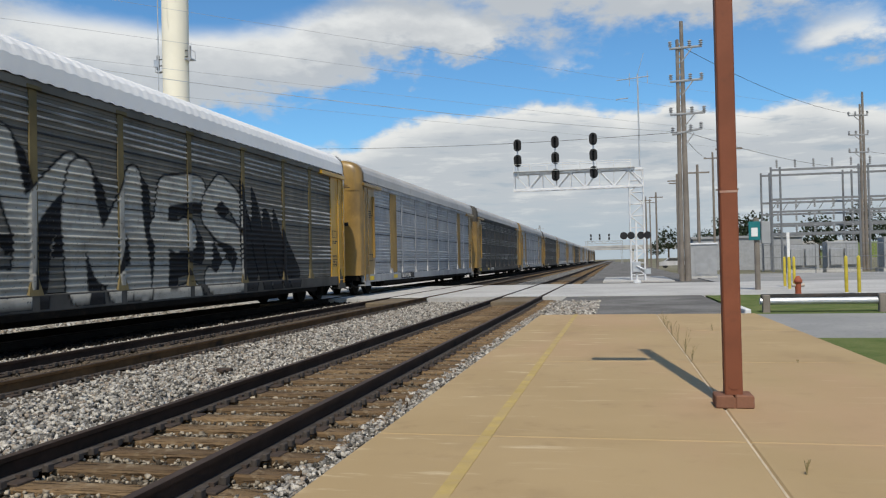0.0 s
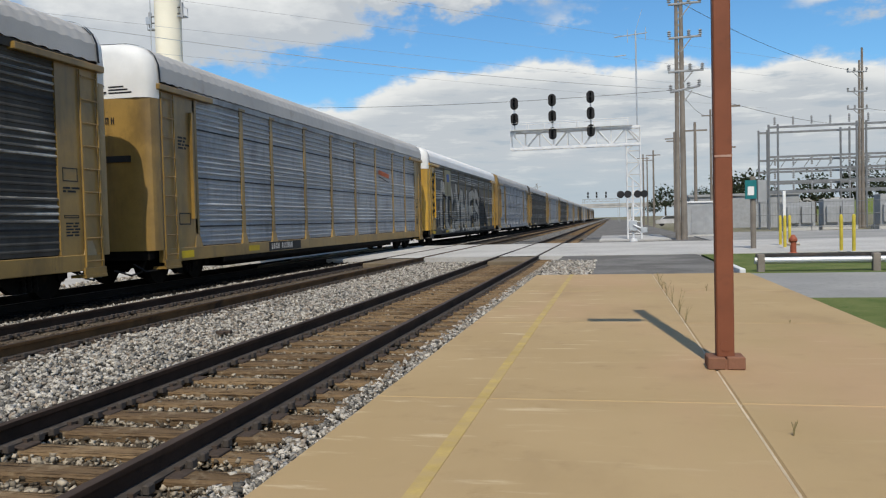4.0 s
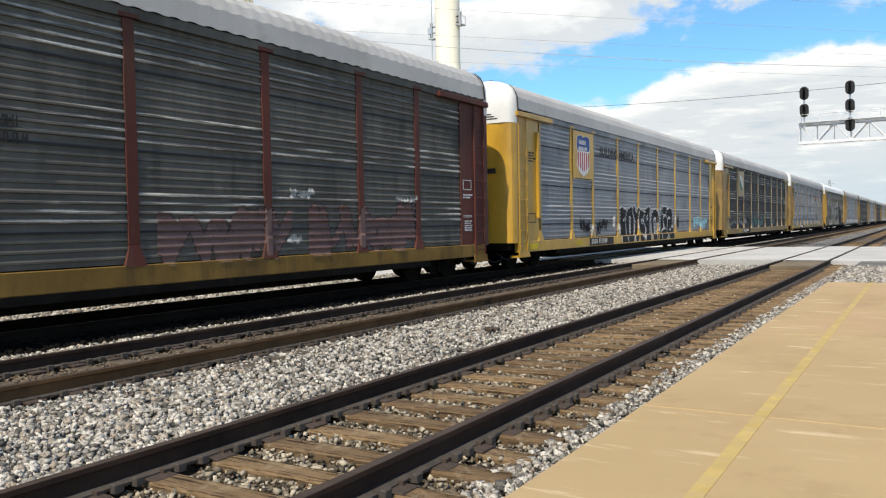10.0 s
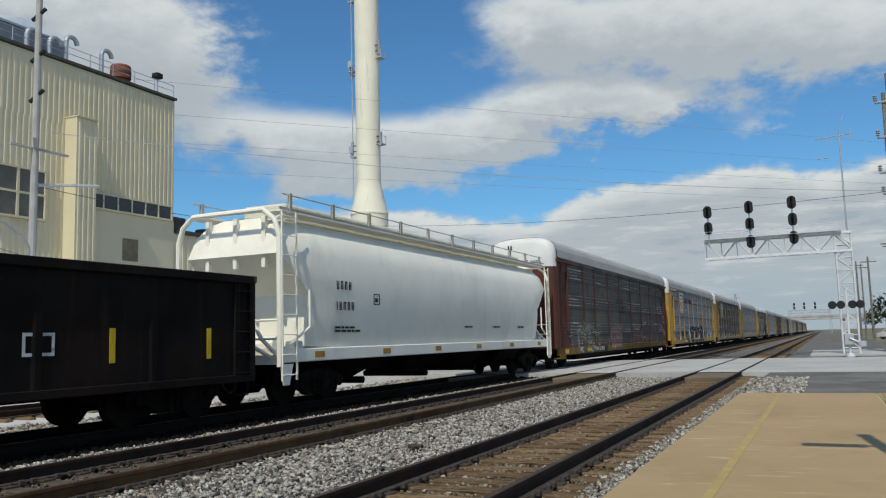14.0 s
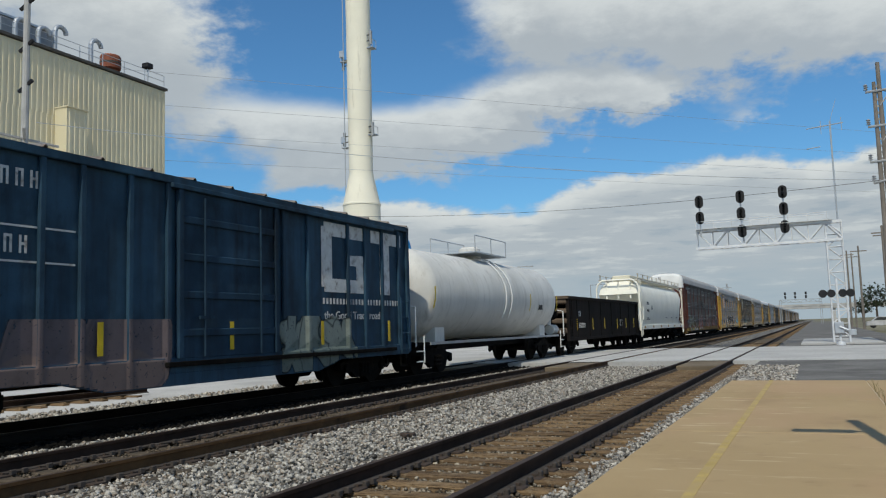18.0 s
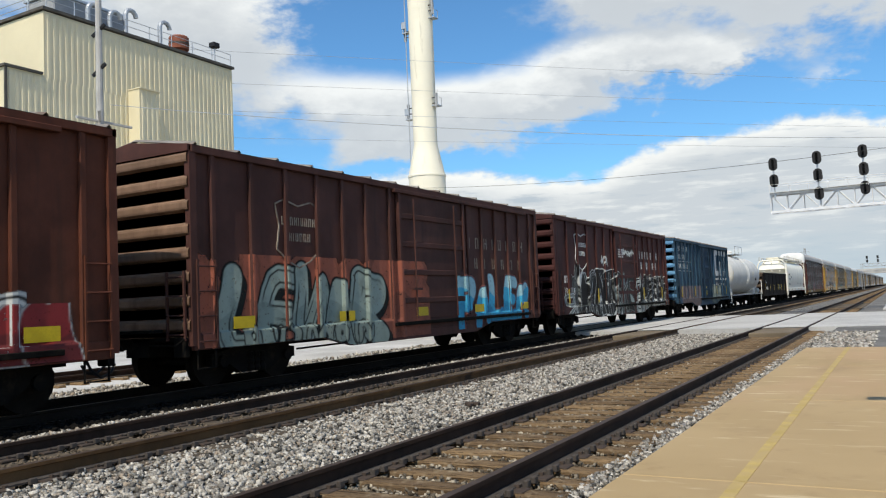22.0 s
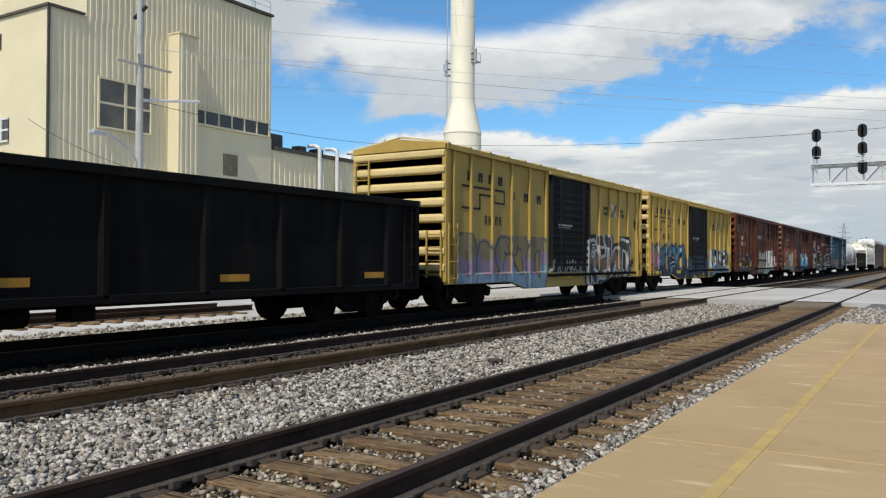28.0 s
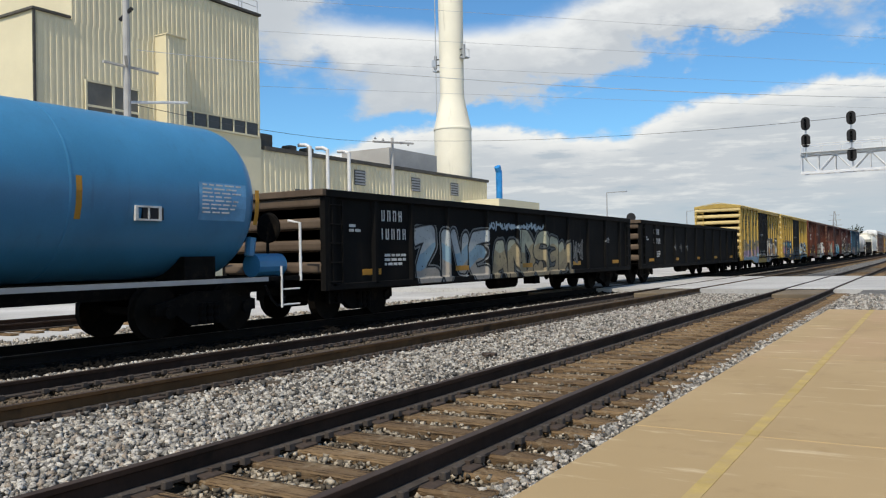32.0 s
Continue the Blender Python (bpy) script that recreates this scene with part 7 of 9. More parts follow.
def pool_car(u0, u1, paint, label):
    c, h = box_car(u0, u1, paint, label, RIBS_Y, (-9.1, -5.85), B_blackdoor, 4.30, B_yellowend, M_yroof, door_slats=12)
    bars(c, 1.407, -6.6, 3.48, 0.26, (4,), M_text_black, "black company lettering", gap=1.3, wide=0.95, weight=0.42)
    bars(c, 1.407, -4.1, 3.12, 0.26, (3,), M_text_black, "black company lettering", gap=2.4, wide=1.1, weight=0.42)
    e = Geo()
    for y0, y1, z0, z1 in ((-6.9, -4.45, 3.30, 3.36), (-4.51, -4.45, 2.98, 3.3), (-5.1, -4.45, 2.94, 3.0), (-5.1, -5.04, 3.0, 3.15), (-5.7, -5.04, 3.12, 3.18), (-5.95, -5.89, 2.75, 3.15), (-6.9, -5.89, 2.72, 2.78), (-5.95, -5.64, 3.12, 3.18)):
        e.box(1.402, 1.41, y0, y1, z0, z1)
    part("emblem_line", e, M_text_black, c, "black track-shaped emblem")
    bars(c, 1.407, -5.65, 2.34, 0.25, (2, 2), M_text_black, "black reporting mark")
    lettering(c, "slogan", "next", M_text_black, 1.406, 3.55, 3.26, 0.26, "black slogan lettering")
    lettering(c, "slogan", "load", M_text_black, 1.406, 3.55, 3.07, 0.26, "black slogan lettering")
    lettering(c, "slogan", "any", M_text_black, 1.406, 5.38, 3.24, 0.26, "black slogan lettering")
    lettering(c, "slogan", "road", M_text_black, 1.406, 5.36, 3.05, 0.26, "black slogan lettering")
    for k in (-1, 1):
        g = Geo().add([(1.405, 4.7 + k * 0.27 + a, 3.27 + 0.25 * b) for a, b in ((-0.09, 1), (0.09, 1), (-k * 0.54 + 0.09, -1), (-k * 0.54 - 0.09, -1))], [(0, 1, 2, 3)])
        part("cross_emblem", g.mesh("cross_emblem", M_slate if k > 0 else M_text_white, False, False), None, c, "crossed blue and white emblem").location.x = 0.002 * k
    small_print(c, 1.474, h - 8.5, 2.6, 3, 1.2, M_text_white)
    small_print(c, 1.407, h - 7.0 + 1.6, 1.9, 3, 0.5, M_text_white)
    return c, h


M_yroof = surface("faded_yellow_roof", (0.42, 0.33, 0.14), 0.6, 0.0, 0.2, 0.8, dirt=(0.25, 0.2, 0.12), dirt_amount=0.4)
mcar, mh = pool_car(-232.8, -248.4, B_yellow, "yellow box car with a black slatted door and blue tags")
ncar, nh = pool_car(-249.6, -265.1, B_yellow2, "yellow box car with a black slatted door and grey tags")


# ---- gondolas ----
def gondola(u_front, u_rear, paint, label, ribs, top, end_paint=None, upright=(), post=0.08):
    half, mid = (u_front - u_rear) / 2, (u_front + u_rear) / 2
    car = thing("gondola_car", label, "train car", (XT, mid, 0), "cars of the freight train")
    MOVING.append((car, mid))
    for s in (-1, 1):
        part("side_wall", Geo().box(min(s * 1.38, s * 1.42), max(s * 1.38, s * 1.42), -half, half, 0.72, top - 0.05), paint, car)
        part("top_chord", Geo().box(min(s * 1.34, s * 1.52), max(s * 1.34, s * 1.52), -half - 0.05, half + 0.05, top - 0.16, top, 0.015), paint, car)
        part("bottom_sill", Geo().box(min(s * 1.34, s * 1.50), max(s * 1.34, s * 1.50), -half, half, 0.66, 0.80, 0.01), paint, car)
        for r in ribs:
            y = half + r
            part("side_post", Geo().add([(s * 1.42, y - 0.10, top - 0.1), (s * 1.42, y + 0.10, top - 0.1), (s * (1.42 + post), y + 0.05, top - 0.1), (s * (1.42 + post), y - 0.05, top - 0.1), (s * 1.42, y - 0.10, 0.75), (s * 1.42, y + 0.10, 0.75), (s * (1.42 + post), y + 0.05, 0.75), (s * (1.42 + post), y - 0.05, 0.75)], [(0, 1, 2, 3), (4, 5, 6, 7), (0, 1, 5, 4), (1, 2, 6, 5), (2, 3, 7, 6), (3, 0, 4, 7)]), paint, car)
        part("end_wall", box_end(half, s, 0.9, top - 0.02, 1.38, 4).mesh("end_wall", end_paint or paint, False), None, car)
        part("end_inner", Geo().box(-1.38, 1.38, min(s * half, s * (half - 0.05)), max(s * half, s * (half - 0.05)), 0.9, top - 0.02), paint, car)
        part("end_cap", Geo().box(-1.5, 1.5, min(s * half - s * 0.06, s * half + s * 0.16), max(s * half - s * 0.06, s * half + s * 0.16), top - 0.14, top + 0.005, 0.015), end_paint or paint, car)
        for x in (-1.42, 1.42):
            part("corner_post", Geo().box(x - 0.07, x + 0.07, s * half - 0.08, s * half + 0.1, 0.66, top - 0.05), paint, car)
        part("stirrup_step", Geo().path([(1.44, s * (half - 0.08), 0.8), (1.44, s * (half - 0.08), 0.4), (1.44, s * (half - 0.5), 0.4), (1.44, s * (half - 0.5), 0.8)], 0.02), M_under, car)
        ladder(car, paint, 1.44, s * (half - 0.28) - 0.22, s * (half - 0.28) + 0.22, 0.72, top - 0.2, 5)
    part("floor", Geo().box(-1.38, 1.38, -half, half, 0.88, 0.96), M_under, car)
    part("center_sill", Geo().box(-0.3, 0.3, -half, half, 0.55, 0.88), M_under, car)
    for y in upright:
        part("reflector", Geo().box(1.424, 1.43, y - 0.06, y + 0.06, 1.15, 1.72), M_reflect, car, "upright yellow reflector strip")
    for i in range(0 if upright else 5):
        y = -half + 1.6 + (2 * half - 3.2) * i / 4
        part("reflector", Geo().box(1.424, 1.43, y - 0.35, y + 0.35, 0.95, 1.08), M_orange, car, "orange reflector strip")
    part("air_tank", Geo().tube((0.5, -0.7, 0.5), (0.5, 0.8, 0.5), 0.2, 12).box(0.7, 1.1, 1.2, 1.6, 0.4, 0.75), M_under, car)
    running_gear(car, half + 0.3, 2.0)
    return car, half


G_black = rolling_stock("black_gondola_paint", (0.009, 0.0088, 0.0085), 0.6, 0.25, dirt=(0.022, 0.018, 0.015), dirt_amount=0.3, spec=0.04)
G_black2 = rolling_stock("black_gondola_paint_tagged", (0.009, 0.0088, 0.0085), 0.6, 0.25, dirt=(0.022, 0.018, 0.015), dirt_amount=0.3, spec=0.04)
G_rust = rolling_stock("rusty_black_gondola_paint", (0.013, 0.011, 0.010), 0.6, 0.3, dirt=(0.045, 0.026, 0.018), dirt_amount=0.3, spec=0.04)
# gondola ends, browner and lighter than the black sides
G_brownend = rolling_stock("brown_gondola_end", (0.115, 0.085, 0.062), 0.7, 0.2, dirt=(0.08, 0.05, 0.035), dirt_amount=0.3)
gcar, gh = gondola(-132.0, -148.2, G_rust, "rusty black gondola with a brown end", [-0.4, -2.6, -4.9, -7.3, -9.8, -12.2, -14.55, -15.8], 2.78, G_brownend, (-6.5, -3.5, -0.9, 2.2, 4.6, 6.9), 0.03)
part("data_frame", Geo().box(1.424, 1.428, 2.95, 3.0, 1.3, 1.65).box(1.424, 1.428, 3.45, 3.5, 1.3, 1.65).box(1.424, 1.428, 3.0, 3.45, 1.6, 1.65).box(1.424, 1.428, 3.0, 3.45, 1.3, 1.35), M_text_white, gcar, "small white stencilled frame")
bars(gcar, 1.424, -6.2, 1.82, 0.26, (2,), M_text_white, "white reporting mark")
bars(gcar, 1.424, -6.2, 1.26, 0.24, (6,), M_text_white, "white car number")
PR = [-0.2, -1.15, -2.8, -4.6, -6.45, -8.4, -10.4, -12.35, -14.5, -16.2, -17.7, -19.2]
ocar, oh = gondola(-266.5, -286.3, G_black, "black steel gondola with white stencilled numbers", PR, 2.76, G_brownend)
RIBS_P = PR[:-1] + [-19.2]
pcar, ph = gondola(-287.9, -307.3, G_black2, "black steel gondola covered in large pale tags", RIBS_P, 2.76, G_brownend)
for c, h in ((ocar, oh), (pcar, ph)):
    bars(c, 1.424, -h + 2.0, 2.16, 0.25, (4,), M_text_white, "white reporting mark")
    bars(c, 1.424, -h + 2.0, 1.74, 0.25, (5,), M_text_white, "white car number")
    small_print(c, 1.424, -h + 2.1, 1.35, 3, 0.9, M_text_white)
    small_print(c, 1.424, -h + 0.8, 2.0, 2, 0.3, M_text_white)


# ---- tank cars ----
def tank_car(u_front, u_rear, paint, label, r, zc, strip):
    half, mid = (u_front - u_rear) / 2, (u_front + u_rear) / 2
    car = thing("tank_car", label, "train car", (XT, mid, 0), "cars of the freight train")
    MOVING.append((car, mid))
    body = half - 0.82
    prof = []
    for i in range(9):
        a = math.pi / 2 * i / 8
        prof.append((max(r * math.sin(a), 0.02), -body + 0.72 - 0.72 * math.cos(a)))
    prof += [(x, -y) for x, y in prof[::-1]]
    part("tank", Geo().lathe(prof, 48, "y", (0, 0, zc)), paint, car, smooth=True)
    for y in (-body * 0.45, body * 0.45):
        part("weld_band", Geo().lathe([(r + 0.004, y - 0.03), (r + 0.008, y), (r + 0.004, y + 0.03)], 48, "y", (0, 0, zc)), paint, car)
    part("center_sill", Geo().box(-0.35, 0.35, -half, half, 0.68, 1.0), M_under, car)
    for s in (-1, 1):
        part("deck", Geo().box(-1.4, 1.4, min(s * half, s * (half - 1.3)), max(s * half, s * (half - 1.3)), 0.92, 1.0), M_under, car)
        part("saddle", Geo().box(-1.1, 1.1, s * (half - 2.35) - 0.35, s * (half - 2.35) + 0.35, 0.95, zc - r * 0.72), M_under if strip == M_orange else paint, car)
        g = Geo()
        for x in (-1.4, 1.4):
            g.path([(x, s * (half - 0.05), 0.9), (x, s * (half - 0.05), 2.05), (x * 0.78, s * (half - 0.05), 2.1)], 0.028)
            g.path([(x, s * (half - 0.6), 0.4), (x, s * (half - 0.6), 1.2)], 0.022)
            for z in (0.45, 0.75):
                g.tube((x, s * (half - 0.1), z), (x, s * (half - 0.6), z), 0.018, 6)
        part("grab_iron", g, M_white, car, "white grab irons")
    part("side_rail", Geo().box(1.36, 1.44, -half + 1.0, half - 1.0, 0.92, 1.0).box(-1.44, -1.36, -half + 1.0, half - 1.0, 0.92, 1.0), M_grey, car)
    part("brake_wheel", Geo().lathe([(0.26, 0), (0.3, 0.02), (0.3, 0.05), (0.26, 0.06), (0.04, 0.03)], 18, "y", (1.0, half - 0.55, 1.95)).tube((1.0, half - 0.55, 1.0), (1.0, half - 0.55, 1.95), 0.03), M_under, car)
    part("brake_cylinder", Geo().tube((1.0, half - 1.0, 1.22), (1.0, half - 0.25, 1.22), 0.23, 14).tube((1.0, half - 1.05, 1.4), (1.0, half - 1.0, 1.75), 0.1, 8), paint, car)
    pl = part("dome_platform", Geo().box(-0.9, 0.9, -1.6, 1.6, zc + r + 0.12, zc + r + 0.17), M_steel, car)
    part("dome", Geo().lathe([(0.42, zc + r - 0.1), (0.42, zc + r + 0.4), (0.3, zc + r + 0.48), (0.0, zc + r + 0.5)], 18), paint, car)
    g = Geo()
    for x in (-0.9, 0.9):
        g.tube((x, -1.6, zc + r + 0.75), (x, 1.6, zc + r + 0.75), 0.022, 6)
        for y in (-1.6, 0, 1.6):
            g.tube((x, y, zc + r + 0.15), (x, y, zc + r + 0.75), 0.022, 6)
    part("platform_rail", g, M_steel, pl)
    for y in (-0.3, 0.3):
        pts = [(math.sin(a) * (r + 0.08), y, zc + math.cos(a) * (r + 0.08)) for a in [0.3 + 0.2 * i for i in range(10)]]
        part("side_ladder", Geo().path(pts, 0.022), M_white, car)
    for y in (body - 0.45, -body + 0.45, body - 4.1):
        pts = [[(math.sin(a) * (r + 0.006), yy, zc + math.cos(a) * (r + 0.006)) for a in (1.45, 1.6, 1.75, 1.9)] for yy in (y - 0.05, y + 0.05)]
        part("reflector", Geo().strip(pts).mesh("reflector", strip, False), None, car, "reflector strip")
    part("label_plate", Geo().box(r - 0.06, r - 0.004, body - 2.98, body - 2.58, zc - 0.44, zc - 0.24), M_text_black, car, "small black data plate")
    running_gear(car, half + 0.05, 2.2)
    return car, half, body


T_white = rolling_stock("dirty_white_tank_paint", (0.60, 0.59, 0.555), 0.4, 0.08, dirt=(0.28, 0.26, 0.23), dirt_amount=0.38, grime=0.2)
T_blue = rolling_stock("bright_blue_tank_paint", (0.038, 0.20, 0.37), 0.28, 0.08, dirt=(0.03, 0.12, 0.22), dirt_amount=0.2, grime=0.3, spec=0.5)
hcar, hh_, hb = tank_car(-148.9, -164.2, T_white, "dirty white tank car with a top platform", 1.50, 2.52, M_reflect)
qcar, qh, qb = tank_car(-308.0, -325.0, T_blue, "bright blue tank car with a small end air cylinder", 1.44, 2.44, M_orange)
part("data_panel", Geo().strip([[(math.sin(a) * 1.446, y, 2.44 + math.cos(a) * 1.446) for a in (1.40, 1.55, 1.70, 1.86)] for y in (5.85, 6.95)]).mesh("data_panel", surface("pale_blue_print", (0.13, 0.33, 0.54), 0.5), False), None, qcar, "panel of fine print")
for k in range(8):
    small_print(qcar, 1.452 - 0.0025 * k, 5.92, 2.63 - 0.068 * k, 1, 0.95, M_text_white, 0.026, 4 + k)
g = Geo()
for a, b, c, d in ((4.55, 4.6, 1.98, 2.22), (5.0, 5.05, 1.98, 2.22), (4.6, 5.0, 2.19, 2.22), (4.6, 5.0, 1.98, 2.01), (4.79, 4.82, 2.01, 2.19)):
    g.box(1.40, 1.452, a, b, c, d)
part("plate_frame", g, M_text_white, qcar, "white frame of the data plate")


# ---- covered hopper ----
def hopper_car(u_front, u_rear, label):
    half, mid = (u_front - u_rear) / 2, (u_front + u_rear) / 2
    car = thing("hopper_car", label, "train car", (XT, mid, 0), "cars of the freight train")
    MOVING.append((car, mid))
    top = [(0.0, 4.32), (0.55, 4.30), (1.0, 4.18), (1.3, 3.9), (1.46, 3.4), (1.50, 2.8), (1.49, 2.5), (1.47, 2.1), (1.38, 1.5), (1.34, 1.28)]
    sec = top + [(-x, z) for x, z in top[::-1]][:-1]
    # the end slopes inwards under its bulge, then drops to the sill
    back = lambda z: 0.12 + 1.18 * max(0.0, 3.45 - max(z, 2.5)) + 0.4 * max(0.0, z - 3.45)
    rows = []
    for y in [-half + 0.5 + (2 * half - 1.0) * i / 30 for i in range(31)]:
        d = half - 0.5 - abs(y)
        row = []
        for x, z in sec:
            inset = max(0.0, 1 - d / 1.2)
            k = 1 - 0.10 * inset ** 2
            reach = (half - back(z)) / (half - 0.5)
            row.append((x * k, y * reach, 2.9 + (z - 2.9) * (1 - 0.03 * inset ** 2)))
        rows.append(row)
    n = len(sec)
    vs = [p for r in rows for p in r]
    fs = [(k * n + i, k * n + (i + 1) % n, k * n + n + (i + 1) % n, k * n + n + i) for k in range(30) for i in range(n)]
    part("body", Geo().add(vs, fs), H_white, car, smooth=True)
    for s in (-1, 1):
        y0 = s * (half - 0.5)
        y1 = s * (half - 3.0)
        ye = s * (half - 0.45)
        strip = []
        for x, z in top[1:]:
            yy, zz = s * (half - back(z)), 2.9 + (z - 2.9) * 0.97
            strip.append([(x * 0.9, yy, zz), (-x * 0.9, yy, zz)])
        part("slope_sheet", Geo().strip(strip).mesh("slope_sheet", H_white, False), None, car, "white sloping end sheet")
        part("end_frame", Geo().box(-1.4, 1.4, min(s * half, s * (half - 0.12)), max(s * half, s * (half - 0.12)), 0.95, 1.15).box(-1.38, 1.38, min(s * (half - 2.2), s * (half - 0.12)), max(s * (half - 2.2), s * (half - 0.12)), 1.0, 1.06), H_white, car)
        part("corner_hoop", Geo().path([(-1.42, s * half, 0.9), (-1.42, s * half, 3.75), (-1.3, s * half, 4.1), (-1.0, s * half, 4.34), (1.0, s * half, 4.34), (1.3, s * half, 4.1), (1.42, s * half, 3.75), (1.42, s * half, 0.9)], 0.062, 8), H_white, car, "white tubular end hoop", True)
        for run, thick in (([(1.3, s * half, 4.1), (1.2, s * (half - 0.5), 4.3)], 0.04), ([(0.7, s * half, 1.9), (0.95, s * half, 1.5), (1.35, s * half, 1.15)], 0.045), ([(0.2, s * half, 1.75), (0.7, s * half, 1.35), (1.2, s * half, 1.1)], 0.045)):
            part("corner_brace", Geo().path(run, thick, 6), H_white, car)
        part("brake_valve", Geo().box(1.0, 1.3, s * (half - 0.9) - 0.15, s * (half - 0.9) + 0.15, 1.1, 1.45, 0.03).tube((1.15, s * (half - 0.6), 1.2), (1.15, s * (half - 1.5), 1.2), 0.05, 8), M_steel, car, "grey brake valve and pipes")
        part("corner_plate", Geo().add([(1.42, s * half, 0.95), (1.42, s * (half - 0.45), 0.95), (1.42, s * (half - 0.3), 0.5), (1.42, s * (half - 0.12), 0.5), (1.46, s * half, 0.95), (1.46, s * (half - 0.45), 0.95), (1.46, s * (half - 0.3), 0.5), (1.46, s * (half - 0.12), 0.5)], [(0, 1, 2, 3), (4, 5, 6, 7), (0, 1, 5, 4), (1, 2, 6, 5), (2, 3, 7, 6), (3, 0, 4, 7)]), H_white, car)
        for x in (-0.8, 0.0, 0.8):
            part("end_post", Geo().box(x - 0.05, x + 0.05, s * (half - 0.3) - 0.05, s * (half - 0.3) + 0.05, 3.1, 4.25), H_white, car)
        ladder(car, H_white, 1.44, s * (half - 0.05) - 0.02, s * (half - 0.55), 0.6, 4.3, 9)
        part("end_rail", Geo().path([(1.4, s * half, 1.9), (-1.4, s * half, 1.9)], 0.025).path([(1.4, s * half, 1.5), (-1.4, s * half, 1.5)], 0.025).path([(1.44, s * half, 1.2), (1.44, s * (half - 1.1), 1.75), (1.44, s * (half - 1.1), 2.6)], 0.03), H_white, car)
        part("air_tank", Geo().tube((-0.6, s * (half - 0.9), 1.35), (0.7, s * (half - 0.9), 1.35), 0.22, 12), H_white, car)
    part("side_sill", Geo().box(1.30, 1.44, -half, half, 0.98, 1.28, 0.02).box(-1.44, -1.30, -half, half, 0.98, 1.28, 0.02), H_white, car)
    part("center_sill", Geo().box(-0.35, 0.35, -half, half, 0.65, 0.98), M_under, car)
    for i in range(4):
        y = -half + 3.9 + (2 * half - 7.8) * i / 3
        part("outlet", Geo().add([(-1.2, y - 1.3, 1.0), (1.2, y - 1.3, 1.0), (1.2, y + 1.3, 1.0), (-1.2, y + 1.3, 1.0), (-0.4, y - 0.35, 0.38), (0.4, y - 0.35, 0.38), (0.4, y + 0.35, 0.38), (-0.4, y + 0.35, 0.38)], [(0, 1, 2, 3), (4, 5, 6, 7), (0, 1, 5, 4), (1, 2, 6, 5), (2, 3, 7, 6), (3, 0, 4, 7)]).tube((-1.0, y, 0.42), (1.15, y, 0.42), 0.09, 10), M_under, car, "dark hopper outlet")
    for s in (-1, 1):
        part("running_board", Geo().box(min(s * 0.75, s * 1.3), max(s * 0.75, s * 1.3), -half + 0.2, half - 0.2, 4.32, 4.36), H_white, car)
        rail = part("roof_rail", Geo().box(min(s * 1.26, s * 1.30), max(s * 1.26, s * 1.30), -half + 0.2, half - 0.2, 4.36, 4.42).tube((s * 1.28, -half + 0.3, 4.72), (s * 1.28, half - 0.3, 4.72), 0.016, 6), H_dusty, car)
        for i in range(11):
            y = -half + 0.6 + (2 * half - 1.2) * i / 10
            part("rail_post", Geo().box(s * 1.28 - 0.03, s * 1.28 + 0.03, y - 0.05, y + 0.05, 4.36, 4.76), H_dusty, rail)
    part("hatch_cover", Geo().box(-0.62, 0.62, -half + 1.3, half - 1.3, 4.30, 4.72, 0.06), H_cream, car, "cream trough hatch cover")
    for i in range(6):
        y = -half + 1.5 + (2 * half - 3.0) * i / 5
        part("reflector", Geo().box(1.444, 1.448, y - 0.2, y + 0.2, 1.06, 1.2), M_orange, car, "orange reflector")
    bars(car, 1.508, -7.25, 2.66, 0.2, (4,), M_text_black, "black reporting mark")
    bars(car, 1.502, -7.25, 2.16, 0.2, (5,), M_text_black, "black car number")
    small_print(car, 1.45, -7.25, 1.72, 2, 1.0, M_text_black, 0.05)
    part("data_plate", Geo().box(1.488, 1.502, -5.48, -5.46, 2.33, 2.61).box(1.488, 1.502, -5.2, -5.18, 2.33, 2.61).box(1.488, 1.502, -5.48, -5.18, 2.59, 2.61).box(1.488, 1.502, -5.48, -5.18, 2.33, 2.35).box(1.488, 1.502, -5.4, -5.28, 2.4, 2.5), M_text_black, car, "small black stencilled frame")
    for y in (half - 4, half - 6.5, half - 9):
        small_print(car, 1.47, y, 1.75, 1, 0.7, M_text_black, 0.06)
    running_gear(car, half + 0.1, 2.0)
    return car, half


H_white = rolling_stock("white_hopper_paint", (0.86, 0.83, 0.725), 0.28, 0.04, dirt=(0.52, 0.50, 0.45), dirt_amount=0.14, grime=0.2)
H_cream = surface("cream_hatch_paint", (0.60, 0.57, 0.46), 0.6, 0.0, 0.12, 1.5, dirt=(0.42, 0.39, 0.32), dirt_amount=0.3)
H_dusty = surface("dusty_beige_steel", (0.42, 0.39, 0.33), 0.7)
hopper_car(-112.2, -131.0, "smooth white covered hopper car with a roof walkway")


# ---- sprayed tags: paint draped over side sheets, posts and sills ----
def spray_material():
    q = Nodes("sprayed_paint")
    at = q.t.nodes.new("ShaderNodeAttribute")
    at.attribute_name = "paint"
    c = q.mix(q.math("MULTIPLY", q.range(q.noise(3.0, 6.0), 0.45, 0.75), 0.3), at.outputs["Color"], (0.03, 0.026, 0.024))
    c = q.mix(q.math("MULTIPLY", q.noise(1.2, 3.0), 0.2), c, (0.6, 0.6, 0.6), "MULTIPLY")
    q.link(q.math("MULTIPLY", at.outputs["Alpha"], q.range(q.noise(14.0, 6.0, 0.7), 0.68, 0.60)), q.b.inputs["Alpha"])
    return q.done(c, 0.6, 0.0, 0.1)


M_spray = spray_material()


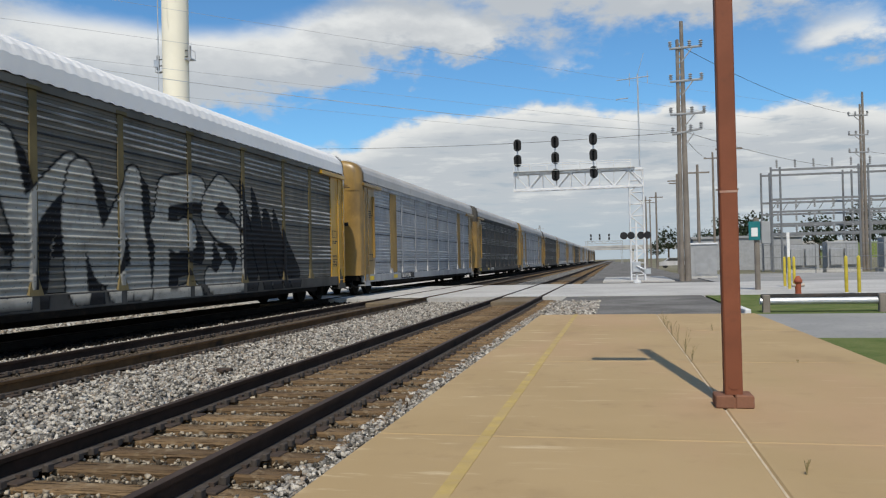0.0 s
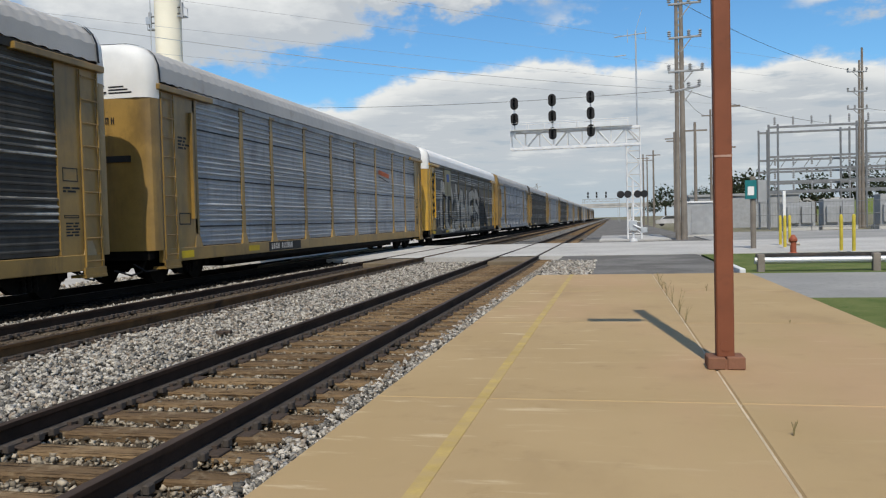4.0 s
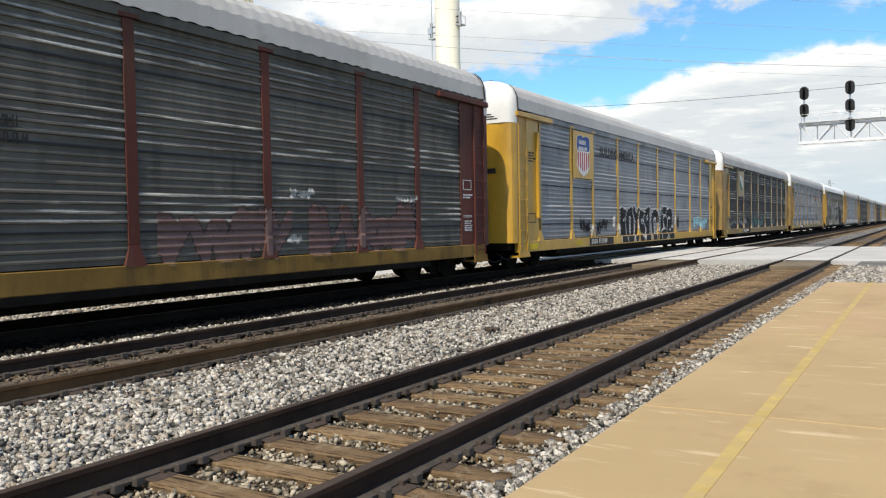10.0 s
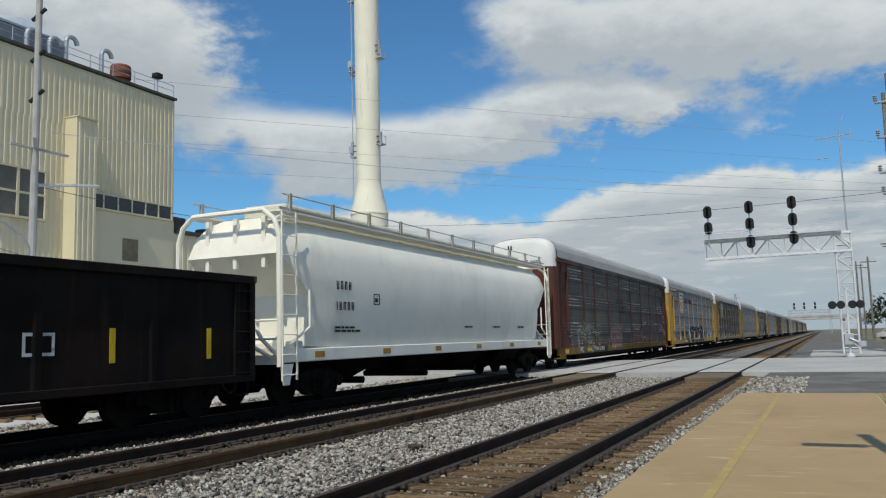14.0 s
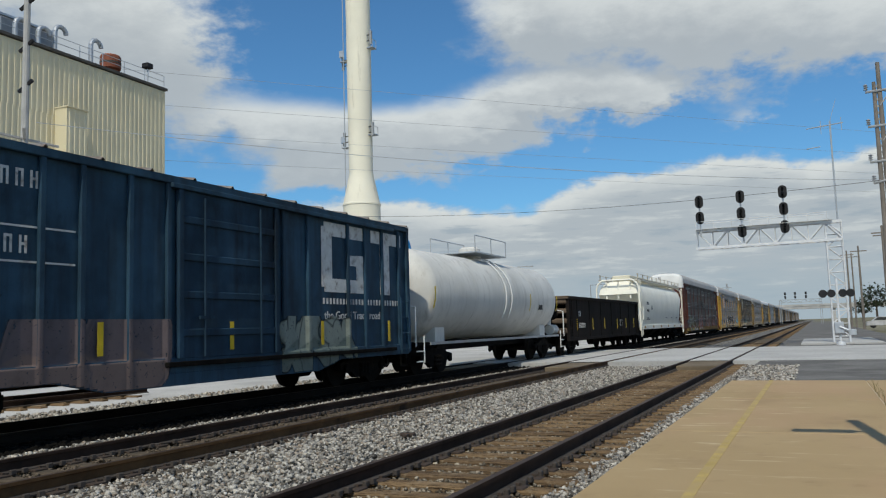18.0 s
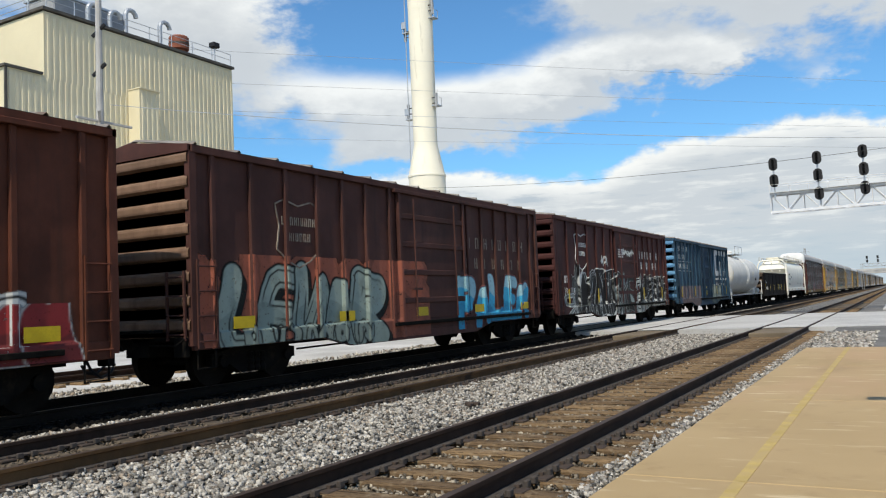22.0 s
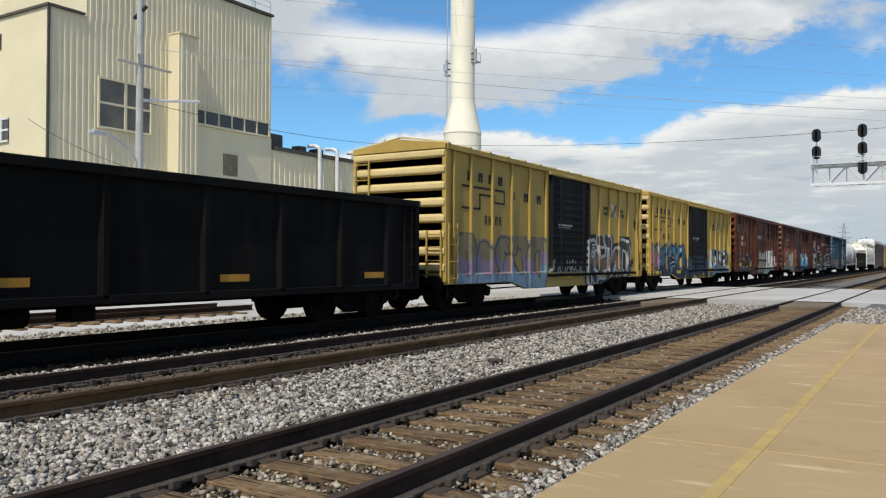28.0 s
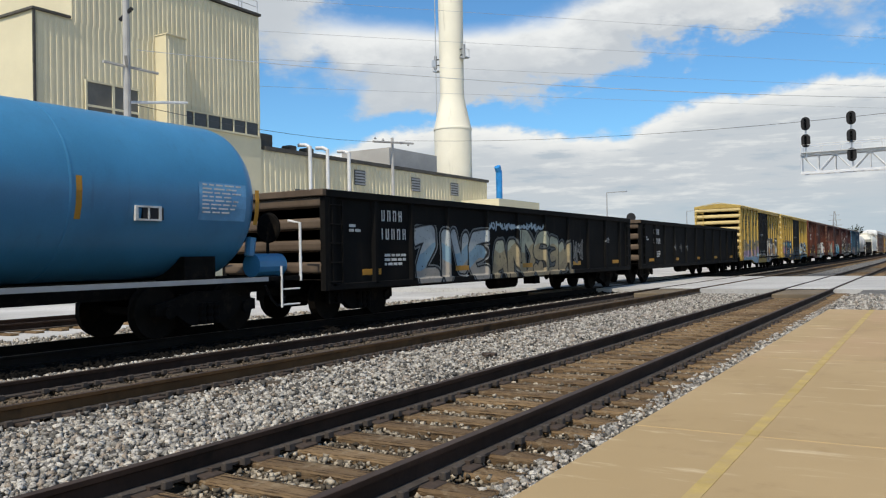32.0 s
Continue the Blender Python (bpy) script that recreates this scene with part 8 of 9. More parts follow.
def smooth_line(pts, n=2):
    for _ in range(n):
        out = [pts[0]]
        for (a, b), (c, d) in zip(pts, pts[1:]):
            out += [(0.75 * a + 0.25 * c, 0.75 * b + 0.25 * d), (0.25 * a + 0.75 * c, 0.25 * b + 0.75 * d)]
        pts = out + [pts[-1]]
    return pts


def random_strokes(rng, style):
    """Meaningless strokes in a unit box: fat bubbles, jagged wild shapes or thin scrawls."""
    j = lambda a: float(rng.uniform(-a, a))
    out = []
    if style == "bubble":
        for k in range(int(rng.integers(1, 3))):
            x, a = rng.uniform(0.1, 0.6), int(rng.integers(4))
            pts = [(x + j(.1), 0.05 + j(.1)), (x - 0.1 + j(.15), 0.85 + j(.1)), (x + 0.35 + j(.1), 0.95 + j(.1)), (x + 0.45 + j(.15), 0.15 + j(.15)), (x + 0.1 + j(.2), 0.0 + j(.1))]
            pts = pts[a % 2:5 - a // 2]
            if rng.random() < 0.5:
                pts = [(u, 1 - v) for u, v in pts]
            out.append(smooth_line(pts))
    elif style == "block":
        a, b = 0.12 + j(.08), 0.72 + j(.12)
        out.append(smooth_line([(a + j(.1), -0.02 + j(.08)), (a + j(.08), 0.5), (a + j(.12), 1.0 + j(.08))], 1))
        k = int(rng.integers(5))
        if k < 3:
            out.append([(b + j(.1), 0.0 + j(.1)), (b + j(.15), 1.0 + j(.1))])
        if k != 1:
            out.append(smooth_line([(a, rng.uniform(0.2, 1.0)), ((a + b) / 2, rng.uniform(0.1, 1.0)), (b + 0.1, rng.uniform(0.0, 1.0))]))
        if k in (1, 3, 4):
            out.append(smooth_line([(a, 1.0), (b + 0.15, 0.95 + j(.1)), (b + 0.1, 0.5 + j(.2)), (a + 0.2, 0.45 + j(.2))]))
        if k == 4:
            out.append(smooth_line([(a + 0.2, 0.45), (b + 0.1, 0.3 + j(.2)), (b, 0.0)]))
    elif style == "wild":
        for k in range(int(rng.integers(2, 4))):
            up = int(rng.integers(2))
            pts = [(i * 0.3 + j(.25), (0.95 if (i + up) % 2 else 0.05) + j(.2)) for i in range(int(rng.integers(3, 5)))]
            out.append(smooth_line(pts, 1) if rng.random() < 0.4 else pts)
    else:
        ph, pts = rng.uniform(0, 6), []
        for i in range(11):
            r = rng.uniform(0.15, 0.5)
            pts.append((0.08 * i + 0.5 * r * math.cos(ph), 0.5 + r * math.sin(ph) + j(.12)))
            ph += rng.uniform(1.2, 3.4)
        out.append(smooth_line(pts))
    return out


# single-stroke capitals on a grid of five columns (a to e) and seven rows (0 to 6)
GLYPHS = {"A": "a0c6e0 b2d2", "B": "a0a6 a6d6e5d3a3 a3d3e2e1d0a0", "C": "e5d6b6a5a1b0d0e1", "D": "a0a6 a6c6e4e2c0a0", "E": "e6a6a0e0 a3d3", "G": "e5d6b6a5a1b0d0e1e3c3", "H": "a0a6 e0e6 a3e3",
          "I": "c0c6", "K": "a0a6 e6a3e0", "L": "a6a0e0", "M": "a0a6c2e6e0", "N": "a0a6e0e6", "O": "b0a1a5b6d6e5e1d0b0", "P": "a0a6 a6d6e5e4d3a3", "R": "a0a6 a6d6e5e4d3a3 b3e0",
          "S": "e5d6b6a5a4b3d3e2e1d0b0a1", "T": "a6e6 c6c0", "U": "a6a1b0d0e1e6", "V": "a6c0e6", "X": "a0e6 a6e0", "Y": "a6c3e6 c3c0", "Z": "a6e6a0e0"}


def letter_strokes(ch, rng, round_=1):
    """A capital's strokes in a unit box, loosened by hand-like wobble."""
    out = []
    for run in GLYPHS[ch].split():
        pts = [("abcde".index(run[k]) / 4 + float(rng.uniform(-.12, .12)), int(run[k + 1]) / 6 + float(rng.uniform(-.09, .09))) for k in range(0, len(run), 2)]
        out.append(smooth_line(pts, round_) if len(pts) > 2 and round_ else pts)
    # a hook or an arrow grows out of every other letter
    if rng.random() < 0.6:
        (a, b), k = out[-1][-1], float(rng.choice((-1, 1)))
        out.append(smooth_line([(a, b), (a + 0.22 * k, b + float(rng.uniform(-.25, .1))), (a + 0.45 * k, b + float(rng.uniform(-.1, .25)))], round_))
    if rng.random() < 0.3:
        out = [[(1 - u, v) for u, v in run] for run in out]
    return out


def stroke_distance(gy, gz, pts):
    d = np.full(gy.shape, 9.0)
    for (a, b), (c, e) in zip(pts, pts[1:]):
        dx, dz = c - a, e - b
        t = np.clip(((gy - a) * dx + (gz - b) * dz) / (dx * dx + dz * dz + 1e-9), 0, 1)
        d = np.minimum(d, np.hypot(gy - a - t * dx, gz - b - t * dz))
    return d


LAYERS = {}
LOWEST = {}          # lower edge of the side that a tag lies on


def tag(car, y0, y1, z0, z1, letters, seed, fills, line, drape, thick=0.16, edge=0.05, halo=None, cloud=None, rim=None, zs=None, label="large sprayed tag", step=0.03, slant=0.12, style="", wedges=0, drop=None, lean=None):
    """letters: a count of meaningless strokes, or capitals; fills: colours down the letters; cloud: backing colour; drop: offset of the letters' solid black depth."""
    rng = np.random.default_rng(seed)
    pad = edge * 2 + 0.06 + (max(abs(drop[0]), abs(drop[1])) if drop else 0)
    ny = int((y1 - y0 + 2 * pad) / step)
    yy = np.linspace(y0 - pad, y1 + pad, ny)
    zz = np.array(zs) if zs is not None else np.arange(z0 - pad, z1 + pad, step)
    gy, gz = np.meshgrid(yy, zz, indexing="ij")
    h = z1 - z0
    wob = lambda s, a: a * (np.sin(gy * s + rng.uniform(0, 6)) + np.sin(gz * s * 1.3 + rng.uniform(0, 6)) + np.sin((gy + gz) * s * 0.7 + rng.uniform(0, 6)))
    soft = 0.6 if isinstance(letters, str) else 1.0
    wy, wz = gy + wob(2.2 / h * 1.5, 0.05 * h * soft) + wob(6.0 / h, 0.012 * h), gz + wob(2.0 / h * 1.5, 0.04 * h * soft) + wob(7.0 / h, 0.010 * h)
    col = np.zeros(gy.shape + (4,))

    def put(d, c):
        """Lays paint where the distance d is below nought, with a soft edge one cell wide."""
        w = np.clip(0.5 - d / step, 0, 1) if d.dtype != bool else d.astype(float)
        a = col[..., 3]
        out = a + w - a * w
        hit = w > 0
        for k in range(3):
            col[..., k][hit] = ((col[..., k] * a * (1 - w) + c[k] * w) / np.maximum(out, 1e-6))[hit]
        col[..., 3] = out

    count = len(letters) if isinstance(letters, str) else letters
    lw = (y1 - y0) / count
    dist, marks, shifted = [], [], []
    for k in range(count):
        if isinstance(letters, str):
            if letters[k] == " ":
                continue
            g = letter_strokes(letters[k], rng, 2 if style == "bubble" else 0 if style == "sharp" else 1)
            w, hh, sl, up = lw * rng.uniform(0.68, 0.80), h * rng.uniform(0.84, 0.96), (lean if lean is not None else rng.uniform(-slant, slant)), z0 + h * rng.uniform(0.0, 0.06)
            left = y0 + lw * k + 0.12 * lw
        else:
            g = random_strokes(rng, style or ("scrawl" if thick < 0.09 else "wild" if thick < 0.17 else "bubble"))
            w, hh, sl, up = lw * (rng.uniform(1.35, 1.9) if style == "block" else rng.uniform(0.95, 1.25)), h * rng.uniform(0.85, 1.05), rng.uniform(-slant, slant), z0 + h * rng.uniform(-0.03, 0.08)
            left = y0 + lw * k - 0.05 * lw
        d, t = np.full(gy.shape, 9.0), thick * rng.uniform(0.85, 1.12)
        runs = [[(left + (u + sl * v) * w, up + v * hh) for u, v in s] for s in g]
        for s in runs:
            d = np.minimum(d, stroke_distance(wy, wz, s))
        dist.append(d - t)
        marks.append(rng.random(4))
        if drop:
            deep = np.full(gy.shape, 9.0)
            for f in (0.25, 0.5, 0.75, 1.0):
                for s in runs:
                    deep = np.minimum(deep, stroke_distance(wy - drop[0] * f, wz - drop[1] * f, s))
            shifted.append(deep - t)
    alld = np.min(dist, axis=0)
    for k in range(wedges):
        a, w, b = rng.uniform(y0, y1), rng.uniform(0.35, 1.3), z0 + h * rng.uniform(0.0, 0.6)
        top, tilt = b + h * rng.uniform(0.2, 0.6) * (1 if k % 3 else -0.4), rng.uniform(-0.6, 0.6)
        s = np.clip((wz - b) / (top - b), 0, 1)
        put((np.abs(wy - a - tilt * s) < w * (1 - s) * 0.5) & ((wz - b) * (top - b) > 0) & (s < 1), line)
    if cloud:
        put(alld - edge * 2.2, cloud)
    if rim:
        put(alld - edge * 1.7, rim)
    for d in shifted:
        put(d, line)
    for d, m in zip(dist, marks):
        put(d - edge, line)
        put(d, fills[0])
        k = len(fills)
        for j, f in enumerate(fills[1:], 1):
            put(np.maximum(d, gz + 0.12 * h * np.sin(gy * 5 / h + m[0] * 6) - z0 - h * (1 - j / k)), f)
        if halo and m[2] > 0.35:
            put(np.maximum(np.abs(d + thick * (0.35 + 0.4 * m[1])) - 0.016 - 0.012 * m[1], -0.03 * (np.sin(gy * 3 / h + m[0] * 6) + np.sin(gz * 4 / h + m[3] * 6) + 0.2)), halo)
    # paint ends at the lower edge of the car's side
    if drape in LOWEST:
        col[gz < LOWEST[drape](gy), 3] = 0.0
    # soften the paint's outer edge by one cell
    keep = col[..., 3].copy()
    for ax in (0, 1):
        for sft in (-1, 1):
            near = np.roll(col, sft, axis=ax)
            grow = (col[..., 3] == 0) & (near[..., 3] > 0)
            col[grow, :3] = near[grow, :3]
    col[..., 3] = keep
    used = keep > 0
    cells = used[:-1, :-1] | used[1:, :-1] | used[1:, 1:] | used[:-1, 1:]
    idx = np.full(gy.shape, -1)
    live = np.zeros(gy.shape, bool)
    for a, b in ((0, 0), (1, 0), (1, 1), (0, 1)):
        live[a:a + cells.shape[0], b:b + cells.shape[1]] |= cells
    idx[live] = np.arange(live.sum())
    LAYERS[car.name] = LAYERS.get(car.name, 0) + 1
    xs = np.array([drape(a, b) for a, b in zip(gy[live], gz[live])]) + 0.003 * (LAYERS[car.name] - 1)
    v = np.stack([xs, gy[live], gz[live]], 1)
    i, j = np.nonzero(cells)
    f = np.stack([idx[i, j], idx[i + 1, j], idx[i + 1, j + 1], idx[i, j + 1]], 1)
    me = bpy.data.meshes.new("painted_tag")
    me.vertices.add(len(v))
    me.vertices.foreach_set("co", v.ravel())
    me.loops.add(f.size)
    me.loops.foreach_set("vertex_index", f.ravel())
    me.polygons.add(len(f))
    me.polygons.foreach_set("loop_start", np.arange(0, f.size, 4))
    me.update(calc_edges=True)
    me.color_attributes.new("paint", "FLOAT_COLOR", "POINT").data.foreach_set("color", col[live].ravel())
    me.materials.append(M_spray)
    o = new("painted_tag", me)
    o.parent = car
    o["label"] = label
    return o


def over_box(half, ribs, door):
    ys = [half + r for r in ribs]
    d0, d1 = half + door[0], half + door[1]

    def f(y, z):
        x = 1.405
        if any(abs(y - r) < 0.062 for r in ys):
            x = 1.480
        if d0 - 0.02 < y < d1 + 0.02:
            x = 1.536 if min(abs(y - d0 - 0.05), abs(y - d1 + 0.05)) < 0.07 else 1.476
        return max(x, 1.466) if z < 1.01 else x
    LOWEST[f] = lambda y: np.where(np.abs(y) > half - 3.6, 0.735, np.where(np.abs(y) < half - 4.6, 0.515, 0.515 + (np.abs(y) - half + 4.6) * 0.22))
    return f


def over_gondola(half, ribs):
    ys = [half + r for r in ribs]

    def f(y, z):
        d = min(abs(y - r) for r in ys)
        x = 1.426 if d > 0.11 else 1.506 - max(0.0, d - 0.05) * 1.3
        return max(x, 1.506) if z < 0.81 else x
    LOWEST[f] = lambda y: np.full(np.shape(y), 0.675)
    return f


def over_rack(y, z):
    if min(abs(y - HALF - b) for b in BAYS) < 0.10:
        return 1.494 if z < 1.25 else 1.478
    if z < 0.9:
        return 1.506
    d = rib_depth(z - (z - 0.9) % RIB)
    p = ((z - 0.9) % RIB) / RIB
    return 1.437 + (0.0 if p < 0.49 else d if 0.57 < p < 0.83 else d * 0.5)


def rack_rows(z0, z1):
    out, z = [], 0.9
    if z0 < 0.9:
        out += [0.60, 0.72, 0.84]
    while z < min(z1, 4.68):
        out += [z + 0.002, z + 0.035, z + RIB * 0.48, z + RIB * 0.58, z + RIB * 0.82, z + RIB * 0.98]
        z += RIB
    return [q for q in out if q > z0 - 0.05]


LOWEST[over_rack] = lambda y: np.full(np.shape(y), 0.565)
BLK, GRY, WHT = (0.014, 0.014, 0.015), (0.34, 0.34, 0.33), (0.62, 0.62, 0.60)
tag(acar, -11.0, 5.2, 0.72, 3.45, "ICYMES", 5, ((0.40, 0.385, 0.34), (0.34, 0.325, 0.285)), BLK, over_rack, 0.30, 0.06, None, None, None, rack_rows(0.5, 4.6), "huge silver tag with black wedges and outlines", 0.04, 0.15, "sharp", 22, (0.42, -0.30))
for k in range(5):
    tag(acar, 4.6 + 0.75 * k, 6.3 + 0.75 * k, 0.75, 3.6 - 0.35 * k, "I", 6 + k, (BLK,), BLK, over_rack, 0.42, 0.06, None, None, None, rack_rows(0.5, 4.4), "black sprayed panel", 0.05, 0.2, "sharp", 0, None, -0.9)
for k in range(6):
    tag(acar, -12.42, -11.72, 1.75 + 0.45 * k, 2.2 + 0.45 * k, 1, 140 + k, (BLK,), BLK, lambda y, z: 1.478, 0.035, 0.012, label="black scrawled tag", style="scrawl", step=0.015)
for k, (a, b) in enumerate(((-11.2, -8.6), (-8.3, -6.9), (-6.6, -5.8))):
    tag(ccar, a, b, 0.95, 1.7, 4, 11 + k, ((0.33, 0.32, 0.30),), (0.36, 0.35, 0.33), over_rack, 0.022, 0.012, zs=rack_rows(0.8, 1.9), label="thin white scrawled tag", wedges=0)
tag(ccar, -4.0, 1.0, 0.95, 1.65, 4, 12, ((0.10, 0.17, 0.16),), (0.13, 0.14, 0.13), over_rack, 0.10, 0.03, zs=rack_rows(0.8, 1.8), label="faded green tag")
tag(ccar, 4.0, 6.2, 1.0, 1.5, 3, 13, ((0.10, 0.14, 0.14),), (0.25, 0.26, 0.25), over_rack, 0.05, 0.02, zs=rack_rows(0.8, 1.7), label="small faded tag")
tag(dcar, -3.5, 0.4, 0.62, 1.95, "ROYER", 21, (BLK,), (0.66, 0.67, 0.68), over_rack, 0.20, 0.05, zs=rack_rows(0.5, 2.2), label="black bubble tag with white outlines", style="bubble", step=0.022)
tag(dcar, 0.7, 4.1, 0.70, 1.95, "CLES", 24, (BLK,), (0.66, 0.67, 0.68), over_rack, 0.20, 0.05, zs=rack_rows(0.5, 2.2), label="black bubble tag with white outlines", style="bubble", step=0.022)
for k, (a, b) in enumerate(((-8.0, -7.1), (-6.4, -5.1), (4.9, 5.3))):
    tag(dcar, a, b, 0.95, 1.75, 3, 26 + k, (BLK,), BLK, over_rack, 0.022, 0.01, zs=rack_rows(0.9, 1.9), label="thin black scrawls")
for k, a in enumerate((-7.0, -4.6, -4.0, 4.4)):
    g = Geo()
    for w in range(4):
        c, e = 0.22 * math.cos(w * math.pi / 4 + 0.2), 0.22 * math.sin(w * math.pi / 4 + 0.2)
        g.tube((1.51, a - c, 1.15 + 0.3 * (k % 2) - e), (1.51, a + c, 1.15 + 0.3 * (k % 2) + e), 0.014, 5)
    part("painted_star", g, M_text_white, dcar, "small white sprayed star")
tag(dcar, 8.3, 11.3, 1.0, 1.8, 3, 23, ((0.33, 0.58, 0.62),), (0.42, 0.60, 0.62), over_rack, 0.08, 0.03, zs=rack_rows(0.9, 2.0), label="pale blue tag")
tag(ecar, -10.1, -6.0, 0.7, 1.8, "CREME", 31, ((0.12, 0.13, 0.075), (0.085, 0.095, 0.055)), (0.010, 0.011, 0.010), over_rack, 0.13, 0.05, zs=rack_rows(0.5, 2.0), label="olive tag with black and white outlines", style="bubble", rim=(0.62, 0.62, 0.56), halo=(0.46, 0.46, 0.41), step=0.022, slant=0.3)
tag(ecar, -3.6, -1.0, 0.85, 1.85, "MKS", 32, ((0.30, 0.18, 0.17), (0.24, 0.13, 0.12)), (0.012, 0.011, 0.011), over_rack, 0.12, 0.055, zs=rack_rows(0.6, 2.0), label="dull pink tag with black outlines", rim=(0.50, 0.46, 0.43), step=0.022)
tag(ecar, 2.2, 5.2, 0.95, 1.75, 4, 36, ((0.165, 0.105, 0.095),), (0.14, 0.09, 0.082), over_rack, 0.12, 0.02, zs=rack_rows(0.8, 1.9), label="faded red block tag", style="wild")
tag(ecar, 5.9, 10.0, 0.95, 1.75, 5, 37, ((0.165, 0.10, 0.09),), (0.14, 0.085, 0.078), over_rack, 0.12, 0.02, zs=rack_rows(0.8, 1.9), label="faded red block tag", style="wild")
tag(ecar, -12.9, -10.8, 0.95, 2.1, "CES", 33, ((0.22, 0.24, 0.22),), (0.22, 0.24, 0.22), over_rack, 0.026, 0.01, zs=rack_rows(0.9, 2.2), label="faint grey-green outline scrawl", style="bubble")
for k, (a, b, c) in enumerate(((5.3, 6.0, 2.0), (8.9, 9.8, 1.95), (5.2, 5.6, 1.1))):
    tag(ecar, a, b, c, c + 0.22, 3, 38 + k, ((0.42, 0.42, 0.40),), (0.40, 0.40, 0.38), over_rack, 0.016, 0.008, zs=rack_rows(0.9, 2.4), label="thin white scrawl")

bi = over_box(ih, RIBS_I, (-9.2, -6.2))
tag(icar, -6.9, -1.8, 0.6, 1.55, 3, 41, ((0.13, 0.105, 0.11), (0.16, 0.12, 0.11)), (0.10, 0.085, 0.09), bi, 0.36, 0.05, cloud=(0.14, 0.11, 0.11), label="dull purple sprayed patch")
tag(icar, 1.8, 4.7, 0.65, 1.65, 3, 42, ((0.22, 0.25, 0.22), (0.14, 0.17, 0.15)), (0.03, 0.04, 0.04), bi, 0.16, 0.04, label="grey-green leafy tag")
bj = over_box(jh, RIBS_J, (-8.7, -5.4))
INK, CHALK, ASH = (0.014, 0.013, 0.013), (0.62, 0.62, 0.58), (0.20, 0.22, 0.20)
tag(jcar, -6.4, -0.5, 0.62, 2.3, "LKZEN", 57, (INK, (0.022, 0.024, 0.023)), CHALK, bj, 0.21, 0.03, halo=ASH, label="black tag with white outlines", lean=0.7, style="sharp", step=0.02, wedges=6, drop=(0.16, -0.10))
tag(jcar, -6.0, -0.8, 0.7, 2.2, 5, 59, (INK,), CHALK, bj, 0.13, 0.022, halo=(0.12, 0.13, 0.12), label="black tag with white outlines", slant=0.6, style="wild", step=0.02)
tag(jcar, -6.9, -5.6, 0.6, 1.5, "R", 54, (ASH,), CHALK, bj, 0.05, 0.03, label="grey and white sprayed letter", style="sharp", step=0.02)
tag(jcar, -0.9, 1.5, 0.66, 2.25, "BKE", 58, ((0.03, 0.035, 0.032), INK), (0.26, 0.30, 0.28), bj, 0.12, 0.022, halo=(0.34, 0.36, 0.34), label="dark green scribbled tag", slant=0.4, style="sharp", step=0.02, wedges=5)
tag(jcar, 2.0, 7.8, 0.58, 2.1, "SKADEX", 52, (INK, (0.10, 0.11, 0.10)), CHALK, bj, 0.14, 0.03, halo=(0.42, 0.45, 0.42), label="black and white wild-style tag", slant=0.6, style="sharp", wedges=14, step=0.02)
tag(jcar, 2.3, 7.6, 0.7, 2.2, 6, 56, (INK,), (0.50, 0.51, 0.48), bj, 0.08, 0.02, label="black and white wild-style tag", slant=0.7, style="wild", step=0.02)
tag(jcar, -2.6, -1.7, 2.6, 3.1, 3, 53, (CHALK,), CHALK, bj, 0.022, 0.008, label="thin white scrawl", style="scrawl", step=0.02)
tag(jcar, 0.1, 1.9, 3.05, 3.4, 6, 55, (CHALK,), CHALK, bj, 0.02, 0.008, label="thin white scrawl", style="scrawl", step=0.02)
bk = over_box(kh, RIBS_K, (-8.6, -5.2))
tag(kcar, -7.4, 0.2, 0.75, 2.25, 4, 60, ((0.34, 0.105, 0.065), (0.22, 0.075, 0.05)), (0.24, 0.08, 0.05), bk, 0.33, 0.06, cloud=(0.26, 0.085, 0.055), label="orange sprayed patches", style="wild")
tag(kcar, -6.9, -1.7, 0.58, 2.1, "LENAR", 61, ((0.30, 0.36, 0.31), (0.23, 0.285, 0.25)), (0.012, 0.014, 0.013), bk, 0.23, 0.05, halo=(0.012, 0.014, 0.013), label="grey-green looping tag", style="bubble", slant=0.2, step=0.022, drop=(0.14, -0.12))
tag(kcar, -6.3, -2.2, 0.6, 1.0, 8, 64, ((0.22, 0.26, 0.22),), BLK, bk, 0.07, 0.03, label="grey-green looping tag", style="bubble")
tag(kcar, 2.0, 6.9, 0.72, 2.05, "PALEM", 63, ((0.33, 0.55, 0.60), (0.05, 0.38, 0.58), (0.03, 0.27, 0.45)), (0.02, 0.05, 0.08), bk, 0.18, 0.03, cloud=(0.22, 0.08, 0.07), label="bright blue letter tag", step=0.022)
bl_ = over_box(lh, RIBS_L, (-9.0, -5.2))
tag(lcar, 1.4, 6.0, 0.55, 2.05, "OSKOEN", 71, ((0.62, 0.62, 0.58),), BLK, bl_, 0.25, 0.04, cloud=(0.56, 0.56, 0.53), label="white bubble tag", style="bubble", step=0.022)
tag(lcar, -0.6, 1.5, 0.75, 2.0, "OA", 72, ((0.50, 0.47, 0.34), (0.42, 0.38, 0.26)), BLK, bl_, 0.30, 0.04, label="cream bubble tag", style="bubble", step=0.022)
tag(lcar, 5.6, 6.9, 0.7, 1.5, 2, 73, ((0.26, 0.035, 0.035), (0.15, 0.03, 0.03)), (0.4, 0.4, 0.38), bl_, 0.16, 0.03, label="red tag")
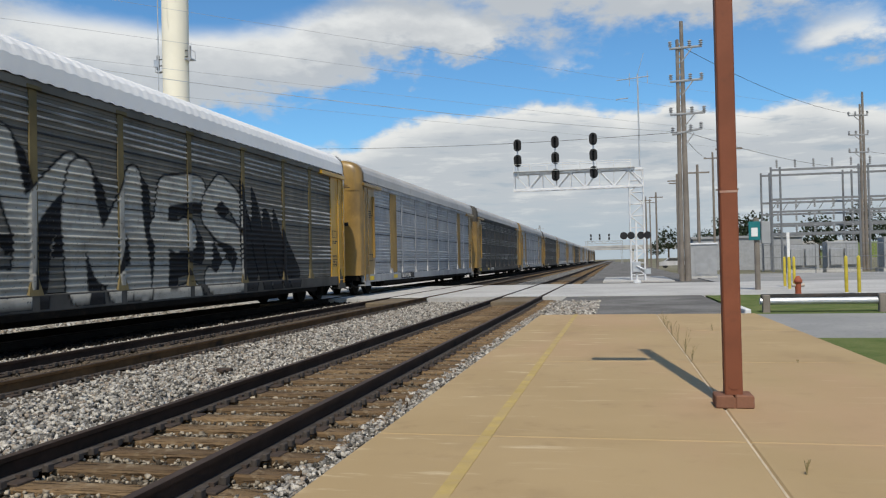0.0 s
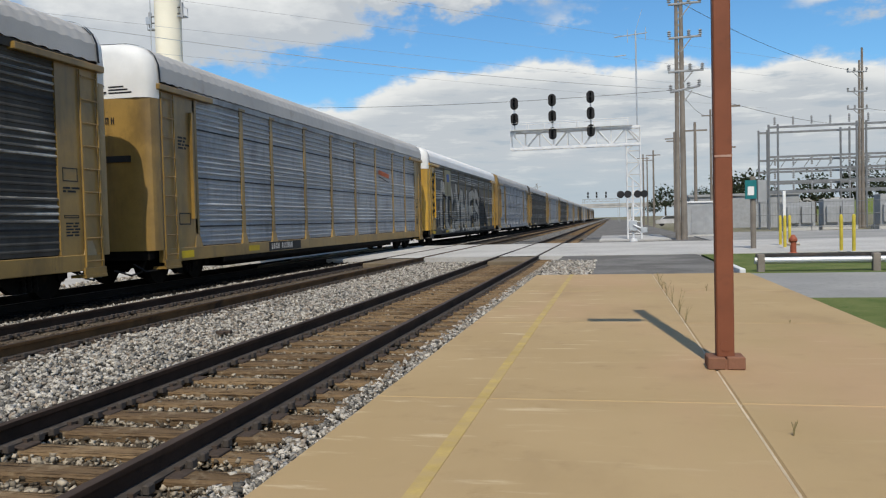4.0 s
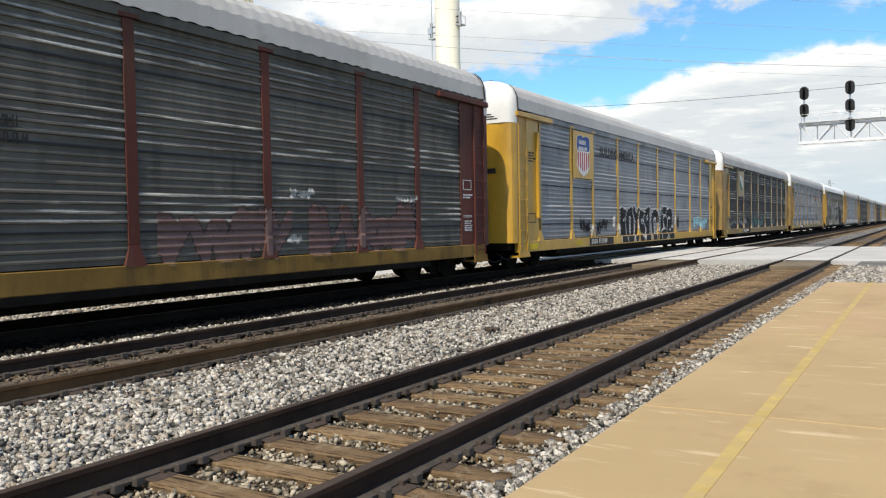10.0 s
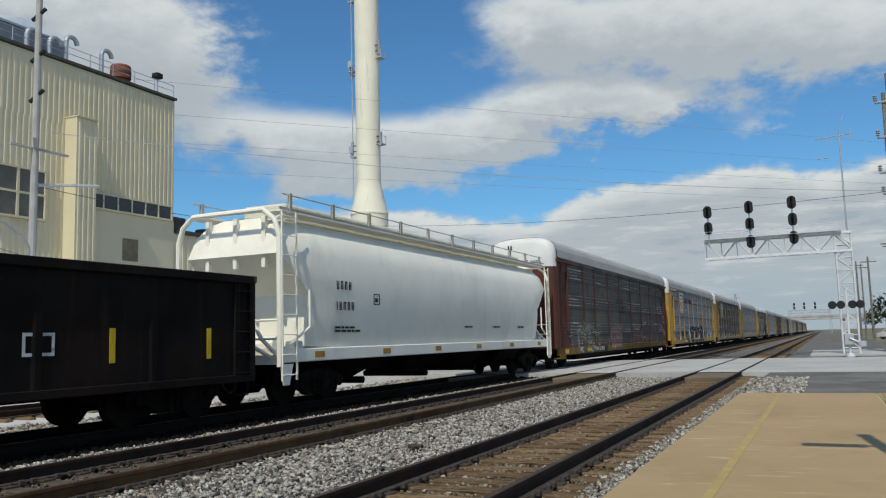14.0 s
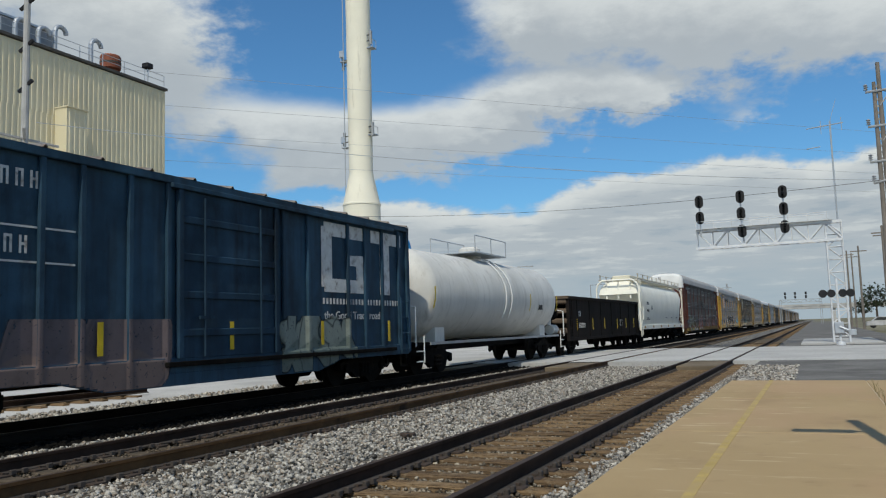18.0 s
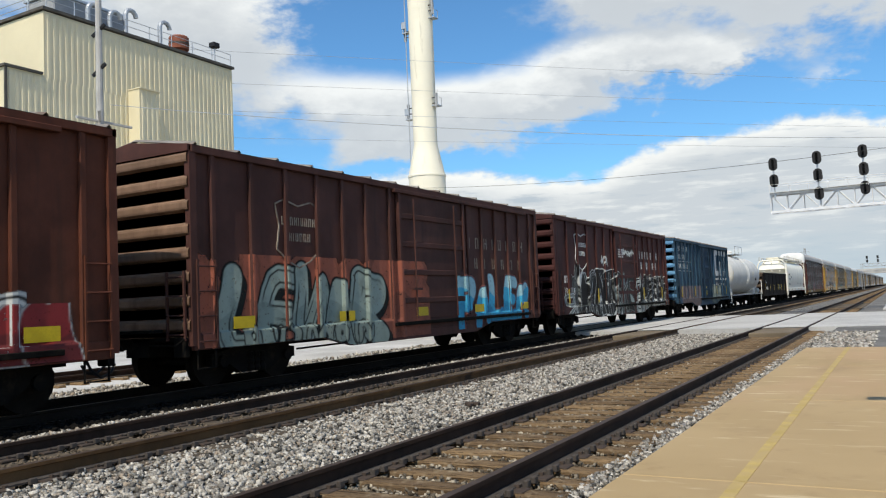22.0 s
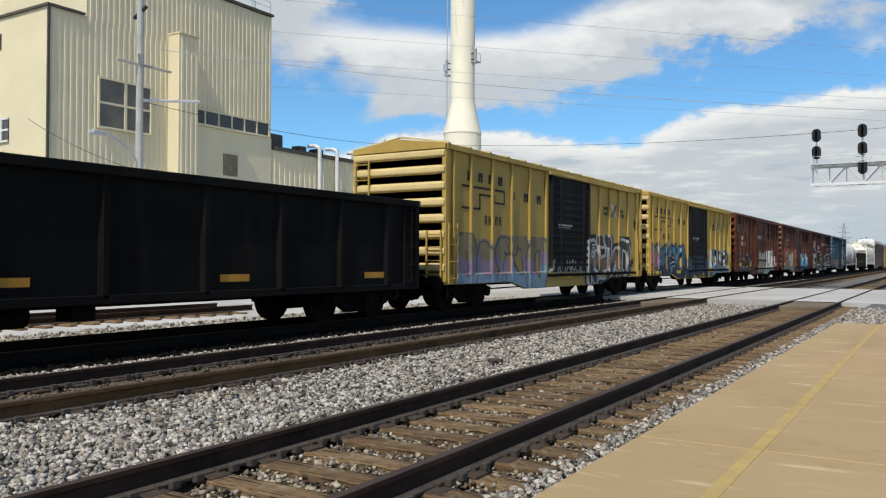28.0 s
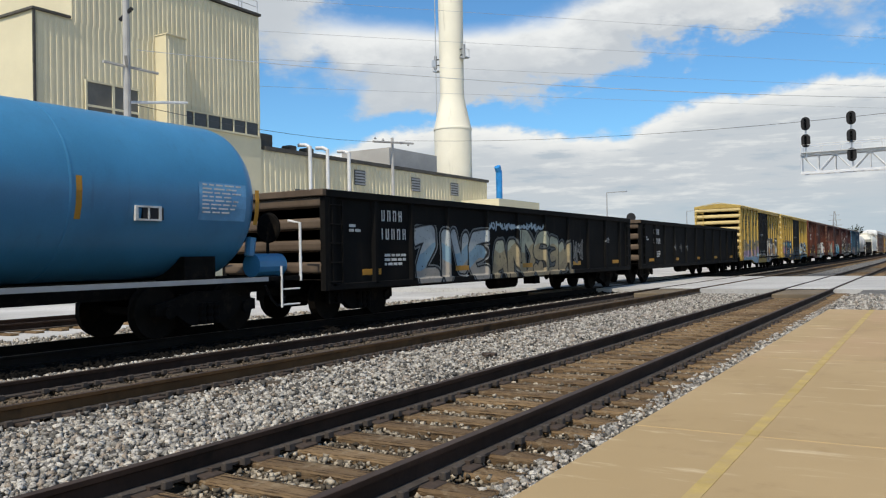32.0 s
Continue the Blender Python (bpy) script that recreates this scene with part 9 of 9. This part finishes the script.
tag(lcar, -7.2, -2.6, 0.6, 1.75, "CLPS", 74, ((0.05, 0.028, 0.022),), (0.36, 0.34, 0.31), bl_, 0.14, 0.03, label="pale outlined tag", style="bubble", step=0.022)
bm_ = over_box(mh, RIBS_Y, (-9.1, -5.85))
tag(mcar, -7.6, -1.7, 0.6, 1.95, "EHOSKA", 81, ((0.035, 0.14, 0.21), (0.012, 0.03, 0.05)), (0.010, 0.011, 0.014), bm_, 0.16, 0.07, halo=(0.40, 0.55, 0.60), cloud=(0.17, 0.11, 0.13), label="black and blue tag on a dull purple backing", style="sharp", step=0.022, drop=(0.1, -0.1))
tag(mcar, -7.4, -6.3, 0.9, 2.0, 3, 85, ((0.33, 0.17, 0.24),), (0.25, 0.13, 0.18), bm_, 0.04, 0.02, label="pink scrawled tag", style="scrawl")
tag(mcar, -1.9, 2.3, 0.6, 1.6, 7, 82, ((0.03, 0.06, 0.09),), (0.012, 0.013, 0.017), bm_, 0.12, 0.05, label="dark blue tag across the door", style="wild")
tag(mcar, 2.9, 7.9, 0.58, 2.05, "SYARKES", 83, ((0.010, 0.013, 0.022), (0.015, 0.03, 0.05)), (0.42, 0.54, 0.60), bm_, 0.10, 0.036, halo=(0.20, 0.36, 0.46), label="dark blue and silver wild-style tag", slant=0.7, style="sharp", wedges=14, step=0.022)
tag(mcar, 3.4, 7.6, 0.5, 0.85, 6, 86, ((0.25, 0.42, 0.52),), (0.03, 0.05, 0.08), bm_, 0.10, 0.03, label="pale blue sprayed underline", style="wild")
bn_ = over_box(nh, RIBS_Y, (-9.1, -5.85))
tag(ncar, 1.8, 6.4, 0.62, 2.05, "RENO", 91, ((0.06, 0.06, 0.065), (0.20, 0.13, 0.09), (0.06, 0.06, 0.07)), (0.46, 0.46, 0.43), bn_, 0.17, 0.11, cloud=(0.02, 0.02, 0.02), label="dark letters with thick white outlines", style="bubble", step=0.022)
tag(ncar, -7.2, -1.8, 0.6, 1.95, "GASCO", 92, ((0.24, 0.20, 0.12), (0.26, 0.20, 0.27), (0.20, 0.30, 0.37)), (0.06, 0.065, 0.06), bn_, 0.24, 0.04, cloud=(0.22, 0.19, 0.21), label="faded pastel tag", style="bubble", step=0.022)
tag(ncar, -1.5, 1.4, 0.7, 1.5, 5, 94, ((0.34, 0.34, 0.33),), (0.25, 0.25, 0.25), bn_, 0.018, 0.008, label="thin white scrawls on the door", style="scrawl")
for k, a in enumerate((7.0, 6.4)):
    tag(ncar, a, a + 0.5, 1.0 + 1.6 * (1 - k), 1.5 + 1.6 * (1 - k), 2, 95 + k, ((0.03, 0.03, 0.03),), (0.03, 0.03, 0.03), bn_, 0.016, 0.008, label="thin black scrawl", style="scrawl")
bp = over_gondola(ph, RIBS_P)
tag(pcar, -6.3, -2.7, 0.72, 1.95, "ZIVE", 101, ((0.40, 0.43, 0.43), (0.22, 0.34, 0.41), (0.33, 0.30, 0.26)), BLK, bp, 0.20, 0.06, rim=(0.20, 0.21, 0.21), label="white and pale blue tag", step=0.022)
tag(pcar, -2.2, 3.45, 0.74, 1.95, "ANDSEM", 102, ((0.42, 0.42, 0.31), (0.37, 0.30, 0.18), (0.31, 0.25, 0.16)), BLK, bp, 0.16, 0.05, cloud=(0.10, 0.11, 0.11), label="tan block-shaped tag with pale edges", step=0.022)
tag(pcar, -2.6, 1.2, 2.05, 2.35, 7, 104, ((0.36, 0.44, 0.48),), (0.30, 0.36, 0.40), bp, 0.025, 0.01, label="pale sprayed dashes and drips", style="scrawl")
tag(pcar, 3.8, 4.6, 1.0, 2.0, 2, 103, ((0.02, 0.02, 0.02),), (0.42, 0.42, 0.40), bp, 0.03, 0.02, label="white scrawls")
bo = over_gondola(oh, PR)
for k, (a, b) in enumerate(((-4.65, -4.2), (-3.55, -3.1), (-2.5, -2.0))):
    tag(ocar, a, b, 1.3, 1.8, 2, 110 + k, ((0.02, 0.02, 0.02),), (0.24, 0.24, 0.23), bo, 0.02, 0.015, label="small pale scrawl")
tag(pcar, 6.9, 7.4, 1.7, 2.05, 2, 118, ((0.02, 0.02, 0.02),), (0.36, 0.36, 0.35), bp, 0.02, 0.015, label="small pale scrawl")


# ---- overhead wires ----
for k, (a, b, sag) in enumerate(WIRES):
    wire(a, b, sag, M_palewire if k < 5 else M_wire)


def motions():
    """The whole train rolls away along the far track, slowing a little; its wheels turn with it."""
    times = [0, 2, 4, 6, 8, 10, 12, 14, 16, 18, 20, 22, 24, 26, 28, 30, 32]
    for car, place in MOVING:
        walk(car, [(t, pose(XT, place + train_at(t), 0)) for t in times])
    for y in (-0.89, 0.89):
        same = [o for o in WHEELS if (o.location.y > 0) == (y > 0)]
        walk(same[0], [(k / 15, pose(0, y, 0.46, -math.degrees(train_at(k / 15) / 0.46))) for k in range(481)])
        for o in same[1:]:
            o.rotation_mode = "QUATERNION"
            keys = o.animation_data_create()
            keys.action = same[0].animation_data.action
            keys.action_slot = same[0].animation_data.action_slot


motions()
